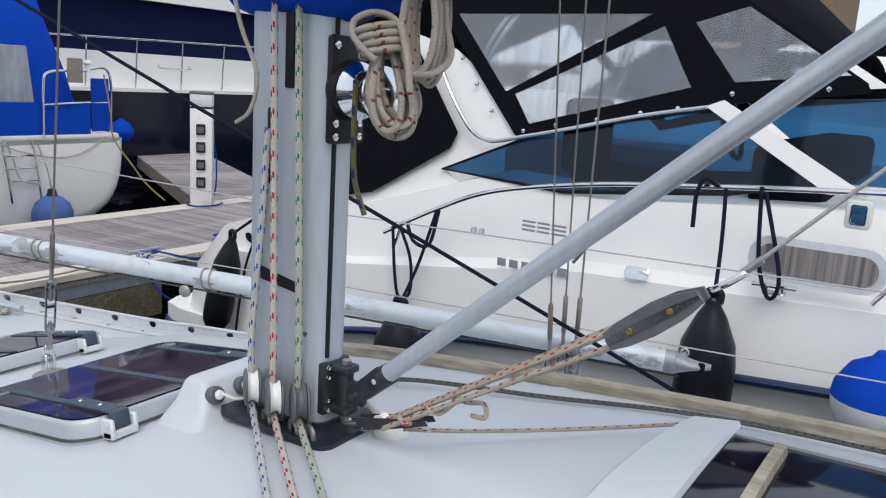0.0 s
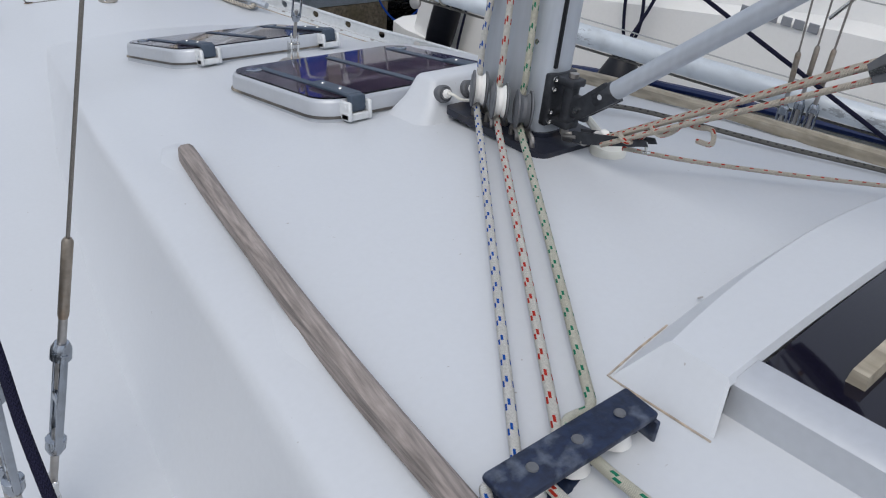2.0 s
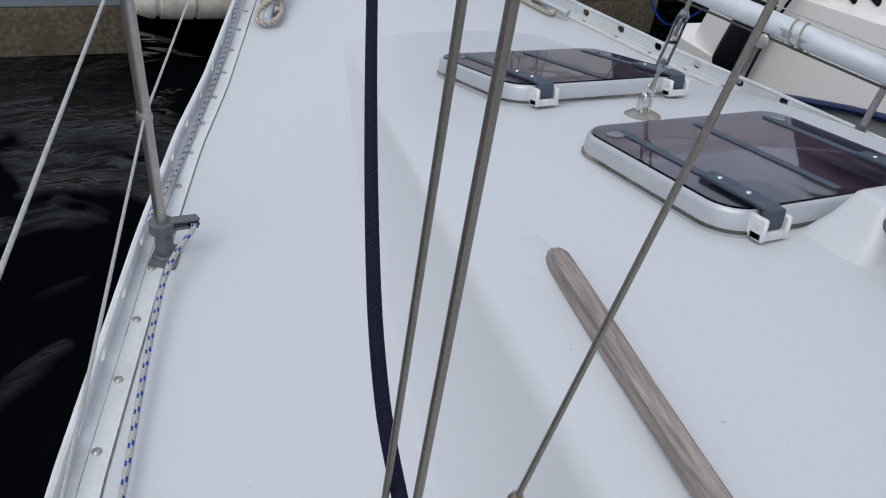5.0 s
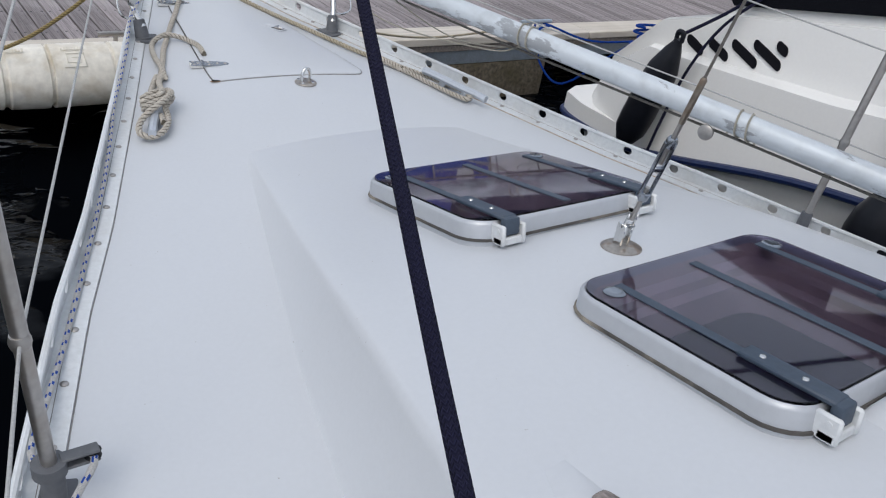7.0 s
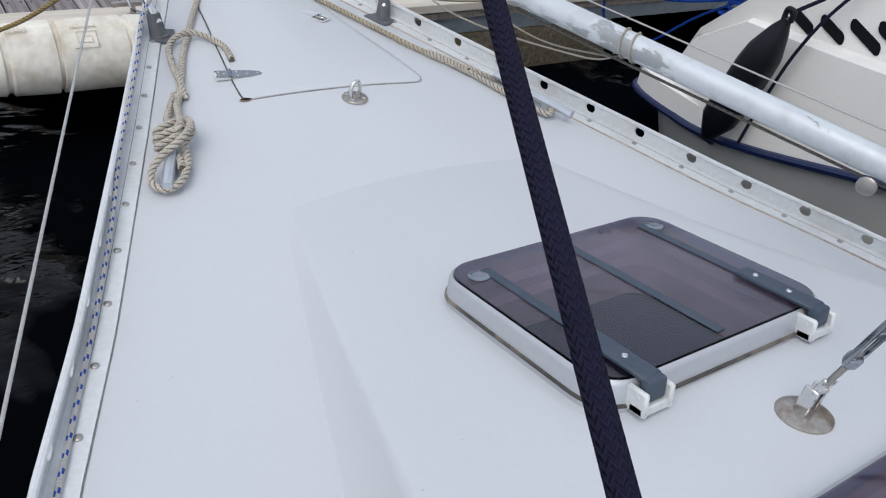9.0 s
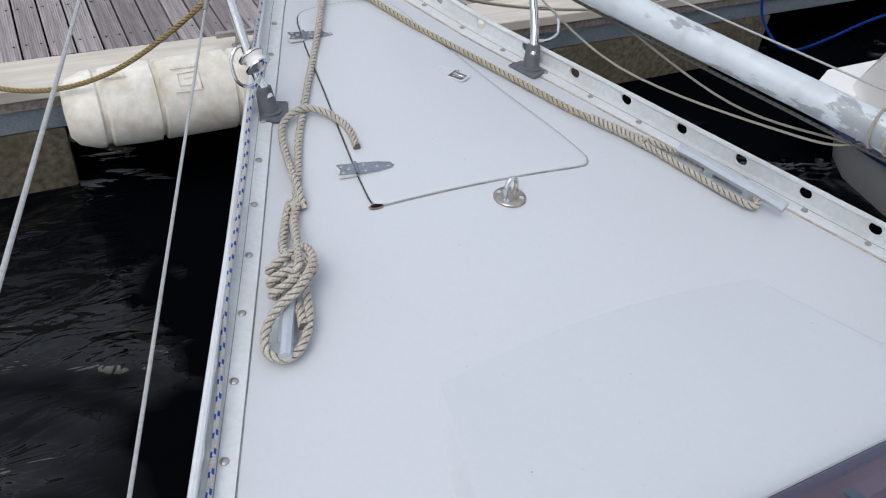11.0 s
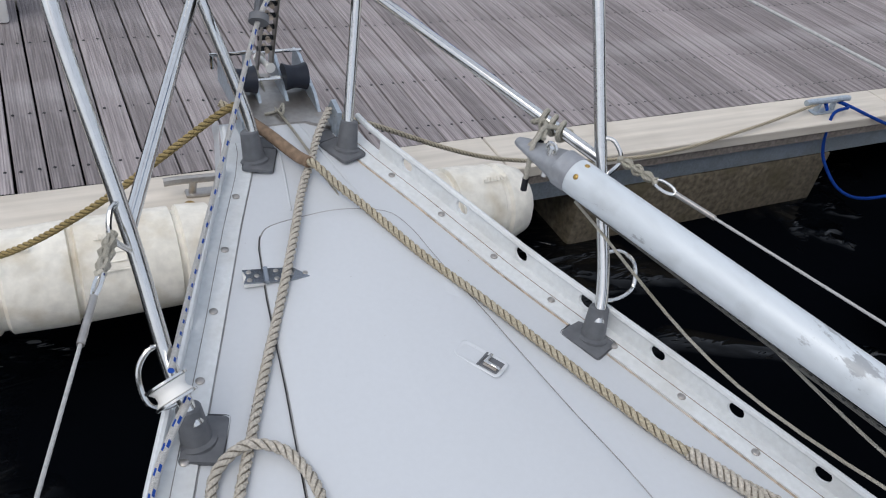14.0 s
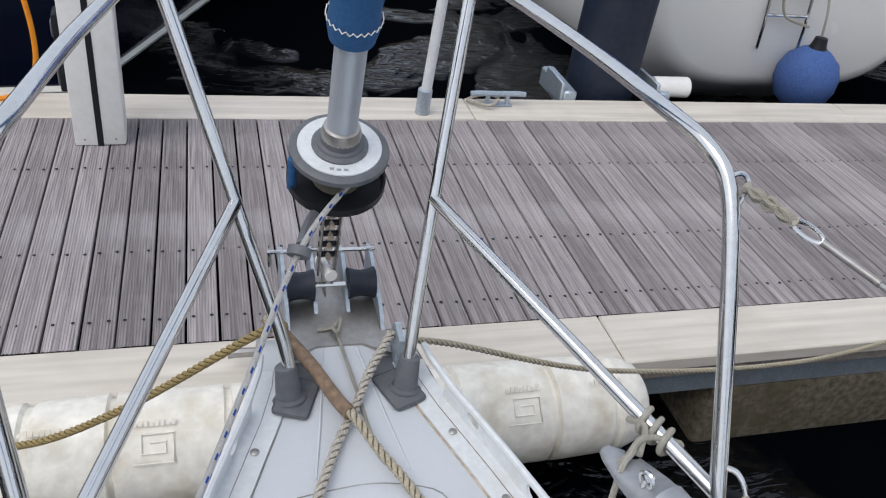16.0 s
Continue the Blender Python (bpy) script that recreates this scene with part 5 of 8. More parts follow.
def chainplate(s):
    x, y = s * 1.141, 1.395
    z = deck_z(x, y)
    ob = thing("chainplate", "stainless chainplate bolted to the side deck", "chainplate", (x, y, z), "chainplates")
    part("plate", moved(box((-0.046, -0.05, 0), (0.046, 0.05, 0.005), 0.004, 2), Matrix.Translation((x, y, z)) @ Matrix.Rotation(s * 0.12, 4, "Z")), STEEL_D, ob)
    for a in (-0.036, 0.036):
        for b in (-0.04, 0.04):
            part("bolt", lathe([(0.009, 0), (0.009, 0.005), (0.006, 0.007), (0, 0.007)], (x + a, y + b, z + 0.005), (x + a, y + b, 1), 6), STEEL, ob)
    for k, (a, b) in enumerate(((0.017 * s, -0.02), (0.021 * s, 0.02), (-0.038 * s, 0.03))):
        part("tang", merge(box((x + a - 0.012, y + b - 0.004, z + 0.004), (x + a - 0.006, y + b + 0.012, z + 0.055), 0.002, 1), box((x + a + 0.006, y + b - 0.004, z + 0.004), (x + a + 0.012, y + b + 0.012, z + 0.055), 0.002, 1)), STEEL, ob)
    f1, f2, f3 = Vector((s * 1.158, 1.38, z + 0.05)), Vector((s * 1.162, 1.42, z + 0.05)), Vector((s * 1.103, 1.43, z + 0.05))
    tops = [Vector((s * 1.13, 1.38, 9.0)), Vector((s * 1.1, 1.50, 9.0)), Vector((s * -0.55, 1.36, 9.0))]
    if s > 0:
        tops = [Vector((1.13, 1.38, 9.0)), Vector((0.75, 1.5, 9.0)), Vector((-0.3, 1.36, 9.0))]
    for f, tp in zip((f1, f2, f3), tops):
        e = turnbuckle(f, tp, 1.22)
        wire(e, e + (tp - e) * 0.5, 0.0036 if f is f1 else 0.003)


chainplate(-1)
chainplate(1)
# inner forestay on the roof
bz = roof_z(0, 2.483)
fs = thing("deck_plate", "round stainless deck plate with a tang for the inner forestay", "deck plate", (-0.005, 2.483, bz))
part("plate", moved(lathe([(0.046, 0), (0.046, 0.004), (0.036, 0.01), (0, 0.012)], seg=24), Matrix.Translation((-0.005, 2.483, bz - 0.002)) @ Matrix.Rotation(-0.16, 4, "X")), TEA, fs, "rust-stained round plate")
part("tang", merge(box((-0.02, 2.475, bz + 0.006), (-0.013, 2.5, bz + 0.06), 0.002, 1), box((0.003, 2.475, bz + 0.006), (0.01, 2.5, bz + 0.06), 0.002, 1)), STEEL, fs)
e = turnbuckle((-0.005, 2.483, bz + 0.055), (-0.27, 1.62, 4.2), name="turnbuckle")
wire(e, (-0.27, 1.62, 4.2), 0.003, name="inner_forestay")
WIRE_W = material("pale coated wire", (0.42, 0.42, 0.41), 0.5, 0.2, 0.15, 200, 0.2)

# spinnaker pole stowed outside the starboard stanchions
PA, PB = Vector((0.36, 4.745, 0.39)), Vector((1.345, 0.98, 0.305))
pd = (PB - PA).normalized()
pole = thing("spinnaker_pole", "scuffed silver aluminium spinnaker pole lashed along the guard rail", "spar", PB)
part("tube", rod(PA + pd * 0.012, PB - pd * 0.12, 0.0375, 28), POLE, pole, "scuffed aluminium tube")
JAW = material("dull cast aluminium", (0.33, 0.34, 0.36), 0.5, 0.5, 0.1, 60, 0.15, 0.5, (0.22, 0.22, 0.23), 12)


def pole_end(p, d, name="jaw"):
    """Cast beak: a round sleeve flattening to a notched tip."""
    m = frame_to(p, p + d, (0, 0, 1))
    rows = []
    for h, a, b, shift in ((-0.03, 0.039, 0.039, 0), (0.004, 0.039, 0.039, 0), (0.006, 0.036, 0.036, 0), (0.03, 0.036, 0.027, 0), (0.055, 0.035, 0.018, 0.002), (0.08, 0.030, 0.013, 0.004), (0.105, 0.020, 0.011, 0.010), (0.118, 0.011, 0.009, 0.014)):
        rows.append([m @ Vector((a * math.cos(6.28318 * k / 20) + shift, b * math.sin(6.28318 * k / 20), h)) for k in range(20)])
    j = part(name, loft(rows, closed=True, cap=True), JAW, pole, "dull cast end jaw")
    part("jaw_slot", rod(m @ Vector((-0.012, -0.0145, 0.088)), m @ Vector((-0.012, 0.0145, 0.088)), 0.011, 14), SHADE_BLACK, j)
    part("pin", rod(m @ Vector((0.018, -0.03, 0.03)), m @ Vector((0.018, 0.036, 0.03)), 0.007, 10), STEEL, j)
    part("pin_eye", tube([m @ Vector((0.018, 0.034 + 0.012 * math.cos(k * 0.785), 0.03 + 0.012 * math.sin(k * 0.785))) for k in range(8)], 0.004, 6, 3, closed=True), STEEL, j)
    for a in (0.6, 1.5):
        q = p - d * 0.05
        o = m.to_3x3() @ Vector((math.cos(a), math.sin(a), 0))
        part("rivet", lathe([(0.006, 0), (0.004, 0.002), (0, 0.0025)], q + o * 0.037, q + o, 8), BRASS, j)


pole_end(PA + pd * 0.005, -pd)
pole_end(PB - pd * 0.12, pd)
# lashing: turns round the pulpit brace, strands to the jaw, and a tail with a dark whipping
BA, BB = Vector((0.163, 5.385, 0.515)), Vector((0.45, 4.745, 0.395))
bd = (BB - BA).normalized()
bu_ = bd.orthogonal().normalized()
bv = bd.cross(bu_)
wc_ = BA.lerp(BB, 0.77)
wrap = [wc_ + bd * 0.0028 * k + (bu_ * math.cos(k * 0.785) + bv * math.sin(k * 0.785)) * 0.0185 for k in range(28)]
tip = PA - pd * 0.085
line("pole_lashing", [tip + Vector((0.015, -0.01, 0.02)), tip + Vector((0.04, 0.03, 0.035))] + wrap + [tip + Vector((0.03, 0.01, 0.035)), tip + Vector((-0.005, -0.01, 0.02)), tip + Vector((-0.02, -0.005, -0.005)), tip + Vector((0.0, 0.01, -0.018)), tip + Vector((0.012, 0.0, 0.02)), tip + Vector((-0.015, -0.02, 0.02)), tip + Vector((-0.022, -0.03, -0.02)), tip + Vector((-0.022, -0.032, -0.06))], 0.0052, R_WHITE, "white cord lashing the pole jaw to the pulpit brace", "rope", 8, 4)
solid("rope_whipping", rod(tip + Vector((-0.022, -0.032, -0.055)), tip + Vector((-0.022, -0.034, -0.082)), 0.0066, 10), BLACKP, "black tape whipping on the lashing tail", "tape")
line("pole_uphaul", [PA + pd * 0.08 + Vector((0, 0, -0.045)), PA + pd * 1.0 + Vector((-0.01, 0, -0.05)), PA + pd * 2.2 + Vector((-0.01, 0, -0.045)), PB - pd * 0.1 + Vector((0, 0, -0.045))], 0.0045, R_GREY, "grey cord running under the pole", "rope")
line("pole_uphaul", [PA + pd * 0.05 + Vector((0, 0, -0.05)), PA + pd * 0.5 + Vector((-0.02, 0, -0.15)), PA + pd * 1.0 + Vector((-0.0, 0, -0.1)), PA + pd * 1.15 + Vector((0.0, 0, -0.04))], 0.003, R_WHITE, "slack thin cord under the pole", "rope")
line("pole_uphaul", [PA + pd * 0.4 + Vector((0.02, 0, -0.05)), PA + pd * 0.8 + Vector((0.03, 0, -0.12)), PA + pd * 1.15 + Vector((0.0, 0, -0.05))], 0.003, R_WHITE, "slack thin cord under the pole", "rope")
for k, dd in ((1.12, 0), (1.95, 1)):
    c = PA + pd * k
    u = pd.orthogonal().normalized()
    v = pd.cross(u)
    pts = [c + (u * math.cos(a * 0.7) + v * math.sin(a * 0.7)) * 0.041 + pd * 0.004 * a for a in range(1, 22)]
    line("lashing", pts + [pts[-1] + Vector((-0.02, -0.01, -0.05))], 0.0035, R_WHITE, "thin white cord tied round the pole", "rope", 6, 4)
c = PA + pd * 1.9 + Vector((-0.02, 0, -0.06))
solid("snatch_block", lathe([(0.02, -0.008), (0.025, -0.004), (0.025, 0.004), (0.02, 0.008), (0.008, 0.009), (0, 0.009)], c, c + Vector((1, 0.3, 0)), 16), STEEL_D, "small dull metal block hanging from the pole", "block")

# stanchions
def stanchion(x, y, out, height, label):
    z = deck_z(x, y)
    ob = thing("stanchion", label, "stanchion", (x, y, z), "stanchions")
    part("socket", lathe([(0.026, 0), (0.026, 0.006), (0.02, 0.01), (0.0185, 0.07), (0.016, 0.075)], (x, y, z + 0.006), (x + out * 0.1, y, z + 1), 16), GREYP, ob, "grey cast socket")
    part("foot", moved(box((-0.03, -0.045, 0), (0.03, 0.045, 0.008), 0.004, 2), Matrix.Translation((x, y, z + 0.001)) @ Matrix.Rotation(-out / abs(out) * -0.35, 4, "Z")), GREYP, ob)
    t = (x + out * height, y, z + height)
    part("tube", rod((x, y, z + 0.05), t, 0.0125, 12), STEEL_D, ob, "stainless tube")
    part("cap", lathe([(0.0135, 0), (0.0135, 0.015), (0.008, 0.022), (0, 0.023)], t, (t[0] + out, t[1], t[2] + 1), 12), STEEL, ob)
    mid = (x + out * height * 0.52, y, z + height * 0.53)
    part("lifeline_eye", lathe([(0.0135, -0.012), (0.016, -0.004), (0.016, 0.004), (0.0135, 0.012)], mid, (mid[0] + out, mid[1], mid[2] + 1), 12), STEEL_D, ob)
    return t, mid


tP, mP = stanchion(-1.170, 2.56, -0.06, 0.65, "stainless stanchion in a grey socket at the deck edge")
tS, mS = stanchion(1.163, 2.66, 0.12, 0.62, "stainless stanchion in a grey socket with a cord tied to it")
tP2, mP2 = stanchion(-1.68, 0.52, -0.05, 0.62, "stainless stanchion in a grey socket at the deck edge")
tS2, mS2 = stanchion(1.68, 0.10, 0.05, 0.62, "stainless stanchion in a grey socket at the deck edge")
# furling line lead clamped on the port stanchion
z = deck_z(-1.170, 2.56)
lead = thing("furling_lead", "grey plastic furling line lead clamped on the stanchion", "fairlead", (-1.137, 2.56, z + 0.07))
part("collar", lathe([(0.017, -0.012), (0.027, -0.012), (0.027, 0.012), (0.017, 0.012)], (-1.173, 2.56, z + 0.085), (-1.207, 2.56, 2), 16), GREYP, lead)
part("arm", box((-1.157, 2.548, z + 0.076), (-1.097, 2.572, z + 0.082), 0.002, 1), GREYP, lead)
part("arm", box((-1.157, 2.548, z + 0.094), (-1.097, 2.572, z + 0.10), 0.002, 1), GREYP, lead)
part("sheave", lathe([(0.014, -0.006), (0.01, 0), (0.014, 0.006)], (-1.107, 2.56, z + 0.088), (-1.107, 2.56, 2), 14), BLACKP, lead)

# pulpit
pul = thing("pulpit", "polished stainless tubular bow pulpit", "pulpit", (0, 5.0, 0.1))
PR = 0.0128
for s in (-1, 1):
    base = Vector((s * 0.40, 4.555, deck_z(0.4, 4.555)))
    fb = Vector((s * 0.113, 5.247, 0.15))
    wl = 0.55 if s < 0 else 1.0
    o = off = 0.04 if s < 0 else 0.0
    bend = Vector((s * 0.462, 4.985, 0.80))
    rail = part("top_rail", tube([base + Vector((0, 0, 0.05)), base + Vector((s * 0.025, 0.055, 0.13)), (s * 0.45, 4.74, 0.39), (s * (0.462 + o), 4.90, 0.67), (s * (0.466 + o), 4.975, 0.775), (s * (0.450 + o), 5.03, 0.815), (s * (0.425 + o), 5.12, 0.83), (s * (0.37 + o), 5.36, 0.845), (s * (0.28 + o), 5.62, 0.86), (s * 0.17, 5.76, 0.87), (0, 5.80, 0.875)], PR, 14, 8), STEEL, pul, "aft leg and top rail in one tube")
    part("front_leg", tube([fb + Vector((0, 0, 0.03)), fb + Vector((s * 0.012, 0.035, 0.12)), (s * (0.165 + o), 5.388, 0.518), (s * (0.225 + 2.2 * o), 5.535, 0.85)], PR, 14, 6), STEEL, pul)
    part("brace", tube([(s * (0.163 + o), 5.385, 0.515), (s * 0.45, 4.745, 0.395)], PR * 0.95, 14, smooth=False), STEEL, pul)
    part("weld_loop", tube([(s * 0.431, 4.635, 0.243), (s * (0.43 + 0.045 * wl), 4.63, 0.240), (s * (0.43 + 0.078 * wl), 4.615, 0.212), (s * (0.43 + 0.07 * wl), 4.59, 0.172), (s * (0.43 + 0.03 * wl), 4.58, 0.158), (s * 0.414, 4.584, 0.162)], 0.0045, 8), STEEL, pul, "welded lifeline eye")
    part("weld_loop", tube([(s * 0.452, 4.765, 0.435), (s * 0.472, 4.745, 0.435), (s * 0.478, 4.718, 0.405), (s * 0.448, 4.72, 0.365)], 0.0045, 8), STEEL, pul, "welded lifeline eye")
    part("weld_loop", tube([(s * (0.464 + o), 4.988, 0.790), (s * (0.486 + o), 4.982, 0.797), (s * (0.492 + o), 4.970, 0.778), (s * (0.465 + o), 4.952, 0.742)], 0.004, 8), STEEL, pul, "welded lifeline eye")
    for b, tilt in ((base, 0.3), (fb, 0.5)):
        part("foot_socket", lathe([(0.034, 0), (0.034, 0.008), (0.026, 0.012), (0.0205, 0.075), (0.017, 0.078)], b, b + Vector((s * 0.12, 0.25, 1)), 16), GREYP, pul, "grey cast foot socket")
        part("foot_flange", moved(box((-0.036, -0.05, 0), (0.036, 0.05, 0.009), 0.008, 2), Matrix.Translation(b + Vector((-s * 0.012, 0, 0.002))) @ Matrix.Rotation(s * 0.38, 4, "Z")), GREYP, pul)
    # lifelines with lashings and forks
    for a, top, mid in (((s * (0.489 + off), 4.972, 0.782), (tP if s < 0 else tS), (tP2 if s < 0 else tS2)), ((s * 0.476, 4.722, 0.408), (mP if s < 0 else mS), (mP2 if s < 0 else mS2))):
        a, top, mid = Vector(a), Vector(top), Vector(mid)
        d = (top - a).normalized()
        lz = thing("lifeline", "white-coated wire lifeline lashed to the pulpit with cord", "lifeline", a, "lifelines")
        p1, p2, p3 = a + d * 0.092, a + d * 0.136, a + d * 0.225
        u = d.orthogonal().normalized()
        v = d.cross(u)
        for k in range(5):
            o = (u * math.cos(k * 1.25) + v * math.sin(k * 1.25)) * 0.0062
            part("lashing", tube([a + o, a.lerp(p1, 0.25) - o * 1.2, a.lerp(p1, 0.5) + o * 1.5, a.lerp(p1, 0.75) - o * 1.2, p1 + o], 0.0044, 6, 4), R_WHITE, lz, "flecked cord lashing")
        part("fork", tube([p1 - d * 0.004, p1 + u * 0.0075 + d * 0.007, p2 - d * 0.012 + u * 0.007, p2, p2 - d * 0.012 - u * 0.007, p1 - u * 0.0075 + d * 0.007], 0.0034, 8, 5, closed=True), STEEL, lz, "stainless fork")
        part("swage", rod(p2, p3, 0.0055, 10), STEEL_D, lz)
        part("wire", tube([p3, top, mid], 0.0028, 8, smooth=False), WIRE_W, lz, "pale coated wire")

# ---- bow fitting, furler, anchor locker ----
NAVYP_R = material("blue-black rubber", (0.012, 0.016, 0.028), 0.55, 0, 0.15, 60, 0.1, 0.3, (0.03, 0.035, 0.05), 14)
bow = thing("bow_roller", "galvanised bow fitting with two black rollers", "bow roller", (0, 5.5, 0.15))
part("tray", prism([(-0.05, 5.375, 0.160), (0.05, 5.375, 0.160), (0.105, 5.34, 0.160), (0.108, 5.40, 0.160), (0.10, 5.62, 0.170), (-0.10, 5.62, 0.170), (-0.108, 5.40, 0.160), (-0.105, 5.34, 0.160)], (0, 0, 0.008)), STEEL_D, bow, "dull grey steel tray")
for x, y0 in ((-0.10, 5.40), (-0.035, 5.46), (0.035, 5.46), (0.10, 5.40)):
    part("cheek", loft([[(x - 0.004, y0, 0.16), (x - 0.004, y0 + 0.05, 0.20), (x - 0.004, 5.59, 0.245), (x - 0.004, 5.635, 0.24), (x - 0.004, 5.635, 0.16)], [(x + 0.004, y0, 0.16), (x + 0.004, y0 + 0.05, 0.20), (x + 0.004, 5.59, 0.245), (x + 0.004, 5.635, 0.24), (x + 0.004, 5.635, 0.16)]], closed=True, cap=True), GALV, bow, "grey side cheek")
for s in (-1, 1):
    part("roller", lathe([(0.036, -0.03), (0.031, -0.015), (0.029, 0), (0.031, 0.015), (0.036, 0.03)], (s * 0.067, 5.522, 0.214), (s * 0.067 + 1, 5.522, 0.214), 20), NAVYP_R, bow, "black rubber roller")
    part("rope_guide", prism([(s * 0.105, 5.30, 0.15), (s * 0.105, 5.40, 0.155), (s * 0.112, 5.37, 0.225), (s * 0.112, 5.32, 0.215)], (s * 0.012, 0, 0)), GALV, bow, "galvanised rope guide")
    part("shoulder", box((s * 0.08 - 0.03, 5.27, 0.145), (s * 0.08 + 0.03, 5.345, 0.158), 0.006, 2), GREYP, bow)
part("cross_pin", tube([(-0.125, 5.605, 0.21), (-0.125, 5.605, 0.243), (-0.11, 5.605, 0.247), (0.11, 5.605, 0.247)], 0.005, 8, 3), STEEL, bow)
part("axle", rod((-0.105, 5.522, 0.214), (0.105, 5.522, 0.214), 0.006, 8), STEEL, bow)

FB, FU = Vector((-0.011, 5.529, 0.257)), Vector((-0.011, -0.272, 0.962)).normalized()
fur = thing("jib_furler", "headsail furling drum with wound line on the forestay", "furling gear", FB)
def fz(d):
    return FB + FU * d


lm = frame_to(FB, fz(1))
part("link_plate", merge(moved(box((-0.020, -0.016, -0.015), (-0.015, 0.016, 0.30), 0.003, 1), lm), moved(box((0.015, -0.016, -0.015), (0.020, 0.016, 0.30), 0.003, 1), lm)), STEEL_D, fur, "perforated steel link plates")
for k in range(6):
    q = fz(0.045 + 0.034 * k)
    part("link_hole", rod(q + Vector((-0.022, 0, 0)), q + Vector((0.022, 0, 0)), 0.0065, 8), BLACKP, fur)
    part("link_hole", rod(q + Vector((0, -0.0175, 0)), q + Vector((0, 0.0175, 0)), 0.006, 8), RUST, fur)
part("clevis_pin", lathe([(0.016, -0.03), (0.016, -0.024), (0.008, -0.024), (0.008, 0.03), (0.013, 0.03), (0.013, 0.036), (0, 0.036)], FB + Vector((0, -0.0, 0.0)), FB + Vector((0.2, -1, 0)), 14), WHITEP, fur)
D0 = 0.264
part("drum_base", lathe([(0.02, D0 - 0.04), (0.03, D0 - 0.035), (0.035, D0 - 0.01), (0.088, D0), (0.094, D0 + 0.006), (0.094, D0 + 0.022), (0.09, D0 + 0.022), (0.086, D0 + 0.01), (0.03, D0 + 0.012)], FB, fz(1), 36), BLACKP, fur, "black lower drum cup")
part("wound_line", merge(*[lathe([(0.036, D0 + 0.012 + 0.009 * k), (0.047, D0 + 0.0145 + 0.009 * k), (0.036, D0 + 0.021 + 0.009 * k)], FB, fz(1), 24) for k in range(7)]), R_CREAM, fur, "furling line wound on the drum")
part("drum_flange", lathe([(0.04, D0 + 0.078), (0.086, D0 + 0.078), (0.092, D0 + 0.082), (0.092, D0 + 0.092), (0.086, D0 + 0.096), (0.079, D0 + 0.097), (0.077, D0 + 0.0965)], FB, fz(1), 40), GREYP, fur, "grey flange rim")
part("flange_ring", lathe([(0.078, D0 + 0.0945), (0.077, D0 + 0.099), (0.055, D0 + 0.099), (0.050, D0 + 0.099)], FB, fz(1), 40), ALU_W, fur, "brushed metal ring with a maker's mark")
part("hub", lathe([(0.052, D0 + 0.09), (0.052, D0 + 0.103), (0.044, D0 + 0.106), (0.042, D0 + 0.110), (0.036, D0 + 0.112), (0.036, D0 + 0.125), (0.031, D0 + 0.13)], FB, fz(1), 30), GREYP, fur)
part("cream_collar", lathe([(0.034, D0 + 0.11), (0.037, D0 + 0.13), (0.033, D0 + 0.145), (0.028, D0 + 0.147)], FB, fz(1), 24), STEEL_D, fur)
part("torque_tube", lathe([(0.0275, D0 + 0.12), (0.0275, D0 + 0.38)], FB, fz(1), 28), ALU, fur, "silver torque tube")
for a in (0.4, 3.4):
    o = Vector((math.cos(a), math.sin(a), 0))
    q = lm.to_3x3() @ o
    part("cage_post", rod(fz(D0 + 0.01) + q * 0.088, fz(D0 + 0.085) + q * 0.088, 0.009, 10), SAILBLUE, fur, "blue plastic cage post")
part("line_arm", tube([fz(D0 - 0.03) + Vector((-0.02, -0.02, 0)), fz(D0 - 0.02) + Vector((-0.06, -0.11, -0.0)), Vector((-0.098, 5.275, 0.492))], 0.011, 8), GREYP, fur, "grey line guide arm")
arm = Vector((-0.104, 5.255, 0.495))
part("guide_ring", lathe([(0.010, -0.008), (0.021, -0.008), (0.021, 0.008), (0.010, 0.008)], arm, arm + Vector((-0.25, -0.6, -0.55)), 16), GREYP, fur)
for k in range(3):
    a = 2.0 + k * 0.25
    q = lm.to_3x3() @ Vector((math.cos(4.4 + 0.2 * k), math.sin(4.4 + 0.2 * k), 0))
    part("maker_mark", moved(box((-0.004, -0.003, 0), (0.004, 0.003, 0.0008)), frame_to(fz(D0 + 0.0985) + q * 0.064, fz(2.0) + q * 0.064)), LETTER, fur)
sail = thing("furled_headsail", "blue sun-strip headsail rolled tight on the forestay with zigzag stitching", "sail", fz(D0 + 0.3))
prof = []
for k in range(60):
    h = D0 + 0.335 + k * 0.03
    prof.append((0.041 + 0.002 * math.sin(k * 2.3) + (0.0 if k else -0.003) + 0.0012 * k ** 0.5, h))
part("rolled_cloth", lathe(prof, FB, fz(1), 24), SAILBLUE, sail)
for j, h in enumerate((D0 + 0.375, D0 + 0.445, D0 + 0.515, D0 + 0.60, D0 + 0.69)):
    pts = []
    for k in range(49):
        a = 6.28318 * k / 48
        q = lm.to_3x3() @ Vector((math.cos(a), math.sin(a), 0))
        pts.append(fz(h + 0.006 * (k % 2) + 0.006 * math.sin(a)) + q * 0.0455)
    part("stitching", tube(pts, 0.0012, 4, smooth=False), WHITEP, sail, "white zigzag stitching")
fl = [fz(D0 + 0.05) + Vector((0.05, -0.03, 0.0)), fz(D0 + 0.04) + Vector((0.0, -0.07, -0.01)), arm, Vector((-0.205, 5.09, 0.35)), Vector((-0.335, 4.84, 0.215)), Vector((-0.43, 4.57, 0.25))]
line("furling_line", fl, 0.0055, R_FURL, "white furling line with blue flecks from the drum")
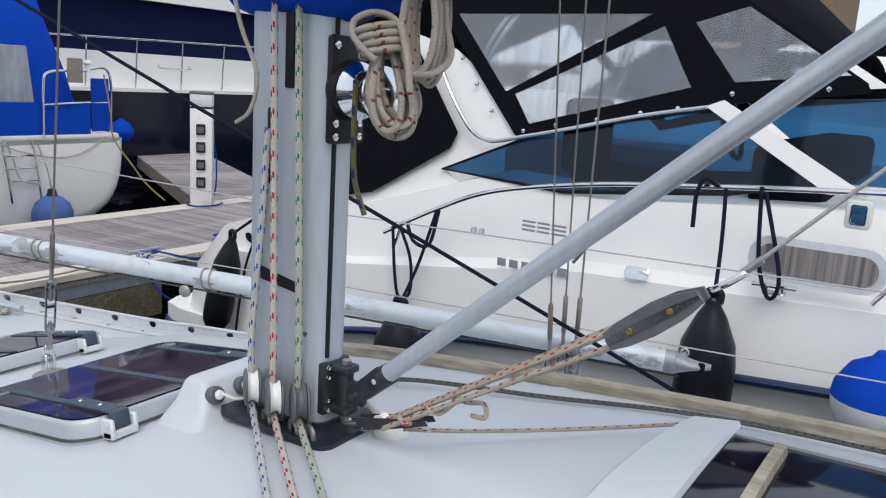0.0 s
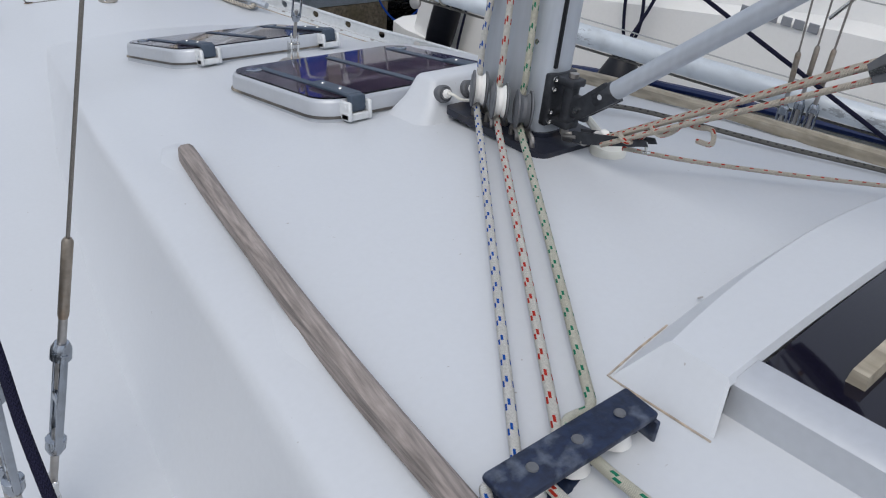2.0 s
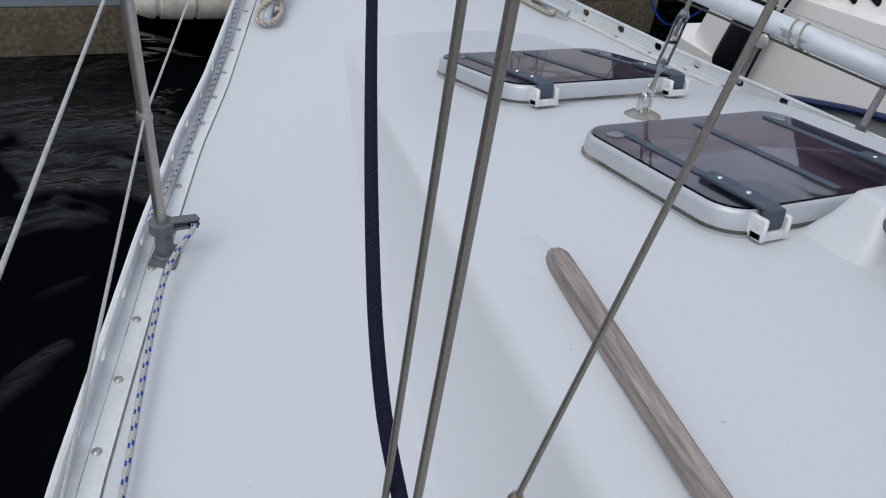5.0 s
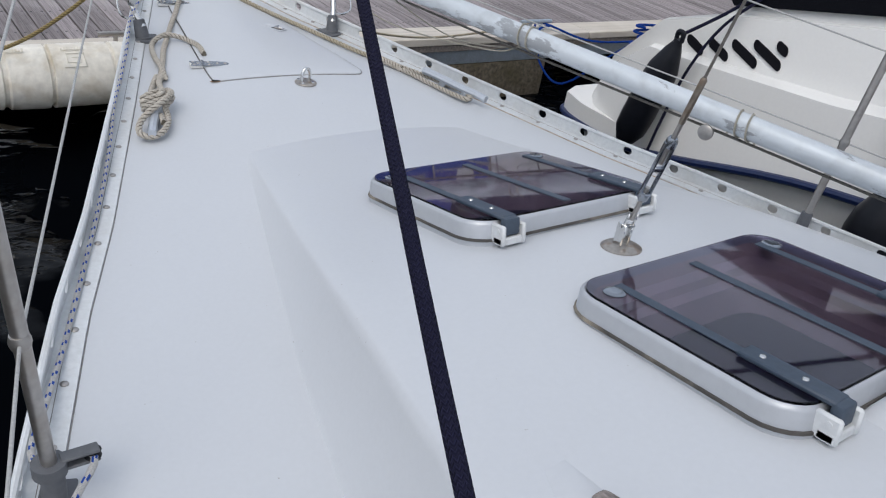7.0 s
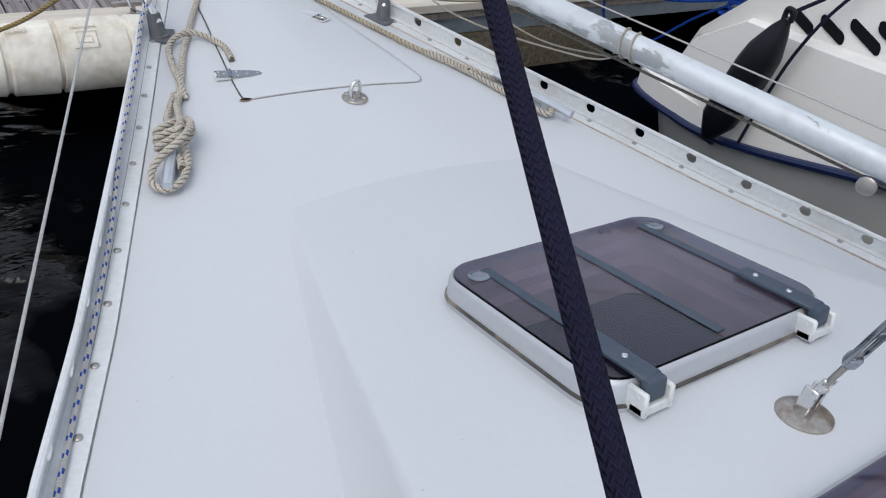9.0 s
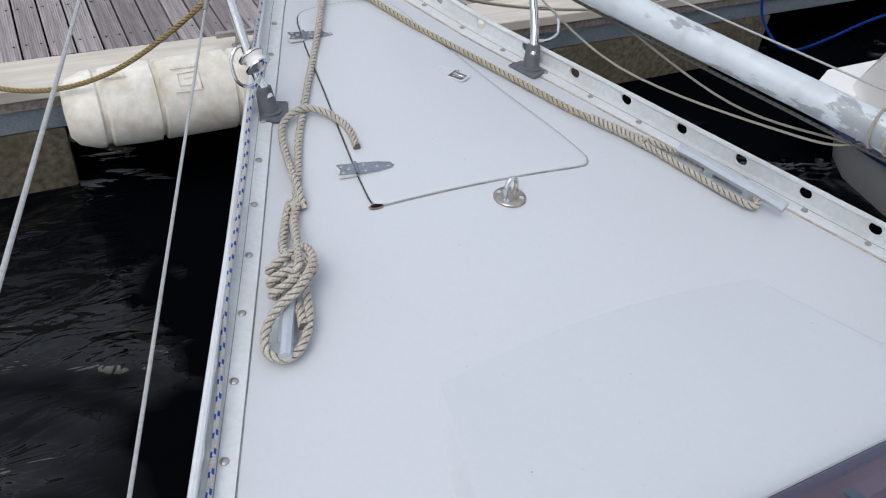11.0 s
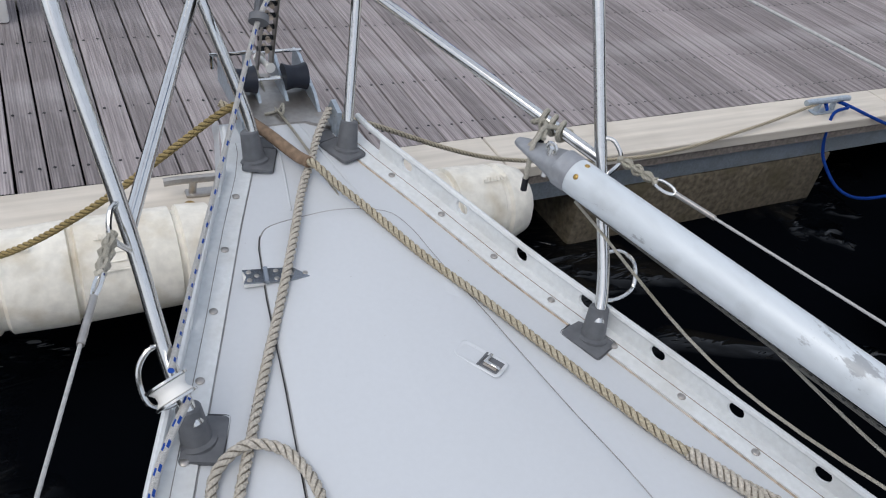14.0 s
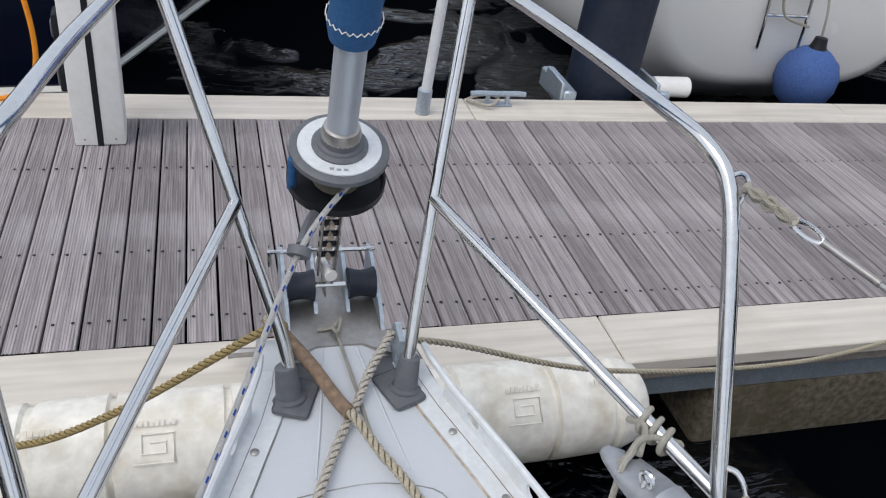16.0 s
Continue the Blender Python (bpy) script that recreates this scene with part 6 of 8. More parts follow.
blk = thing("furling_block", "stainless cheek block on the pulpit leg guiding the furling line", "block", (-0.44, 4.585, 0.12))
bc, ba = Vector((-0.438, 4.525, 0.255)), Vector((0.34, -0.74, -0.57))
part("sheave", lathe([(0.03, -0.012), (0.024, -0.004), (0.024, 0.004), (0.03, 0.012)], bc, bc + ba, 20), WHITEP, blk)
for s in (-1, 1):
    part("cheek", lathe([(0.034, s * 0.013), (0.034, s * 0.017), (0, s * 0.017)], bc, bc + ba, 20), STEEL, blk)
pts = [bc + Vector((0.02, -0.02, 0.0))]
for k in range(12):
    y = 4.42 - 0.165 * k
    up = lerp_table(y, [3.3, 3.7, 4.05, 4.5], [0.016, 0.03, 0.058, 0.15]) + 0.05 * max(0, k - 9) / 2
    pts.append(Vector((-(half(y) + lerp_table(y, [3.4, 3.9, 4.5], [0.036, 0.049, 0.035]) - 0.003 * math.sin(k * 1.7)), y, deck_z(half(y), y) + up)))
pts += [Vector((-1.107, 2.55, z + 0.088)), Vector((-1.195, 2.42, 0.035)), Vector((-1.35, 1.89, 0.01)), Vector((-1.46, 1.46, 0.0)), Vector((-1.58, 0.8, 0.0)), Vector((-1.6, -0.6, 0.0))]
line("furling_line", pts, 0.0062, R_FURL, "white furling line with blue flecks along the toe rail", "rope", 8, 6)
line("forestay_lanyard", [(-0.008, 5.62, 0.20), (-0.008, 5.50, 0.165), (0.0, 5.40, 0.172), (0.02, 5.2, 0.16), (0.045, 5.0, 0.125)], 0.0035, R_WHITE, "thin white cord tied to the bow fitting")
line("forestay_lanyard", [(-0.04, 5.42, 0.172), (-0.005, 5.425, 0.175), (0.012, 5.44, 0.185), (0.0, 5.40, 0.182), (-0.01, 5.42, 0.178)], 0.0035, R_WHITE, "knotted tail of thin white cord")

# anchor locker lid, slightly proud, with a groove round it
loc = [(-0.305, 4.105), (-0.298, 4.19), (-0.263, 4.424), (-0.234, 4.608), (-0.204, 4.825), (-0.180, 4.966), (-0.165, 5.005), (-0.139, 5.024), (-0.062, 5.031), (0.011, 5.034), (0.08, 5.023), (0.132, 5.002), (0.158, 4.942), (0.169, 4.875), (0.196, 4.71), (0.216, 4.557), (0.239, 4.39), (0.261, 4.264), (0.278, 4.125), (0.279, 4.092), (0.266, 4.070), (0.235, 4.060), (0.11, 4.066), (-0.02, 4.072), (-0.15, 4.078), (-0.25, 4.083), (-0.283, 4.086)]
GAPM = material("grey lid joint", (0.25, 0.245, 0.24), 0.8, 0, 0.3, 40, 0, 0.8, (0.42, 0.42, 0.42), 9)
lidt = thing("anchor_locker_lid", "white fibreglass anchor locker lid hinged on its edge", "hatch lid", (0, 4.5, 0.09))
def inset(o, k):
    cx, cy = -0.02, 4.55
    return [(cx + (x - cx) * k, cy + (y - cy) * (1 + (k - 1) * 0.6)) for x, y in o]


edge_d = smooth_path([(x, y, 0) for x, y in loc], 3, True)
ol = [(p.x, p.y) for p in edge_d]
part("panel", loft([[(x, y, deck_z(x, y) - 0.002) for x, y in inset(ol, 1.0)], [(x, y, deck_z(x, y) + 0.0035) for x, y in inset(ol, 0.995)], [(x, y, deck_z(x, y) + 0.0055) for x, y in inset(ol, 0.975)], [(x, y, deck_z(x, y) + 0.007) for x, y in inset(ol, 0.9)], [(x, y, deck_z(x, y) + 0.0085) for x, y in inset(ol, 0.5)], [(x, y, deck_z(x, y) + 0.009) for x, y in inset(ol, 0.02)]], closed=True, cap=True), GEL, lidt)
part("gap", tube([(x, y, deck_z(x, y) + 0.0005) for x, y in inset(ol, 1.004)], 0.0024, 5, closed=True, smooth=False), GAPM, lidt, "stained gap round the lid")
part("hinge_gap", tube([(x - 0.003, y, deck_z(x, y) + 0.0030) for x, y in ((-0.305, 4.100), (-0.298, 4.19), (-0.263, 4.424), (-0.234, 4.608), (-0.204, 4.825), (-0.180, 4.966), (-0.168, 5.0))], 0.0013, 5, smooth=False), BLACKP, lidt, "dark hinge gap")
for hy, hx in ((4.222, -0.295), (4.878, -0.193)):
    hz = deck_z(hx, hy) + 0.0105
    m = Matrix.Translation((hx, hy, hz)) @ Matrix.Rotation(-0.17, 4, "Z")
    h = part("hinge", moved(merge(prism([(-0.045, -0.02, 0), (-0.038, 0, 0), (-0.045, 0.02, 0), (-0.004, 0.02, 0), (-0.004, -0.02, 0)], (0, 0, 0.003)), prism([(0.004, -0.021, 0), (0.05, -0.019, 0), (0.085, -0.012, 0), (0.094, 0, 0), (0.085, 0.012, 0), (0.05, 0.019, 0), (0.004, 0.021, 0)], (0, 0, 0.003)), rod((0, -0.022, 0.003), (0, 0.022, 0.003), 0.005, 8)), m), STEEL_T, lidt, "polished stainless strap hinge")
    part("packing", moved(prism([(-0.044, -0.019, -0.010), (-0.044, 0.019, -0.010), (0.085, 0.010, -0.010), (0.085, -0.010, -0.010)], (0, 0, 0.0098)), m), WHITEP, h)
    for a, b in ((-0.033, -0.012), (-0.033, 0.012), (-0.018, 0), (0.02, -0.012), (0.02, 0.012), (0.05, 0), (0.078, 0)):
        part("screw", moved(lathe([(0.0058, 0.003), (0.0045, 0.0045), (0, 0.005)], seg=8), m @ Matrix.Translation((a, b, 0))), STEEL_D, h)
lk = Matrix.Translation((0.125, 4.55, deck_z(0.125, 4.55) + 0.0085)) @ Matrix.Rotation(-1.02, 4, "Z")
la = part("latch", moved(loft([[(a, b, 0.0006) for a, b in rounded(0.104, 0.050, 0.010, 3)], [(a, b, 0.0026) for a, b in rounded(0.100, 0.046, 0.009, 3)], [(a, b, 0.0026) for a, b in rounded(0.094, 0.040, 0.008, 3)], [(a, b, 0.0004) for a, b in rounded(0.084, 0.030, 0.006, 3)]], closed=True, cap=True), lk), GEL, lidt, "white flush lift latch with a finger recess")
part("lever", moved(merge(box((0.010, -0.010, 0.003), (0.046, -0.003, 0.010), 0.0015, 1), box((0.010, -0.010, 0.003), (0.016, 0.020, 0.008), 0.0015, 1)), lk), STEEL, la, "steel lift lever")
part("lever_slot", moved(merge(box((0.0015, -0.021, 0.0008), (0.0055, 0.021, 0.0034)), box((0.006, -0.020, 0.0008), (0.044, 0.016, 0.0022))), lk), GREYP, la, "grey slot under the lever")
part("spring", moved(rod((0.012, -0.012, 0.0045), (0.040, -0.012, 0.0045), 0.0022, 6), lk), STEEL_D, la)
nm = Matrix.Translation((-0.300, 4.088, deck_z(-0.300, 4.088)))
# black cap paints the shade of the drain hollow on the surface
part("drain_hole", moved(lathe([(0.013, 0.0015), (0.012, 0.0040), (0, 0.0042)], seg=12), nm @ Matrix.Diagonal((1.25, 0.55, 1, 1))), SHADE_BLACK, lidt, "black disc for the shade in the drain hole")
part("drain_stain", moved(lathe([(0.017, 0.0012), (0.015, 0.0030), (0.012, 0.0032)], seg=14), nm @ Matrix.Diagonal((1.2, 0.6, 1, 1))), LEATHER, lidt, "rusty rim")

# pad eye
pe = thing("pad_eye", "round stainless pad eye screwed to the foredeck", "pad eye", (0.0, 4.005, deck_z(0, 4)))
pz = deck_z(0.0, 4.0)
part("plate", lathe([(0.039, 0), (0.039, 0.003), (0.036, 0.006), (0.026, 0.008), (0, 0.008)], (0.0, 4.005, pz), (0.0, 4.005, 1), 28), TEA, pe, "rust-stained round plate")
part("loop", tube([(-0.017, 3.998, pz + 0.004), (-0.018, 4.0, pz + 0.03), (-0.010, 4.004, pz + 0.048), (0.0, 4.006, pz + 0.053), (0.010, 4.008, pz + 0.048), (0.018, 4.011, pz + 0.03), (0.017, 4.012, pz + 0.004)], 0.0058, 10), STEEL, pe)
for k in range(4):
    a = 0.785 + 1.5708 * k
    part("screw", lathe([(0.007, 0.006), (0.006, 0.009), (0, 0.0095)], (0.027 * math.cos(a), 4.005 + 0.027 * math.sin(a), pz), (0.027 * math.cos(a), 4.005 + 0.027 * math.sin(a), 1), 8), STEEL, pe)

# mooring cleats and ropes on the foredeck
def dk(x, y, up):
    return Vector((x, y, deck_z(x, y) + up))


cleat(dk(-0.630, 3.74, 0.0), dk(-0.535, 3.975, 0.0), (0, 0, 1), ALU, "pale aluminium mooring cleat on the foredeck", 0.65)
cleat(dk(0.628, 3.74, 0.0), dk(0.532, 4.03, 0.0), (0, 0, 1), ALU, "pale aluminium mooring cleat on the foredeck", 0.6)
RR = 0.0098
fast = [dk(-0.469, 4.156, 0.012), dk(-0.474, 4.175, 0.012), dk(-0.517, 4.087, 0.018), dk(-0.542, 4.012, 0.03), dk(-0.525, 3.934, 0.06), dk(-0.510, 3.917, 0.05), dk(-0.537, 3.896, 0.035), dk(-0.547, 3.851, 0.03), dk(-0.560, 3.807, 0.028), dk(-0.592, 3.757, 0.026), dk(-0.627, 3.746, 0.022), dk(-0.652, 3.770, 0.024), dk(-0.650, 3.799, 0.03), dk(-0.632, 3.828, 0.04), dk(-0.604, 3.844, 0.055), dk(-0.571, 3.853, 0.068), dk(-0.538, 3.880, 0.072), dk(-0.508, 3.931, 0.062), dk(-0.508, 3.990, 0.045), dk(-0.553, 3.966, 0.055), dk(-0.589, 3.956, 0.048), dk(-0.576, 3.971, 0.022), dk(-0.542, 3.955, 0.03), dk(-0.539, 3.927, 0.058), dk(-0.572, 3.919, 0.062), dk(-0.600, 3.919, 0.05), dk(-0.584, 3.936, 0.022), dk(-0.552, 3.926, 0.03), dk(-0.543, 3.905, 0.055), dk(-0.581, 3.885, 0.06), dk(-0.606, 3.890, 0.046), dk(-0.587, 3.895, 0.024), dk(-0.568, 3.851, 0.03), dk(-0.577, 3.793, 0.035)]
run = [dk(0.105, 5.36, 0.05), dk(0.05, 5.28, 0.03), dk(0.002, 5.189, 0.018), dk(-0.045, 5.107, 0.016), dk(-0.119, 4.939, 0.028), dk(-0.196, 4.781, 0.014), dk(-0.253, 4.665, 0.012), dk(-0.303, 4.559, 0.012), dk(-0.336, 4.487, 0.012), dk(-0.376, 4.399, 0.012), dk(-0.412, 4.30, 0.012), dk(-0.442, 4.22, 0.012)]
rest = [dk(-0.564, 3.914, 0.045), dk(-0.545, 3.910, 0.075), dk(-0.520, 3.988, 0.05), dk(-0.490, 4.102, 0.026), dk(-0.449, 4.180, 0.012), dk(-0.452, 4.152, 0.014), dk(-0.442, 4.235, 0.026), dk(-0.428, 4.33, 0.014), dk(-0.407, 4.435, 0.012), dk(-0.382, 4.482, 0.018), dk(-0.335, 4.498, 0.028), dk(-0.286, 4.478, 0.018), dk(-0.261, 4.434, 0.013), dk(-0.253, 4.376, 0.015), dk(-0.263, 4.297, 0.015)]
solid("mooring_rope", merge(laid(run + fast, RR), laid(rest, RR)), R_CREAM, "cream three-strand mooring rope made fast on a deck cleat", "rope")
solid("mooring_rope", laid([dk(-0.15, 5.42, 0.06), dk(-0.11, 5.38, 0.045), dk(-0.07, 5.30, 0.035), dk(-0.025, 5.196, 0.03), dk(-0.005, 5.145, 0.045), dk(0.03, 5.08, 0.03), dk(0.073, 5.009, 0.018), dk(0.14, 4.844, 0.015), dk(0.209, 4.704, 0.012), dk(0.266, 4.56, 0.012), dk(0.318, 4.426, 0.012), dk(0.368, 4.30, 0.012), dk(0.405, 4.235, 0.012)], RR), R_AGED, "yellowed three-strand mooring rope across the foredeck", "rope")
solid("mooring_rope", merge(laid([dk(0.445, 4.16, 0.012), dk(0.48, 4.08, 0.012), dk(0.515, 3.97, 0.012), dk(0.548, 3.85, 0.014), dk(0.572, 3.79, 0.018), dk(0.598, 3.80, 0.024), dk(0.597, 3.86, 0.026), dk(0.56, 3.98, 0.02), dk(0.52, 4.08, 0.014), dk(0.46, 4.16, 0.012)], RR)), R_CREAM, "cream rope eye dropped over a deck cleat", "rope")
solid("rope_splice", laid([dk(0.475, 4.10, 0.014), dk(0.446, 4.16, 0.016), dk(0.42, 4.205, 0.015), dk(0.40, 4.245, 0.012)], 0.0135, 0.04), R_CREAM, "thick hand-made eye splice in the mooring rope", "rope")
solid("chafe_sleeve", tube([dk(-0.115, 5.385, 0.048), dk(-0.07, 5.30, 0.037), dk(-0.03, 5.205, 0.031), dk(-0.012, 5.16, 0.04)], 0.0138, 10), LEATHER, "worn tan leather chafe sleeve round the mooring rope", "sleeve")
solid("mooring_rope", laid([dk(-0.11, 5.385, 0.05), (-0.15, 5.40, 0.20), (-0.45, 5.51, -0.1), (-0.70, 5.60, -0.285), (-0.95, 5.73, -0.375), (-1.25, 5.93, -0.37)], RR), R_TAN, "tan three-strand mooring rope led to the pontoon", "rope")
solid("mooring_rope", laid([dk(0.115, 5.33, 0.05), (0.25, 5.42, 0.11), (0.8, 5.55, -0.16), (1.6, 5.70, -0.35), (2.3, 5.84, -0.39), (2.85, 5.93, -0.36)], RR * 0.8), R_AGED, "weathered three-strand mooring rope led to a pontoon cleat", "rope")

# jib sheets
d = Vector((0.3168, 0.8790, 0.3571))
q = Vector((-1.033, 1.833, 0.75))
line("jib_sheet", [q + d * 3.9, q + d * 2.6, q + d * 1.2, q + d * 0.4, q, Vector((-1.108, 1.61, 0.657)), Vector((-1.137, 1.50, 0.598)), Vector((-1.146, 1.43, 0.557)), Vector((-1.154, 1.335, 0.508)), Vector((-1.160, 1.25, 0.465)), Vector((-1.167, 1.157, 0.418)), Vector((-1.17, 1.0, 0.335)), Vector((-1.17, 0.8, 0.2)), Vector((-1.16, 0.5, 0.0)), Vector((-1.2, -0.5, 0.0))], 0.0068, R_BLACK, "black braided jib sheet taut round the shroud", "rope", 10, 10)
line("jib_sheet", [Vector((0.2, 5.33, 2.12)), Vector((0.6, 3.62, 1.376)), Vector((1.2, 1.06, 0.256)), Vector((1.3, 0.63, 0.07)), Vector((1.32, -0.5, 0.02))], 0.0075, R_BLACK, "black braided jib sheet", "rope", 8, 8)

# gooseneck bracket, vang strut, tackle
gn = part("vang_bracket", merge(box((MX - 0.040, MY - 0.1115, 0.440), (MX + 0.045, MY - 0.088, 0.560), 0.006, 2), box((MX - 0.022, MY - 0.158, 0.538), (MX + 0.022, MY - 0.106, 0.556), 0.005, 2), box((MX - 0.022, MY - 0.158, 0.444), (MX + 0.022, MY - 0.106, 0.462), 0.005, 2)), IRON, mast, "dark cast vang bracket")
for a in (-0.028, 0.034):
    for b in (0.452, 0.474, 0.526, 0.548):
        part("bolt", lathe([(0.0075, 0), (0.0075, 0.003), (0.004, 0.0035), (0.003, 0.001), (0, 0.001)], (MX + a, MY - 0.1115, b), (MX + a, MY - 1, b), 10), STEEL, gn)
part("hinge_barrel", lathe([(0.017, 0.460), (0.017, 0.540)], (MX, MY - 0.138, 0), (MX, MY - 0.138, 1), 16), IRON, gn)
part("hinge_pin", lathe([(0.006, 0.425), (0.010, 0.428), (0.010, 0.440), (0.006, 0.444), (0.006, 0.556), (0.011, 0.557), (0.011, 0.566), (0, 0.567)], (MX, MY - 0.138, 0), (MX, MY - 0.138, 1), 8), STEEL_D, gn, "steel hinge pin")
va = Vector((MX, MY - 0.175, 0.498))
vd = (Vector((0.05, 0.528, 1.274)) - Vector((0.05, 1.372, 0.533))).normalized()
strut = thing("vang_strut", "grey aluminium boom vang strut rising from the mast foot", "strut", va)
part("toggle", box((MX - 0.010, va.y - 0.018, va.z - 0.026), (MX + 0.010, va.y + 0.034, va.z + 0.026), 0.006, 2), IRON, strut, "dark toggle")
vm = frame_to(va, va + vd, (1, 0, 0))
for s in (-1, 1):
    part("fork", moved(prism([(a, s * 0.0105, b) for a, b in ((-0.017, -0.012), (-0.0205, 0.006), (-0.023, 0.095), (0.023, 0.095), (0.0205, 0.006), (0.017, -0.012), (0.0, -0.019))], (0, s * 0.008, 0)), vm), IRON, strut, "dark fork cheek")
part("end_fitting", lathe([(0.016, 0.045), (0.0225, 0.055), (0.0225, 0.098), (0.019, 0.103)], va, va + vd, 18), IRON, strut)
part("rivet", rod(va + vd * 0.075 + Vector((-0.0245, 0, 0)), va + vd * 0.075 + Vector((0.0245, 0, 0)), 0.006, 10), STEEL, strut)
part("tube", rod(va + vd * 0.09, va + vd * 1.75, 0.0195, 18), ALU, strut)
part("pin", rod(va + Vector((-0.026, 0, 0)), va + Vector((0.026, 0, 0)), 0.007, 10), STEEL, strut)
# tackle: lower block on the mast foot, rope falls, upper fiddle block
lb = Vector((0.02, 1.34, 0.455))
ub = Vector((-0.02, 0.828, 0.784))
ue = Vector((-0.02, 0.695, 0.885))
tk = thing("vang_tackle", "boom vang tackle with a grey fiddle block and red-flecked rope", "tackle", lb)
FW = 0.82
m = frame_to(ub - (ue - ub).normalized() * 0.02, ue, (1, 0, 0))
L = (ue - ub).length + 0.02
fid = [(0.0, 0.018), (0.03, 0.026), (0.08, 0.030), (0.13, 0.026), (L * 0.92, 0.012), (L * 0.92, -0.012), (0.13, -0.026), (0.08, -0.030), (0.03, -0.026), (0.0, -0.018)]
for s in (-1, 1):
    part("cheek", moved(prism([(b * FW, s * 0.013, a) for a, b in fid], (0, s * 0.009, 0)), m), GREYP, tk, "grey fiddle block cheek")
    part("strap", moved(prism([(b * 0.25, s * 0.0225, a) for a, b in fid], (0, s * 0.002, 0)), m), STEEL, tk, "steel strap")
for a in (0.045, 0.12):
    part("sheave", lathe([(0.019, -0.011), (0.013, 0), (0.019, 0.011)], m @ Vector((0, 0, a)), m @ Vector((0, 1, a)), 16), GREYP, tk)
    part("rivet", rod(m @ Vector((0, -0.027, a)), m @ Vector((0, 0.027, a)), 0.005, 8), BRASS, tk)
part("fork", tube([ue + (ue - ub).normalized() * 0.0, ue + Vector((-0.01, -0.02, 0.015)), ue + Vector((0, -0.045, 0.035)), ue + Vector((0.012, -0.02, 0.012))], 0.005, 8, 6, closed=True), STEEL, tk, "steel shackle")
part("strop", tube([ue + Vector((0, -0.035, 0.028)), Vector((-0.02, 0.494, 1.09)), Vector((-0.02, 0.1, 1.5))], 0.0032, 8, smooth=False), WIRE_W, tk, "wire strop")
part("strop_sleeve", rod(ue + Vector((0, -0.04, 0.034)), ue + Vector((0, -0.065, 0.058)), 0.006, 8), STEEL_D, tk, "steel sleeve")
m2 = frame_to((0.03, 1.40, 0.447), (0.02, 1.20, 0.510), (1, 0, 0))
for s in (-1, 1):
    part("lower_cheek", moved(prism([(a, s * 0.0125, b) for a, b in ((-0.013, 0.0), (-0.010, 0.10), (-0.006, 0.195), (0.006, 0.20), (0.012, 0.10), (0.014, 0.03), (0.010, 0.0))], (0, s * 0.003, 0)), m2), IRON, tk, "dark lower block plate")
part("lower_sheave", lathe([(0.017, -0.010), (0.012, 0), (0.017, 0.010)], m2 @ Vector((0, 0, 0.07)), m2 @ Vector((0, 1, 0.07)), 18), WHITEP, tk, "pale sheave")
part("jam_cleat", lathe([(0.012, -0.010), (0.014, 0), (0.012, 0.010)], m2 @ Vector((0, 0, 0.15)), m2 @ Vector((0, 1, 0.15)), 14), GREYP, tk)
part("cleat_pin", lathe([(0.004, 0), (0.004, 0.018), (0.008, 0.019), (0.008, 0.023), (0, 0.024)], m2 @ Vector((0.0, 0, 0.185)), m2 @ Vector((1, 0, 0.185)), 8), STEEL, tk)
part("head_shackle", tube([m2 @ Vector((0, -0.013, 0.01)), m2 @ Vector((0, -0.012, -0.03)), m2 @ Vector((0, 0.012, -0.03)), m2 @ Vector((0, 0.013, 0.01))], 0.005, 8, 5), STEEL_D, tk)
part("lower_shackle", tube([lb + Vector((0.0, 0.03, -0.01)), lb + Vector((0.015, 0.07, -0.02)), lb + Vector((0.02, 0.1, -0.03))], 0.009, 8), STEEL_D, tk)
for o in ((0.018, 0.0, 0.016), (0.0, 0.01, 0.004), (-0.016, 0.0, -0.014)):
    o = Vector(o)
    part("fall", tube([lb.lerp(ub, 0.04) + o * 0.5, lb.lerp(ub, 0.5) + o * 0.7, ub + o], 0.0055, 8, 6), R_VANG, tk, "cream rope with red flecks")
kn = lb.lerp(ub, 0.22)
kp = [kn + Vector((0.013 * math.cos(i * 1.3), 0.07 - i * 0.014, -0.008 + 0.012 * math.sin(i * 1.3) - 0.042 + i * 0.0085)) for i in range(14)]
part("hitch", tube(kp, 0.0055, 8, 6), R_VANG, tk, "hitched tail of the tackle rope")
part("tail", tube([kp[-1], kp[-1] + Vector((0.0, -0.03, 0.005)), kp[-1] + Vector((0.0, -0.035, -0.02)), kp[-1] + Vector((0, -0.005, -0.025))], 0.005, 8, 6), R_VANG, tk)
line("vang_line", [lb + Vector((0.01, -0.06, 0.01)), (0.14, 1.18, 0.452), (0.32, 1.01, 0.445), (0.52, 0.835, 0.44)], 0.0048, R_VANG, "thin cream line with red flecks along the roof")
line("roof_line", [(0.2, 1.62, 0.40), (0.40, 1.55, 0.395), (0.55, 1.2, 0.395), (0.70, 0.86, 0.395), (0.72, 0.4, 0.42), (0.72, -0.3, 0.44)], 0.0065, R_GREY, "grey weathered line led aft along the roof")
vp = thing("vent_cap", "low cream deck plug beside the mast foot", "deck plug", (0.10, 1.36, 0.40))
part("cap", lathe([(0.04, 0), (0.04, 0.014), (0.035, 0.022), (0, 0.024)], (0.105, 1.365, 0.40), (0.105, 1.365, 1), 20), CREAM, vp)
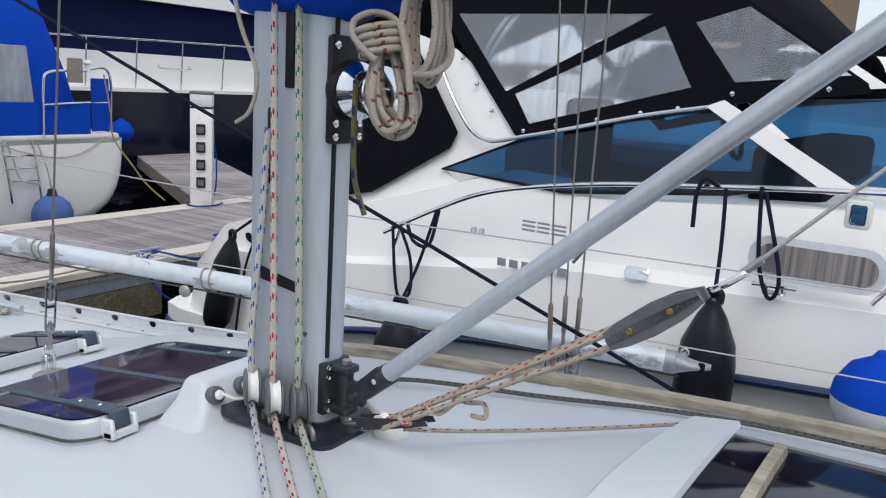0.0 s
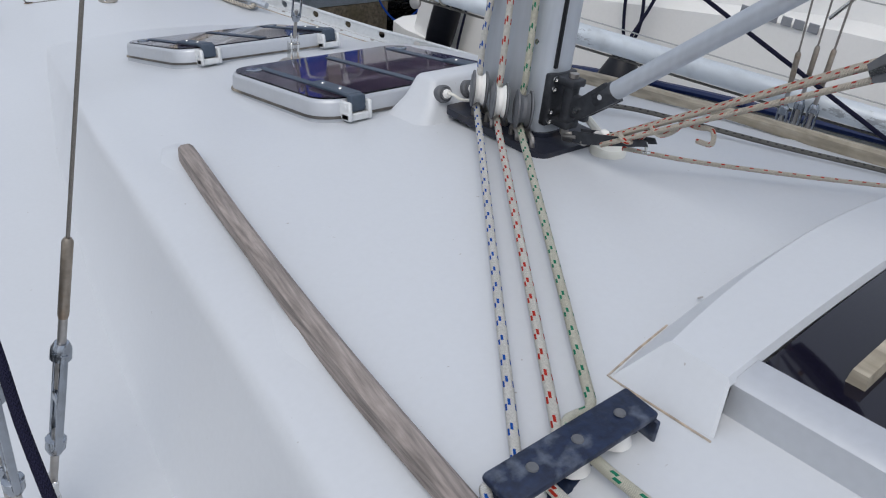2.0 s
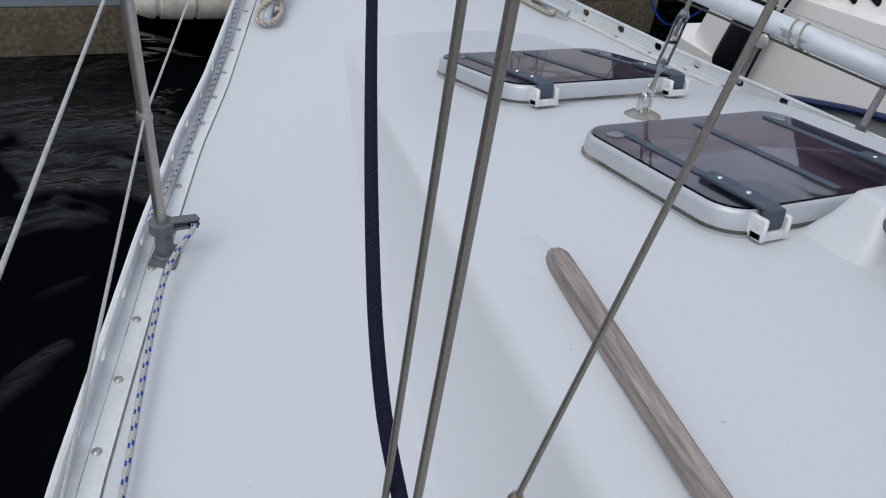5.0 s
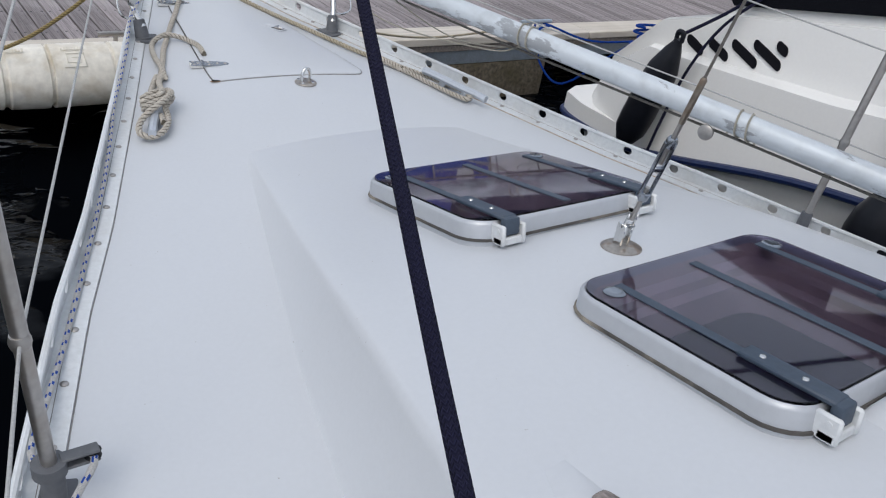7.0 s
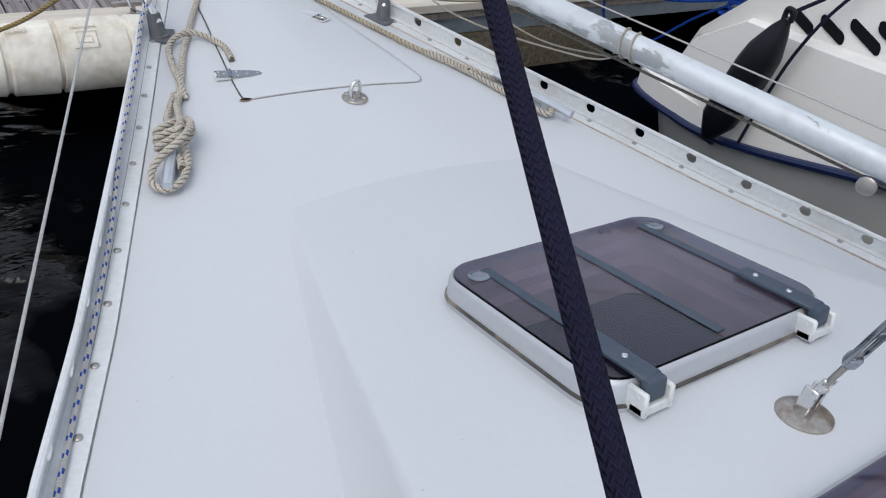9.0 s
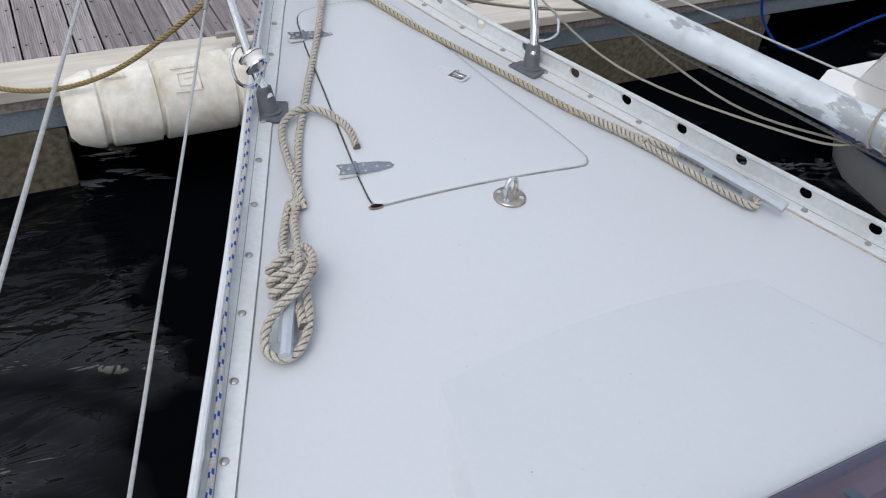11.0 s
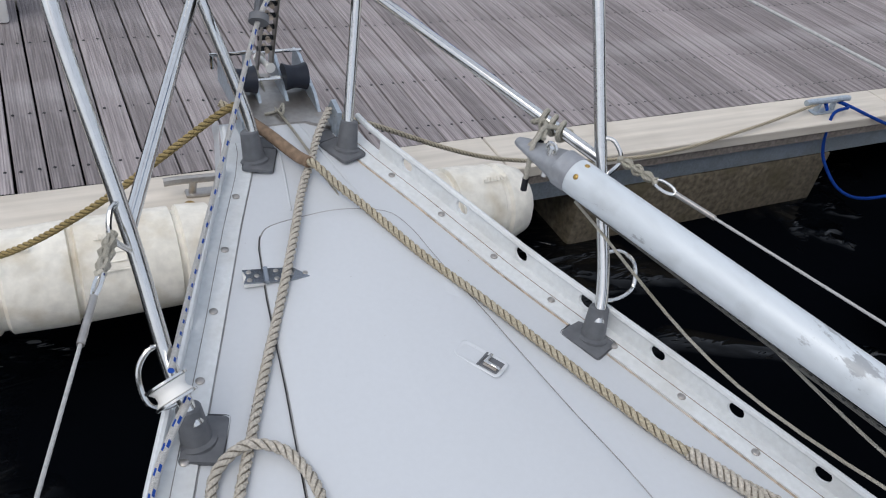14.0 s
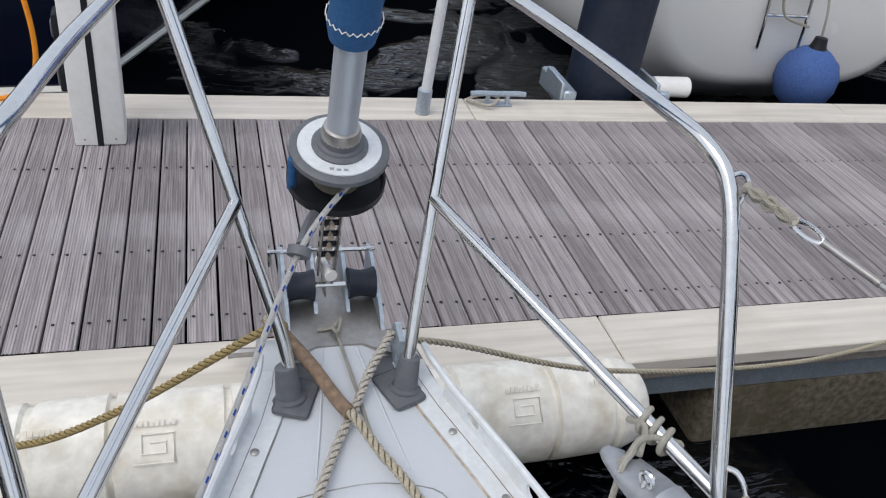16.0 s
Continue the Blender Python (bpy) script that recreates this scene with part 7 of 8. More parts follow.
line("conduit", [(0.11, 1.36, 0.42), (0.10, 1.41, 0.45), (0.085, 1.47, 0.50), (0.08, 1.49, 0.55)], 0.009, CREAM, "cream conduit between the deck plug and the mast", "cable")
part("grey_tape", prism([(MX - 0.0582, 1.672, 0.752), (MX - 0.0582, 1.664, 0.722), (MX - 0.0582, 1.556, 0.708), (MX - 0.0582, 1.558, 0.732)], (0.003, 0, 0)), BLACKP, mast, "black tape strip")
part("exit_slot", box((MX - 0.0585, 1.624, 0.93), (MX - 0.045, 1.648, 1.095), 0.008, 2), BLACKP, mast, "halyard exit slot")
part("exit_slot", box((MX - 0.062, 1.571, 1.135), (MX - 0.045, 1.595, 1.29), 0.004, 2), BLACKP, mast, "black exit plate")
part("eye", lathe([(0.01, 0), (0.008, 0.004), (0, 0.006)], (MX - 0.048, MY - 0.065, 0.62), (-1, 1, 0.62), 10), STEEL, mast)

# halyard winch on the mast with a coiled rope
wn_ = thing("halyard_winch", "chrome halyard winch on a black bracket on the mast", "winch", (MX + 0.01, MY - 0.13, 1.05))
part("bracket", merge(box((MX - 0.058, MY - 0.122, 1.03), (MX + 0.05, MY - 0.104, 1.245), 0.008, 2), lathe([(0.058, 0), (0.062, 0.012), (0.056, 0.03)], (MX, MY - 0.118, 1.138), (MX - 0.25, MY - 1, 1.138), 28)), BLACKP, wn_, "black winch bracket")
for a in (-0.045, 0.03):
    for b in (1.045, 1.072, 1.225):
        part("bolt", lathe([(0.008, 0), (0.008, 0.003), (0.004, 0.0035), (0, 0.001)], (MX + a, MY - 0.122, b), (MX + a, MY - 1, b), 10), STEEL, wn_)
wa = Vector((MX, MY - 0.135, 1.138))
wd = Vector((-0.25, -0.97, 0.0)).normalized()
part("drum", lathe([(0.056, 0), (0.058, 0.01), (0.052, 0.02), (0.044, 0.032), (0.041, 0.05), (0.043, 0.066), (0.052, 0.078), (0.052, 0.088), (0.045, 0.094), (0.022, 0.096), (0.014, 0.096), (0.012, 0.08), (0, 0.08)], wa, wa + wd, 40), CHROME, wn_, "chrome drum")
coil = thing("coiled_halyard", "coil of old cream braided rope hung on the winch", "rope coil", (-0.01, 1.35, 1.04))
rnd = random.Random(7)
CO, CR, CF = Vector((0.002, 1.322, 1.147)), Vector((0.53, -0.848, 0)), Vector((0.848, 0.53, 0))


def coil_point(u, v, f):
    return CO + CR * u + CF * f + Vector((0, 0, v))


# hanging turns: narrow under the hitch, wide at the bottom
for k in range(9):
    q_ = k - 4
    w, top, low = 0.060 - 0.0062 * abs(q_) + rnd.uniform(-0.003, 0.003), 0.085 - 0.006 * (k % 3), -0.092 + 0.0065 * (k % 5) + 0.004 * abs(q_)
    c0, dep = 0.004 + 0.003 * q_, -0.038 + 0.0115 * ((k * 4) % 9)
    pts = []
    for i in range(14):
        a = 6.28318 * i / 14
        g = 0.5 - 0.5 * math.cos(a)
        pts.append(coil_point(-0.022 + (c0 + 0.022) * g + w * math.sin(a) * (0.42 + 0.58 * g), (top + low) / 2 + (top - low) / 2 * math.cos(a), dep * (0.4 + 0.6 * g) + 0.012 * math.sin(a) + rnd.uniform(-0.002, 0.002)))
    part("turn", tube(pts, 0.0066, 10, 5, closed=True), R_COIL, coil, "turn of the rope coil")
# hitch that gathers the turns, the bight over the winch and the long end
for k in range(4):
    c_ = coil_point(-0.026 - 0.004 * k, 0.066 + 0.0135 * k, 0)
    pts = [c_ + CR * 0.040 * math.cos(i * 0.6283) + CF * 0.042 * math.sin(i * 0.6283) + Vector((0, 0, 0.010 * math.cos(i * 0.6283 + 0.5))) for i in range(10)]
    part("hitch", tube(pts, 0.0066, 10, 5, closed=True), R_COIL, coil, "hitches round the coil")
part("bight", tube([coil_point(*p_) for p_ in ((-0.035, 0.05, -0.045), (-0.075, 0.085, -0.03), (-0.082, 0.12, 0.0), (-0.045, 0.138, 0.01), (0.0, 0.12, -0.02), (0.022, 0.06, -0.05), (0.03, 0.0, -0.052))], 0.0066, 10, 6), R_COIL, coil, "bight crossing the coil's head")
for k in range(4):
    pts = [coil_point(0.038 + 0.008 * k + 0.030 * math.sin(i * 0.5236), 0.115 + 0.004 * k + (0.085 + 0.01 * k) * math.cos(i * 0.5236), -0.02 + 0.016 * k) for i in range(12)]
    part("upper_loop", tube(pts, 0.0066, 10, 5, closed=True), R_COIL, coil, "upper loop of the coil")
part("head_turn", tube([coil_point(*p_) for p_ in ((0.03, 0.03, -0.02), (0.075, 0.035, -0.02), (0.10, 0.07, 0.0), (0.085, 0.14, 0.01), (0.08, 0.22, 0.0), (0.03, 0.26, 0.0))], 0.0066, 10, 6), R_COIL, coil)
line("rope_tail", [(-0.02, 1.40, 1.16), (-0.03, 1.392, 1.05), (-0.03, 1.385, 0.97), (-0.025, 1.362, 0.905)], 0.0055, rope_material("olive braid with dark flecks", (0.20, 0.18, 0.10), (0.03, 0.05, 0.12), 0.06, 1.0, 0.3), "olive braided rope tail hanging by the winch")
line("rope_tail", [(-0.06, 1.69, 1.32), (-0.055, 1.672, 1.25), (-0.055, 1.63, 1.17), (-0.055, 1.63, 1.12), (-0.055, 1.65, 1.08), (-0.05, 1.69, 1.058)], 0.0045, R_WHITE, "frayed white rope tail hanging by the mast")
# boom and sail cover above
cover = thing("sail_cover", "blue canvas sail cover round mast and boom", "sail cover", (0.05, 1.4, 1.28))
rows = []
for y, r, zb in ((1.80, 0.06, 1.30), (1.76, 0.12, 1.285), (1.66, 0.15, 1.275), (1.5, 0.155, 1.27), (1.38, 0.14, 1.29), (1.28, 0.12, 1.33), (0.9, 0.12, 1.5), (0.2, 0.12, 1.55), (-1.5, 0.12, 1.6)):
    row = []
    for k in range(16):
        a = 6.28318 * k / 16
        row.append((MX + r * math.cos(a), y, zb + 0.15 + 0.15 * math.sin(a)))
    rows.append(row)
part("canvas", loft(rows, closed=True, cap=True), BLUE, cover)
for y in (1.70, 1.62, 1.54):
    part("snap", lathe([(0.008, 0), (0.006, 0.004), (0, 0.005)], (MX - 0.13, y, 1.33), (-1, y, 1.2), 10), CHROME, cover)
boom = thing("boom", "grey aluminium boom under the sail cover", "boom", (0.03, 0.3, 1.4))
part("spar", rod((MX, 1.45, 1.42), (0.0, -1.6, 1.52), 0.055, 18), ALU, boom)

# pad on the cabin side with two screws
pad = thing("side_pad", "small pale metal pad screwed to the cabin side", "deck fitting", (-0.93, 1.06, 0.16))
o = [(-0.965 - 0.35 * b, 1.05 + a, 0.18 + b) for a, b in rounded(0.065, 0.14, 0.032)]
part("plate", prism(o, (0.03, 0, 0.01)), ALU_W, pad)
for a in (-0.012, 0.012):
    part("screw", lathe([(0.006, 0), (0.004, 0.003), (0, 0.003)], (-0.983, 1.05 + a, 0.225), (-2, 1.05 + a, 0.6), 8), STEEL_D, pad)

NAVYHULL_P = material("dark painted steel pile", (0.012, 0.018, 0.035), 0.5, 0, 0.25, 30, 0.3, 0.4, (0.03, 0.035, 0.05), 5)
# ---- pontoon things ----
def dock_fender(x0, x1, flip):
    ob = thing("pontoon_fender", "dirty white ribbed pontoon fender strapped along the edge", "fender", ((x0 + x1) / 2, 5.735, DZ - 0.23), "pontoon fenders")
    L = x1 - x0
    prof = []
    r = 0.158
    grooves = [0.29, 0.62] if flip else [0.38, 0.71]
    xs = [0.0, 0.02, 0.06, 0.12, 0.2]
    prof = [(0, 0), (0.09, 0.004), (0.125, 0.03), (0.147, 0.09), (0.15, 0.12), (0.138, 0.13), (0.138, 0.145), (0.152, 0.155)]
    for g in grooves:
        h = g * L
        prof += [(r, h - 0.05), (r, h - 0.012), (r - 0.016, h - 0.006), (r - 0.016, h + 0.006), (r, h + 0.012), (r, h + 0.05)]
    prof += [(0.152, L - 0.155), (0.138, L - 0.145), (0.138, L - 0.13), (0.15, L - 0.12), (0.147, L - 0.09), (0.125, L - 0.03), (0.09, L - 0.004), (0, L)]
    part("body", lathe(prof, (x0, 5.735, DZ - 0.07), (x1, 5.735, DZ - 0.07), 32), FENDER_W, ob)
    # moulded maker's panel and marks as plain relief
    for k, (cx, w) in enumerate(((0.5, 0.10), (0.2, 0.14))):
        x = x0 + (L * cx if not flip else L * (1 - cx))
        y, zz = 5.735 - 0.158 * math.sin(0.7), DZ - 0.07 + 0.158 * math.cos(0.7)
        m = Matrix.Translation((x, y, zz)) @ Matrix.Rotation(0.7, 4, "X")
        if k == 0:
            sq = [(-0.05, -0.045), (0.05, -0.045), (0.05, 0.03), (-0.03, 0.03), (-0.03, -0.02), (0.03, -0.02), (0.03, 0.008), (-0.01, 0.008)]
            part("moulded_mark", tube([m @ Vector((a, b, 0.001)) for a, b in sq], 0.003, 5, smooth=False), FENDER_W, ob)
        for j in range(8):
            part("moulded_mark", moved(box((-0.05 + 0.0135 * j, 0.05, -0.002), (-0.041 + 0.0135 * j, 0.066 if j % 3 else 0.06, 0.0025)), m), FENDER_W, ob)
    return ob


dock_fender(-0.86, 0.04, False)
dock_fender(0.16, 1.06, True)
part("fender_bolt", lathe([(0.018, 0), (0.018, 0.006), (0.01, 0.012), (0, 0.012)], (-0.147, 5.885, DZ + 0.004), (-0.147, 5.885, 1), 12), BRASS, pontoon)
cleat((-0.215, 5.945, DZ + 0.004), (0.07, 5.935, DZ + 0.004), (0, 0, 1), STEEL_D, "galvanised mooring cleat on the pontoon edge")
cleat((2.75, 5.93, DZ + 0.004), (3.05, 5.93, DZ + 0.004), (0, 0, 1), GALV, "galvanised mooring cleat on the pontoon edge with ropes")
cleat((1.06, 7.78, DZ + 0.004), (1.36, 7.78, DZ + 0.004), (0, 0, 1), GALV, "galvanised mooring cleat on the pontoon's far edge")
cleat((-1.4, 5.95, DZ + 0.004), (-1.1, 5.95, DZ + 0.004), (0, 0, 1), GALV, "galvanised mooring cleat on the pontoon edge")
solid("mooring_rope", laid([(1.05, 7.80, DZ + 0.02), (1.15, 7.72, DZ + 0.03), (1.22, 7.80, DZ + 0.04), (1.12, 7.84, DZ + 0.03), (1.0, 7.95, DZ - 0.1)], 0.009), R_CREAM, "short rope turned round a pontoon cleat", "rope")
line("mooring_rope", [(2.9, 5.93, DZ + 0.05), (2.85, 5.88, DZ + 0.05), (2.95, 5.97, DZ + 0.045), (3.0, 5.88, DZ + 0.05), (2.88, 5.86, DZ + 0.02), (2.9, 5.80, DZ - 0.2), (2.98, 5.6, DZ - 0.3), (3.0, 5.2, -0.35), (2.8, 4.85, -0.12), (2.62, 4.62, 0.02)], 0.008, BLUEROPE, "blue polypropylene mooring rope from cleat to cruiser")
line("mooring_rope", [(3.0, 5.93, DZ + 0.05), (3.3, 5.7, DZ - 0.02), (3.5, 5.3, -0.3), (3.1, 4.95, -0.1), (2.66, 4.64, 0.02)], 0.008, BLUEROPE, "slack blue polypropylene mooring rope")
rr = random.Random(3)
pts = [(2.72 + 0.14 * math.cos(i * 0.9) + rr.uniform(-0.02, 0.02), 4.70 + 0.07 * math.sin(i * 0.9) + rr.uniform(-0.02, 0.02), -0.12 + 0.005 * i) for i in range(26)]
line("coiled_rope", pts, 0.008, BLUEROPE, "tangle of blue rope on the cruiser's platform", "rope coil")


def pedestal(x, y, w, h, label, turn=0.0, sockets=True):
    ob = thing("power_pedestal", label, "power pedestal", (x, y, DZ), "power pedestals")
    m = Matrix.Translation((x, y, DZ)) @ Matrix.Rotation(turn, 4, "Z")
    part("column", moved(box((-w / 2, -w / 2, 0), (w / 2, w / 2, h * 0.86), 0.012, 2), m), WHITEP, ob, "white column")
    part("collar", moved(box((-w / 2 - 0.004, -w / 2 - 0.004, h * 0.855), (w / 2 + 0.004, w / 2 + 0.004, h * 0.87), 0.004, 1), m), BLACKP, ob)
    part("head", moved(box((-w / 2, -w / 2, h * 0.87), (w / 2, w / 2, h * 0.98), 0.01, 2), m), ALU_W, ob, "grey lamp head")
    part("cap", moved(box((-w / 2 - 0.008, -w / 2 - 0.008, h * 0.975), (w / 2 + 0.008, w / 2 + 0.008, h), 0.012, 2), m), GREYP, ob)
    part("stripe", moved(box((-0.012, -w / 2 - 0.003, 0.0), (0.012, -w / 2 + 0.002, h * 0.86), 0.001, 1), m), BLACKP, ob, "black trim strip")
    for s in (-1, 1):
        part("screw", moved(lathe([(0.005, 0), (0, 0.003)], (s * w * 0.3, -w / 2, 0.03), (s * w * 0.3, -1, 0.03), 8), m), STEEL_D, ob)
    if sockets:
        for k in range(4):
            so = part("socket", moved(box((-w / 2 - 0.028, -0.05, 0.22 + 0.2 * k), (-w / 2 + 0.004, 0.05, 0.34 + 0.2 * k), 0.008, 2), m), BLACKP, ob, "black power socket")
            part("socket_flap", moved(box((-w / 2 - 0.036, -0.035, 0.24 + 0.2 * k), (-w / 2 - 0.026, 0.035, 0.31 + 0.2 * k), 0.006, 1), m), GREYP, so)
        for k in range(2):
            part("tap", moved(rod((w / 2, 0.02, h * 0.66 + 0.1 * k), (w / 2 + 0.05, 0.02, h * 0.66 + 0.1 * k), 0.016, 10), m), WHITEP, ob, "white water tap")
    return ob


pedestal(-0.682, 7.45, 0.20, 1.28, "white power pedestal with a black trim strip on the pontoon", 0.05)
pedestal(5.05, 7.72, 0.24, 1.30, "white power pedestal with black sockets and grey cap", 0.75)
line("hose", [(5.2, 7.72, 0.4), (5.26, 7.72, 0.1), (5.25, 7.74, -0.3), (5.15, 7.85, -0.38), (4.9, 7.8, -0.40), (4.85, 7.6, -0.40), (5.05, 7.52, -0.40), (5.25, 7.6, -0.40)], 0.009, BLUEROPE, "blue water hose looped round the pedestal", "hose")
line("power_cable", [(-1.02, 7.9, 0.2), (-0.97, 7.86, -0.1), (-0.98, 7.84, -0.3), (-1.06, 7.8, -0.40), (-1.3, 7.7, -0.41)], 0.012, ORANGE, "orange shore power cable hanging at the pontoon edge", "cable")
po = thing("steel_pole", "slim galvanised pole in a socket on the pontoon edge", "pole", (0.785, 7.68, DZ))
part("tube", rod((0.785, 7.68, DZ), (0.90, 7.70, 1.6), 0.026, 16), ALU_W, po)
part("socket", lathe([(0.036, 0), (0.036, 0.13), (0.028, 0.135)], (0.785, 7.68, DZ), (0.793, 7.682, 0), 16), GALV, po)
pile = thing("mooring_pile", "dark steel mooring pile beyond the pontoon in a guide frame", "pile", (1.95, 8.12, -1.3))
part("shaft", lathe([(0.20, 0), (0.20, 3.6)], (1.95, 8.12, -1.3), (2.0, 8.12, 3), 28), NAVYHULL_P, pile)
for x in (1.66, 2.24):
    part("guide_bracket", merge(box((x - 0.04, 7.86, DZ - 0.06), (x + 0.04, 8.22, DZ + 0.05), 0.01, 1), box((x - 0.06, 7.86, DZ - 0.02), (x - 0.04, 8.1, DZ + 0.10), 0.005, 1)), GALV, pile, "galvanised guide bracket")
part("guide_roller", rod((2.2, 7.95, DZ + 0.05), (2.42, 7.95, DZ + 0.05), 0.06, 14), WHITEP, pile)

# ---- yacht with blue canvas, stern to the pontoon ----
by = thing("stern_to_yacht", "cream yacht with blue canvas cockpit tent moored stern-to", "sailing yacht", (3.4, 9.5, -0.95))
SX = 3.55
rows = []
for y, w, zt, zb, tk in ((8.60, 0.98, 0.24, -0.56, 0.1), (8.61, 1.06, 0.27, -0.61, 0.2), (8.66, 1.12, 0.29, -0.66, 0.25), (9.1, 1.2, 0.30, -0.95, 0.3), (10, 1.24, 0.32, -1.1, 0.3), (13, 1.3, 0.4, -1.2, 0.3), (16, 0.8, 0.55, -1.2, 0.3), (17.5, 0.1, 0.65, -1.2, 0.3)):
    n_ = 24
    row = []
    for k in range(n_ + 1):
        a = math.pi * k / n_
        c, s_ = math.cos(a), math.sin(a)
        row.append((SX - w * math.copysign(abs(c) ** 0.55, c), y, zt + (zb - zt) * abs(s_) ** 0.7))
    rows.append(row)
part("hull", loft(rows, cap=True), GEL2, by, "cream hull with a rounded stern")
part("coaming", box((SX - 1.08, 8.64, 0.28), (SX + 1.08, 11.5, 0.34), 0.02, 2), CREAM, by)
tent = thing("cockpit_tent", "bright blue canvas cockpit tent with clear panels", "canopy", (3.4, 9.2, 0.3))
rows = []
for y, w, h in ((8.80, 0.75, 0.30), (8.84, 0.74, 0.9), (8.93, 0.72, 1.3), (9.1, 0.7, 1.62), (11.5, 0.75, 1.6)):
    rows.append([(SX + 0.18 - 0.98, y, 0.32), (SX - 0.75, y, 0.32 + h * 0.5), (SX - 0.6, y, 0.32 + h), (SX + 0.0, y, 0.36 + h), (SX + 0.35, y, 0.32 + h), (SX + 0.62, y, 0.32 + h * 0.5), (SX + 0.78, y, 0.32)])
part("canvas", loft(rows), BLUE, tent)
part("vinyl_panel", prism([(SX - 0.75, 8.78, 0.66), (SX + 0.15, 8.78, 0.66), (SX + 0.1, 8.80, 1.25), (SX - 0.65, 8.80, 1.25)], (0, 0.01, 0.005)), VINYL2, tent, "clear vinyl panel")
part("dodger", prism([(SX - 1.05, 8.65, 0.30), (SX + 0.72, 8.65, 0.30), (SX + 0.72, 8.65, 0.68), (SX - 1.05, 8.65, 0.68)], (0, 0.015, 0)), BLUE, tent, "blue canvas dodger")
part("dodger", prism([(SX + 0.76, 8.68, 0.36), (SX + 1.05, 8.78, 0.36), (SX + 1.05, 8.78, 0.95), (SX + 0.76, 8.68, 0.95)], (0, 0.015, 0)), BLUE, tent, "blue canvas dodger")
pp = part("push_pit", tube([(SX + 0.15, 8.63, 0.32), (SX + 0.15, 8.60, 0.85), (SX + 0.22, 8.60, 1.0), (SX + 0.6, 8.64, 1.02), (SX + 1.05, 8.78, 1.02), (SX + 1.08, 8.80, 0.32)], 0.014, 8), STEEL, by, "stainless stern rail")
part("rail_bar", tube([(SX + 0.15, 8.61, 0.66), (SX + 0.6, 8.65, 0.68), (SX + 1.06, 8.79, 0.68)], 0.011, 8), STEEL, pp)
part("mushroom_vent", lathe([(0.03, 0), (0.03, 0.08), (0.055, 0.09), (0.05, 0.12), (0, 0.13)], (SX + 0.72, 8.68, 1.02), (SX + 0.72, 8.68, 2), 16), WHITEP, by)
part("board", box((SX + 0.42, 8.58, 0.90), (SX + 0.60, 8.60, 1.16), 0.005, 1), TEAK, by, "small brown board on the stern rail")
LX = 0.12
lad = thing("boarding_ladder", "stainless boarding ladder folded on the cream stern", "ladder", (3.3, 8.40, -0.35), "")
for x in (3.08 + LX, 3.40 + LX):
    part("stile", tube([(x, 8.58, 0.28), (x + 0.02, 8.57, 0.24), (x + 0.06, 8.555, -0.1), (x + 0.09, 8.57, -0.33), (x + 0.11, 8.6, -0.35)], 0.011, 8), STEEL, lad)
for k in range(3):
    part("rung", rod((3.10 + LX + 0.02 * k, 8.555, 0.14 - 0.13 * k), (3.43 + LX + 0.02 * k, 8.555, 0.14 - 0.13 * k), 0.011, 8), STEEL, lad)
line("stern_line", [(3.25, 8.54, 0.28), (3.3, 8.52, 0.1), (3.36, 8.5, -0.1), (3.55, 8.47, -0.16)], 0.009, R_WHITE, "white rope hanging by the boarding ladder")
line("stern_line", [(3.1, 8.55, 0.3), (3.4, 8.53, 0.18), (3.8, 8.55, 0.1), (4.1, 8.57, 0.14), (4.42, 8.6, 0.3)], 0.008, R_CREAM, "slack cream rope along the stern")
line("stern_line", [(4.38, 8.55, 1.0), (4.42, 8.5, 0.6), (4.42, 8.45, 0.3), (4.55, 8.3, 0.0), (4.65, 8.2, -0.2), (4.75, 8.0, -0.38)], 0.009, R_TAN, "tan rope from the stern to the pontoon")
bu = Vector((3.64, 8.42, -0.50))
ball = thing("ball_fender", "round fender in a faded blue fabric cover on the stern", "fender", bu - Vector((0, 0, 0.25)))
part("ball", lathe([(0, -0.2), (0.1, -0.19), (0.17, -0.13), (0.205, -0.03), (0.205, 0.05), (0.17, 0.14), (0.1, 0.2), (0.05, 0.225)], bu, bu + Vector((0, 0, 1)), 28), FENDER_BLUE, ball)
part("neck", lathe([(0.075, 0.195), (0.05, 0.24), (0.04, 0.29), (0, 0.3)], bu, bu + Vector((0, 0, 1)), 14), BLACKP, ball, "black neck")
line("fender_line", [bu + Vector((0, 0, 0.28)), bu + Vector((-0.03, 0.02, 0.5)), (3.6, 8.58, 0.25)], 0.008, R_WHITE, "white line holding the ball fender")
# blue ball fender at the far hull, striped one at the roof line
def ball_fender(c, r, mats, label):
    c = Vector(c)
    ob = thing("ball_fender", label, "fender", c - Vector((0, 0, r)))
    part("lower_half", lathe([(0, -r), (r * 0.6, -r * 0.8), (r * 0.95, -r * 0.3), (r, 0)], c, c + Vector((0, 0, 1)), 24), mats[0], ob)
    part("upper_half", lathe([(r, 0), (r * 0.95, r * 0.3), (r * 0.7, r * 0.72), (r * 0.3, r * 0.95), (r * 0.2, r * 1.1), (0, r * 1.12)], c, c + Vector((0, 0, 1)), 24), mats[1], ob)


ball_fender((2.05, 0.52, 0.10), 0.17, (WHITEP, BLUE), "white and blue ball fender at the cruiser's bow side")
solid("mooring_rope", laid([(2.05, 0.52, 0.28), (2.1, 0.5, 0.34), (2.2, 0.45, 0.6), (2.4, 0.4, 0.8)], 0.012), R_WHITE, "white rope holding the ball fender", "rope")
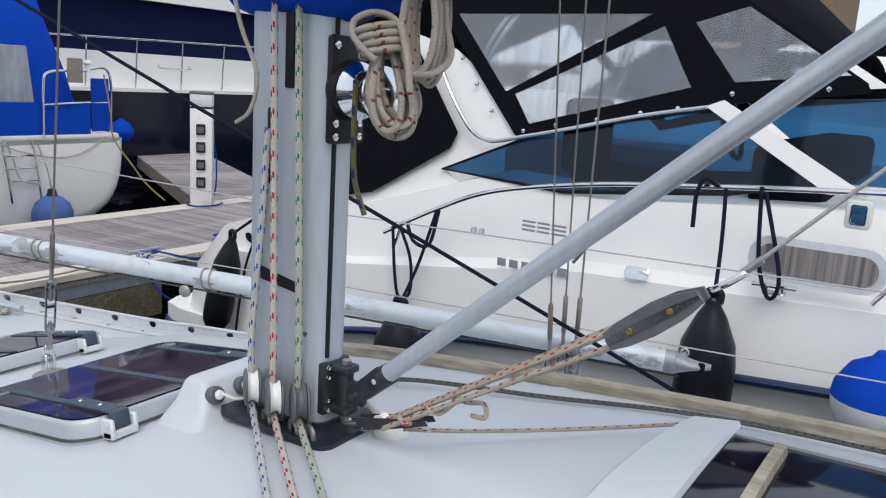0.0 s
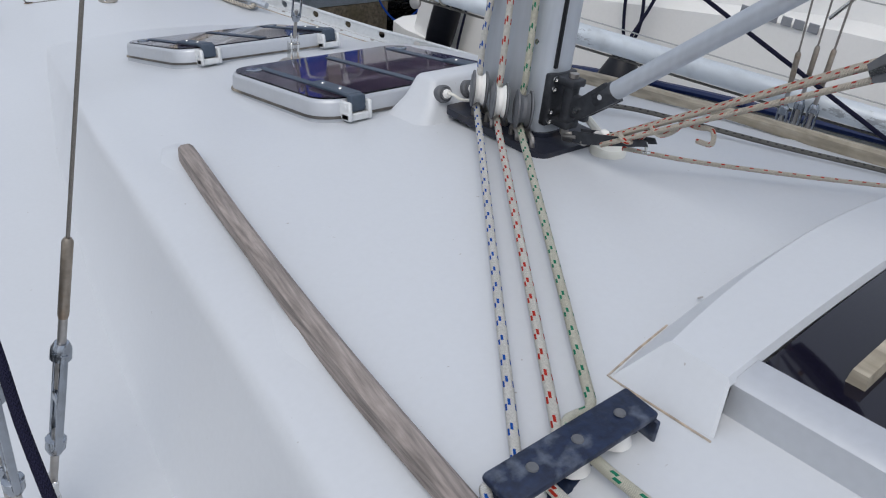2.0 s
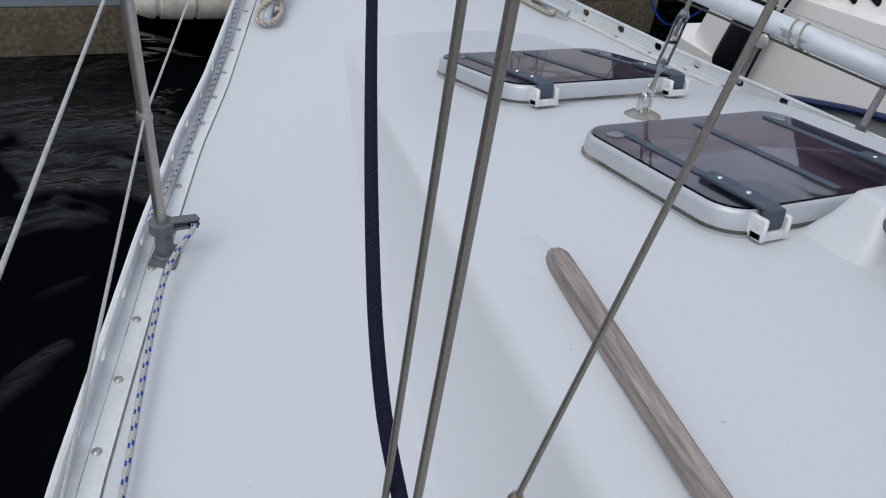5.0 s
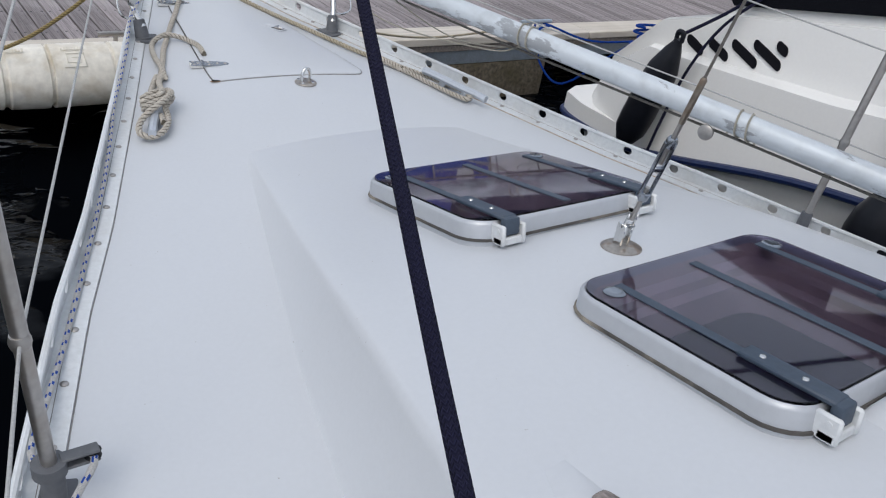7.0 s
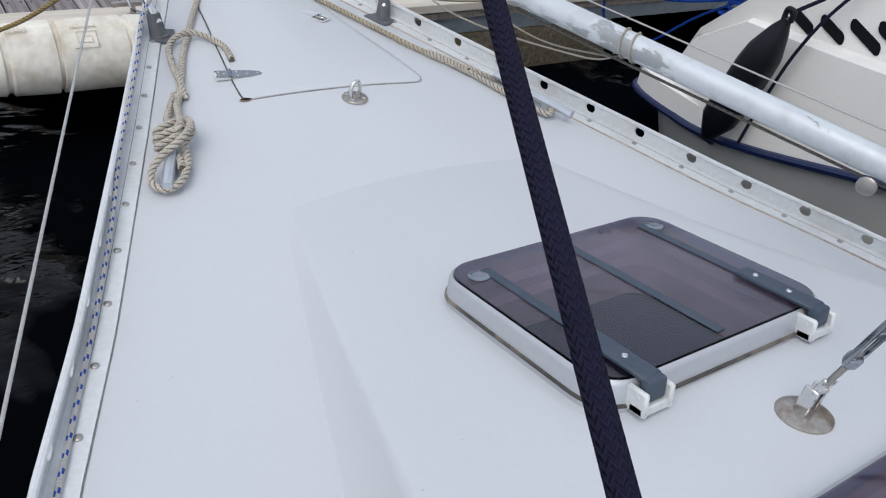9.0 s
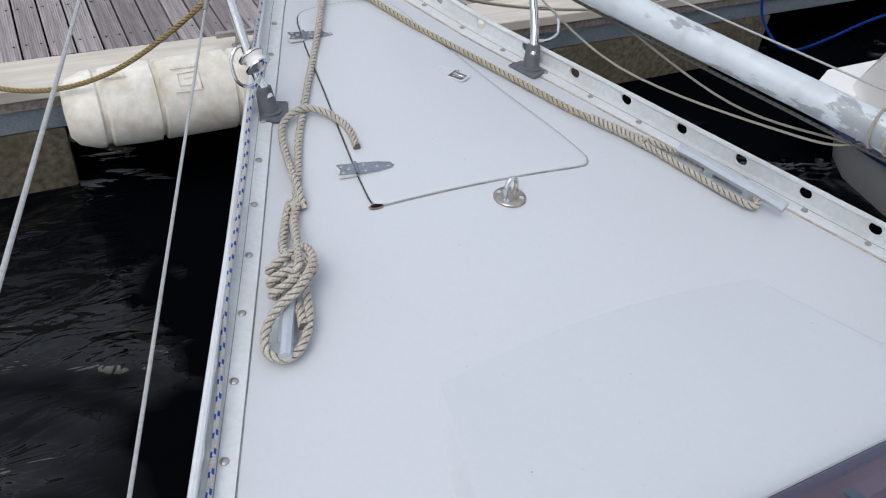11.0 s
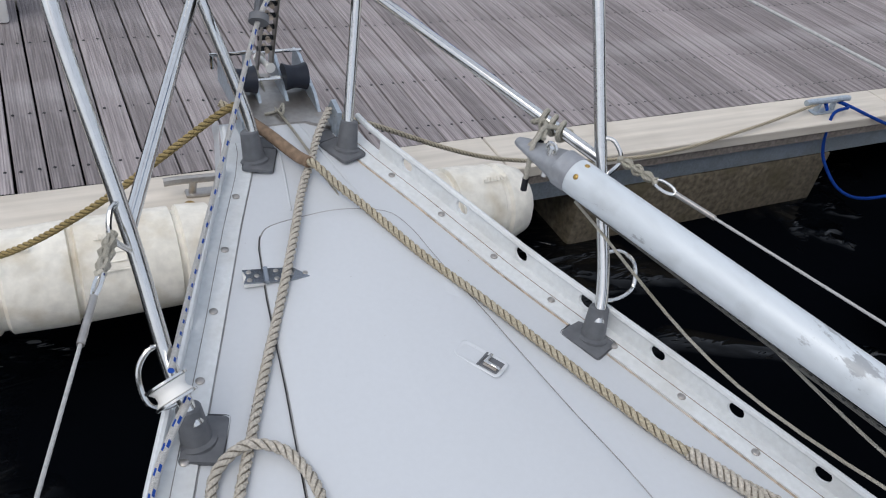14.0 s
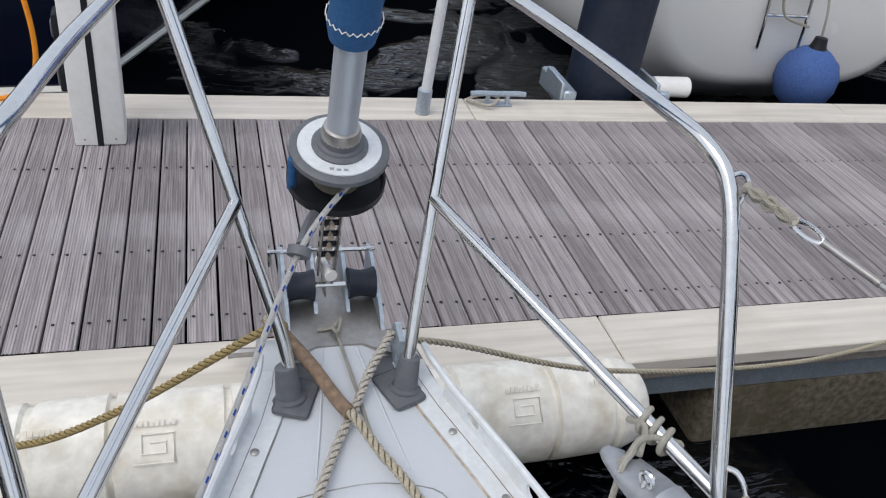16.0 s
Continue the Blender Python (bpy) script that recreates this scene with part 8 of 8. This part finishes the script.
ball_fender((7.2, 12.2, 0.0), 0.2, (BLUE, BLUE), "blue ball fender hanging on the navy hull")

# ---- navy-hulled motor yacht behind ----
nav = thing("navy_motor_yacht", "large motor yacht with navy hull and white topsides", "motor boat", (8.0, 14.0, -0.95))
def quad_hull(name, z0, z1, x0, x1, y0, y1, mat, label):
    part(name, loft([[(x0, y1 + 1.5, z), (x0 + 0.0, y0 + 0.35, z), (x0 + 0.5, y0, z), (x1, y0 - 0.2, z), (x1 + 1.0, y1 + 1.5, z)] for z in (z0, z1)], closed=True, cap=True), mat, nav, label)


quad_hull("hull", -1.2, 0.66, 5.6, 14.0, 12.3, 15.0, NAVYHULL, "dark navy hull")
quad_hull("gunwale", 0.66, 0.72, 5.57, 14.0, 12.27, 15.0, CREAM, "cream gunwale moulding")
quad_hull("hull_side", 0.72, 1.3, 5.75, 14.0, 12.5, 15.0, GEL2, "white topsides")
quad_hull("cockpit_cover", 1.3, 2.2, 5.2, 14.0, 12.75, 15.0, NAVY, "navy canvas cockpit cover")
quad_hull("superstructure", 2.2, 3.4, 4.5, 14.0, 12.6, 15.0, GEL2, "white flybridge moulding")
part("guard_rail", tube([(5.9, 12.45, 0.8), (5.95, 12.4, 1.45), (6.2, 12.38, 1.5), (9.0, 12.25, 1.55), (13.0, 12.1, 1.6)], 0.016, 8, 6), STEEL, nav, "stainless guard rail")
for x in (6.7, 7.6, 8.5, 9.4, 10.3):
    part("rail_post", rod((x, 12.33 - (x - 6.7) * 0.06, 1.52), (x, 12.40 - (x - 6.7) * 0.06, 0.72), 0.014, 8), STEEL, nav)
part("handle", tube([(8.0, 12.25, 1.12), (8.0, 12.2, 1.08), (8.6, 12.18, 1.08), (8.6, 12.22, 1.12)], 0.012, 8), STEEL, nav)

# finger pontoon beside it
fp = thing("finger_pontoon", "narrow finger pontoon with grey decking", "pontoon", (6.6, 9.6, DZ - 0.1), kind="structure")
dirn = Vector((2.62, 4.75, 0)).normalized()
nrm = Vector((dirn.y, -dirn.x, 0))
for k in range(46):
    p = Vector((5.15, 7.92, DZ)) + dirn * (0.12 * k)
    a, b = p, p + nrm * 1.25
    part("plank", prism([a, b, b + dirn * 0.112, a + dirn * 0.112], (0, 0, -0.03)), PLANK, fp)
p0 = Vector((5.15, 7.92, DZ - 0.04))
part("side_beam", prism([p0, p0 + dirn * 5.6, p0 + dirn * 5.6 + nrm * 0.05, p0 + nrm * 0.05], (0, 0, -0.15)), TEAK, fp)

# ---- motor boat with navy hull ahead of the bow, and craft behind the cruiser ----
nb = thing("moored_boat", "dark navy boat hull moored across the fairway", "boat", (-1.6, 10.5, -0.95))
part("hull", loft([[(-4.5, 13.0, z), (-2.2, 8.75 + 0.1 * q, z), (-0.95 + 0.25 * q, 8.9 + 0.2 * q, z), (0.35 + 0.6 * q, 12.0, z), (0.6 + 0.7 * q, 14.0, z)] for z, q in ((-1.2, -0.3), (-0.9, 0.0), (0.6, 0.7))], closed=True, cap=True), NAVYHULL, nb)
part("boot_top", tube([(-2.22, 8.74, -0.87), (-0.95, 8.89, -0.87), (0.36, 12.0, -0.87), (0.6, 14.0, -0.87)], 0.03, 6, smooth=False), CREAM, nb, "cream boot-top stripe")


def far_boat(x, y, w, h, hull, top, label):
    ob = thing("moored_boat", label, "boat", (x, y, -0.95), "distant boats")
    rows = []
    for t, ww in ((0, 0.8), (0.1, 1), (0.6, 1), (0.9, 0.5), (1, 0.05)):
        yy = y + (t - 0.5) * 9
        rows.append([(x - w * ww, yy, h + 0.3 * t), (x - w * ww * 0.8, yy, -1.1), (x + w * ww * 0.8, yy, -1.1), (x + w * ww, yy, h + 0.3 * t), (x + w * ww * 0.8, yy, h + 0.35 + 0.3 * t), (x - w * ww * 0.8, yy, h + 0.35 + 0.3 * t)])
    part("hull", loft(rows, closed=True, cap=True), hull, ob)
    rows = []
    for t, ww, hh in ((0.1, 0.6, 0.6), (0.15, 0.7, 1.1), (0.5, 0.65, 1.2), (0.65, 0.5, 0.3)):
        yy = y + (t - 0.5) * 9
        rows.append([(x - w * ww, yy, h), (x - w * ww * 0.8, yy, h + hh), (x + w * ww * 0.8, yy, h + hh), (x + w * ww, yy, h)])
    part("cabin", loft(rows, closed=True, cap=True), top, ob)


far_boat(9.4, 0.5, 1.5, 1.15, GEL2, CANVAS, "white motor boat with black covers moored beyond")
far_boat(12.8, 3.0, 1.5, 0.8, GEL2, GEL2, "white motor boat moored beyond")
far_boat(9.0, 3.6, 1.4, 0.55, GEL2, NAVY, "white motor boat with navy cover moored beyond")
far_boat(17.0, -2.0, 1.6, 0.8, GEL2, CANVAS, "white motor boat with black covers moored beyond")
solid("quay_wall", merge(box((-60, 40, -1.5), (60, 41, 2.2), 0.1, 1), box((34, -40, -1.5), (35, 41, 2.2), 0.1, 1)), CONCRETE, "grey-brown stone quay wall in the distance", "quay", kind="structure")
bmh = thing("quayside_house", "brown brick building behind the marina", "building", (40, -2, 2.2))
BRICKM = material("brown brick", (0.24, 0.16, 0.10), 0.85, 0, 0.3, 12, 0.5)
part("wall", box((38, 6, 2.2), (46, 12, 8.5)), BRICKM, bmh)
part("roof", prism([(37.5, 5.5, 8.5), (46.5, 5.5, 8.5), (42, 5.5, 11.5)], (0, 7, 0)), GREYP, bmh)
for k in range(2):
    wv = part("window", box((37.95, 7.2 + 2.4 * k, 4.0), (38.02, 8.6 + 2.4 * k, 5.8)), WHITEP, bmh, "white-framed window")
    part("pane", box((37.93, 7.3 + 2.4 * k, 4.1), (37.96, 8.5 + 2.4 * k, 5.7)), TINT, wv)

# ---- pontoon planks, last ----
pitch = 0.1025
rnd = random.Random(4)
plank_meshes = []
for v in range(4):
    bm = bmesh.new()
    n = 9
    L = 1.53
    w = pitch / 2 - 0.004
    prof = [(-w, -0.028), (-w, -0.003), (-w + 0.003, 0)]
    for g in range(n):
        a = -w + 0.006 + (2 * w - 0.012) * g / n
        b = a + (2 * w - 0.012) / n
        prof += [(a + 0.001, 0), (a + (b - a) * 0.45, 0), (a + (b - a) * 0.55, -0.0018), (b - 0.001, -0.0018)]
    prof += [(w - 0.003, 0), (w, -0.003), (w, -0.028)]
    rows = [[(px, -L / 2 + L * t + 0.002 * rnd.uniform(-1, 1) * (t in (0, 1)), pz + 0.0015 * math.sin(3 * t + v)) for px, pz in prof] for t in (0, 0.5, 1)]
    plank_meshes.append(to_mesh("plank", loft(rows), PLANK, flat=True))
screw = to_mesh("screw", lathe([(0.0062, 0), (0.0062, 0.0012), (0, 0.0016)], seg=6), BLACKP)
k = 0
x = -0.336 - 55 * pitch + pitch / 2
while x < PX1:
    if x < 8.0:
        p = new("plank", plank_meshes[k % 4])
        p.parent = pontoon
        p.location = Vector((x, 6.843, DZ + rnd.uniform(-0.002, 0.002))) - pontoon.location
        p.rotation_euler = (0, rnd.uniform(-0.01, 0.01), rnd.uniform(-0.0015, 0.0015))
        if x < 4.5 and x > -2.2:
            for yy in (6.20, 6.57, 7.16):
                for dx in (-0.028, 0.028):
                    s = new("screw", screw)
                    s.parent = pontoon
                    s.location = Vector((x + dx, yy + rnd.uniform(-0.006, 0.006), DZ + 0.001)) - pontoon.location
    k += 1
    x += pitch
far = None
x = 8.0 + pitch / 2
while x < PX1:
    b = box((x - pitch / 2 + 0.004, 6.08, DZ - 0.03), (x + pitch / 2 - 0.004, 7.605, DZ))
    far = b if far is None else merge(far, b)
    x += pitch
tagged(part("far_planks", far, PLANK, pontoon), kind="stuff")
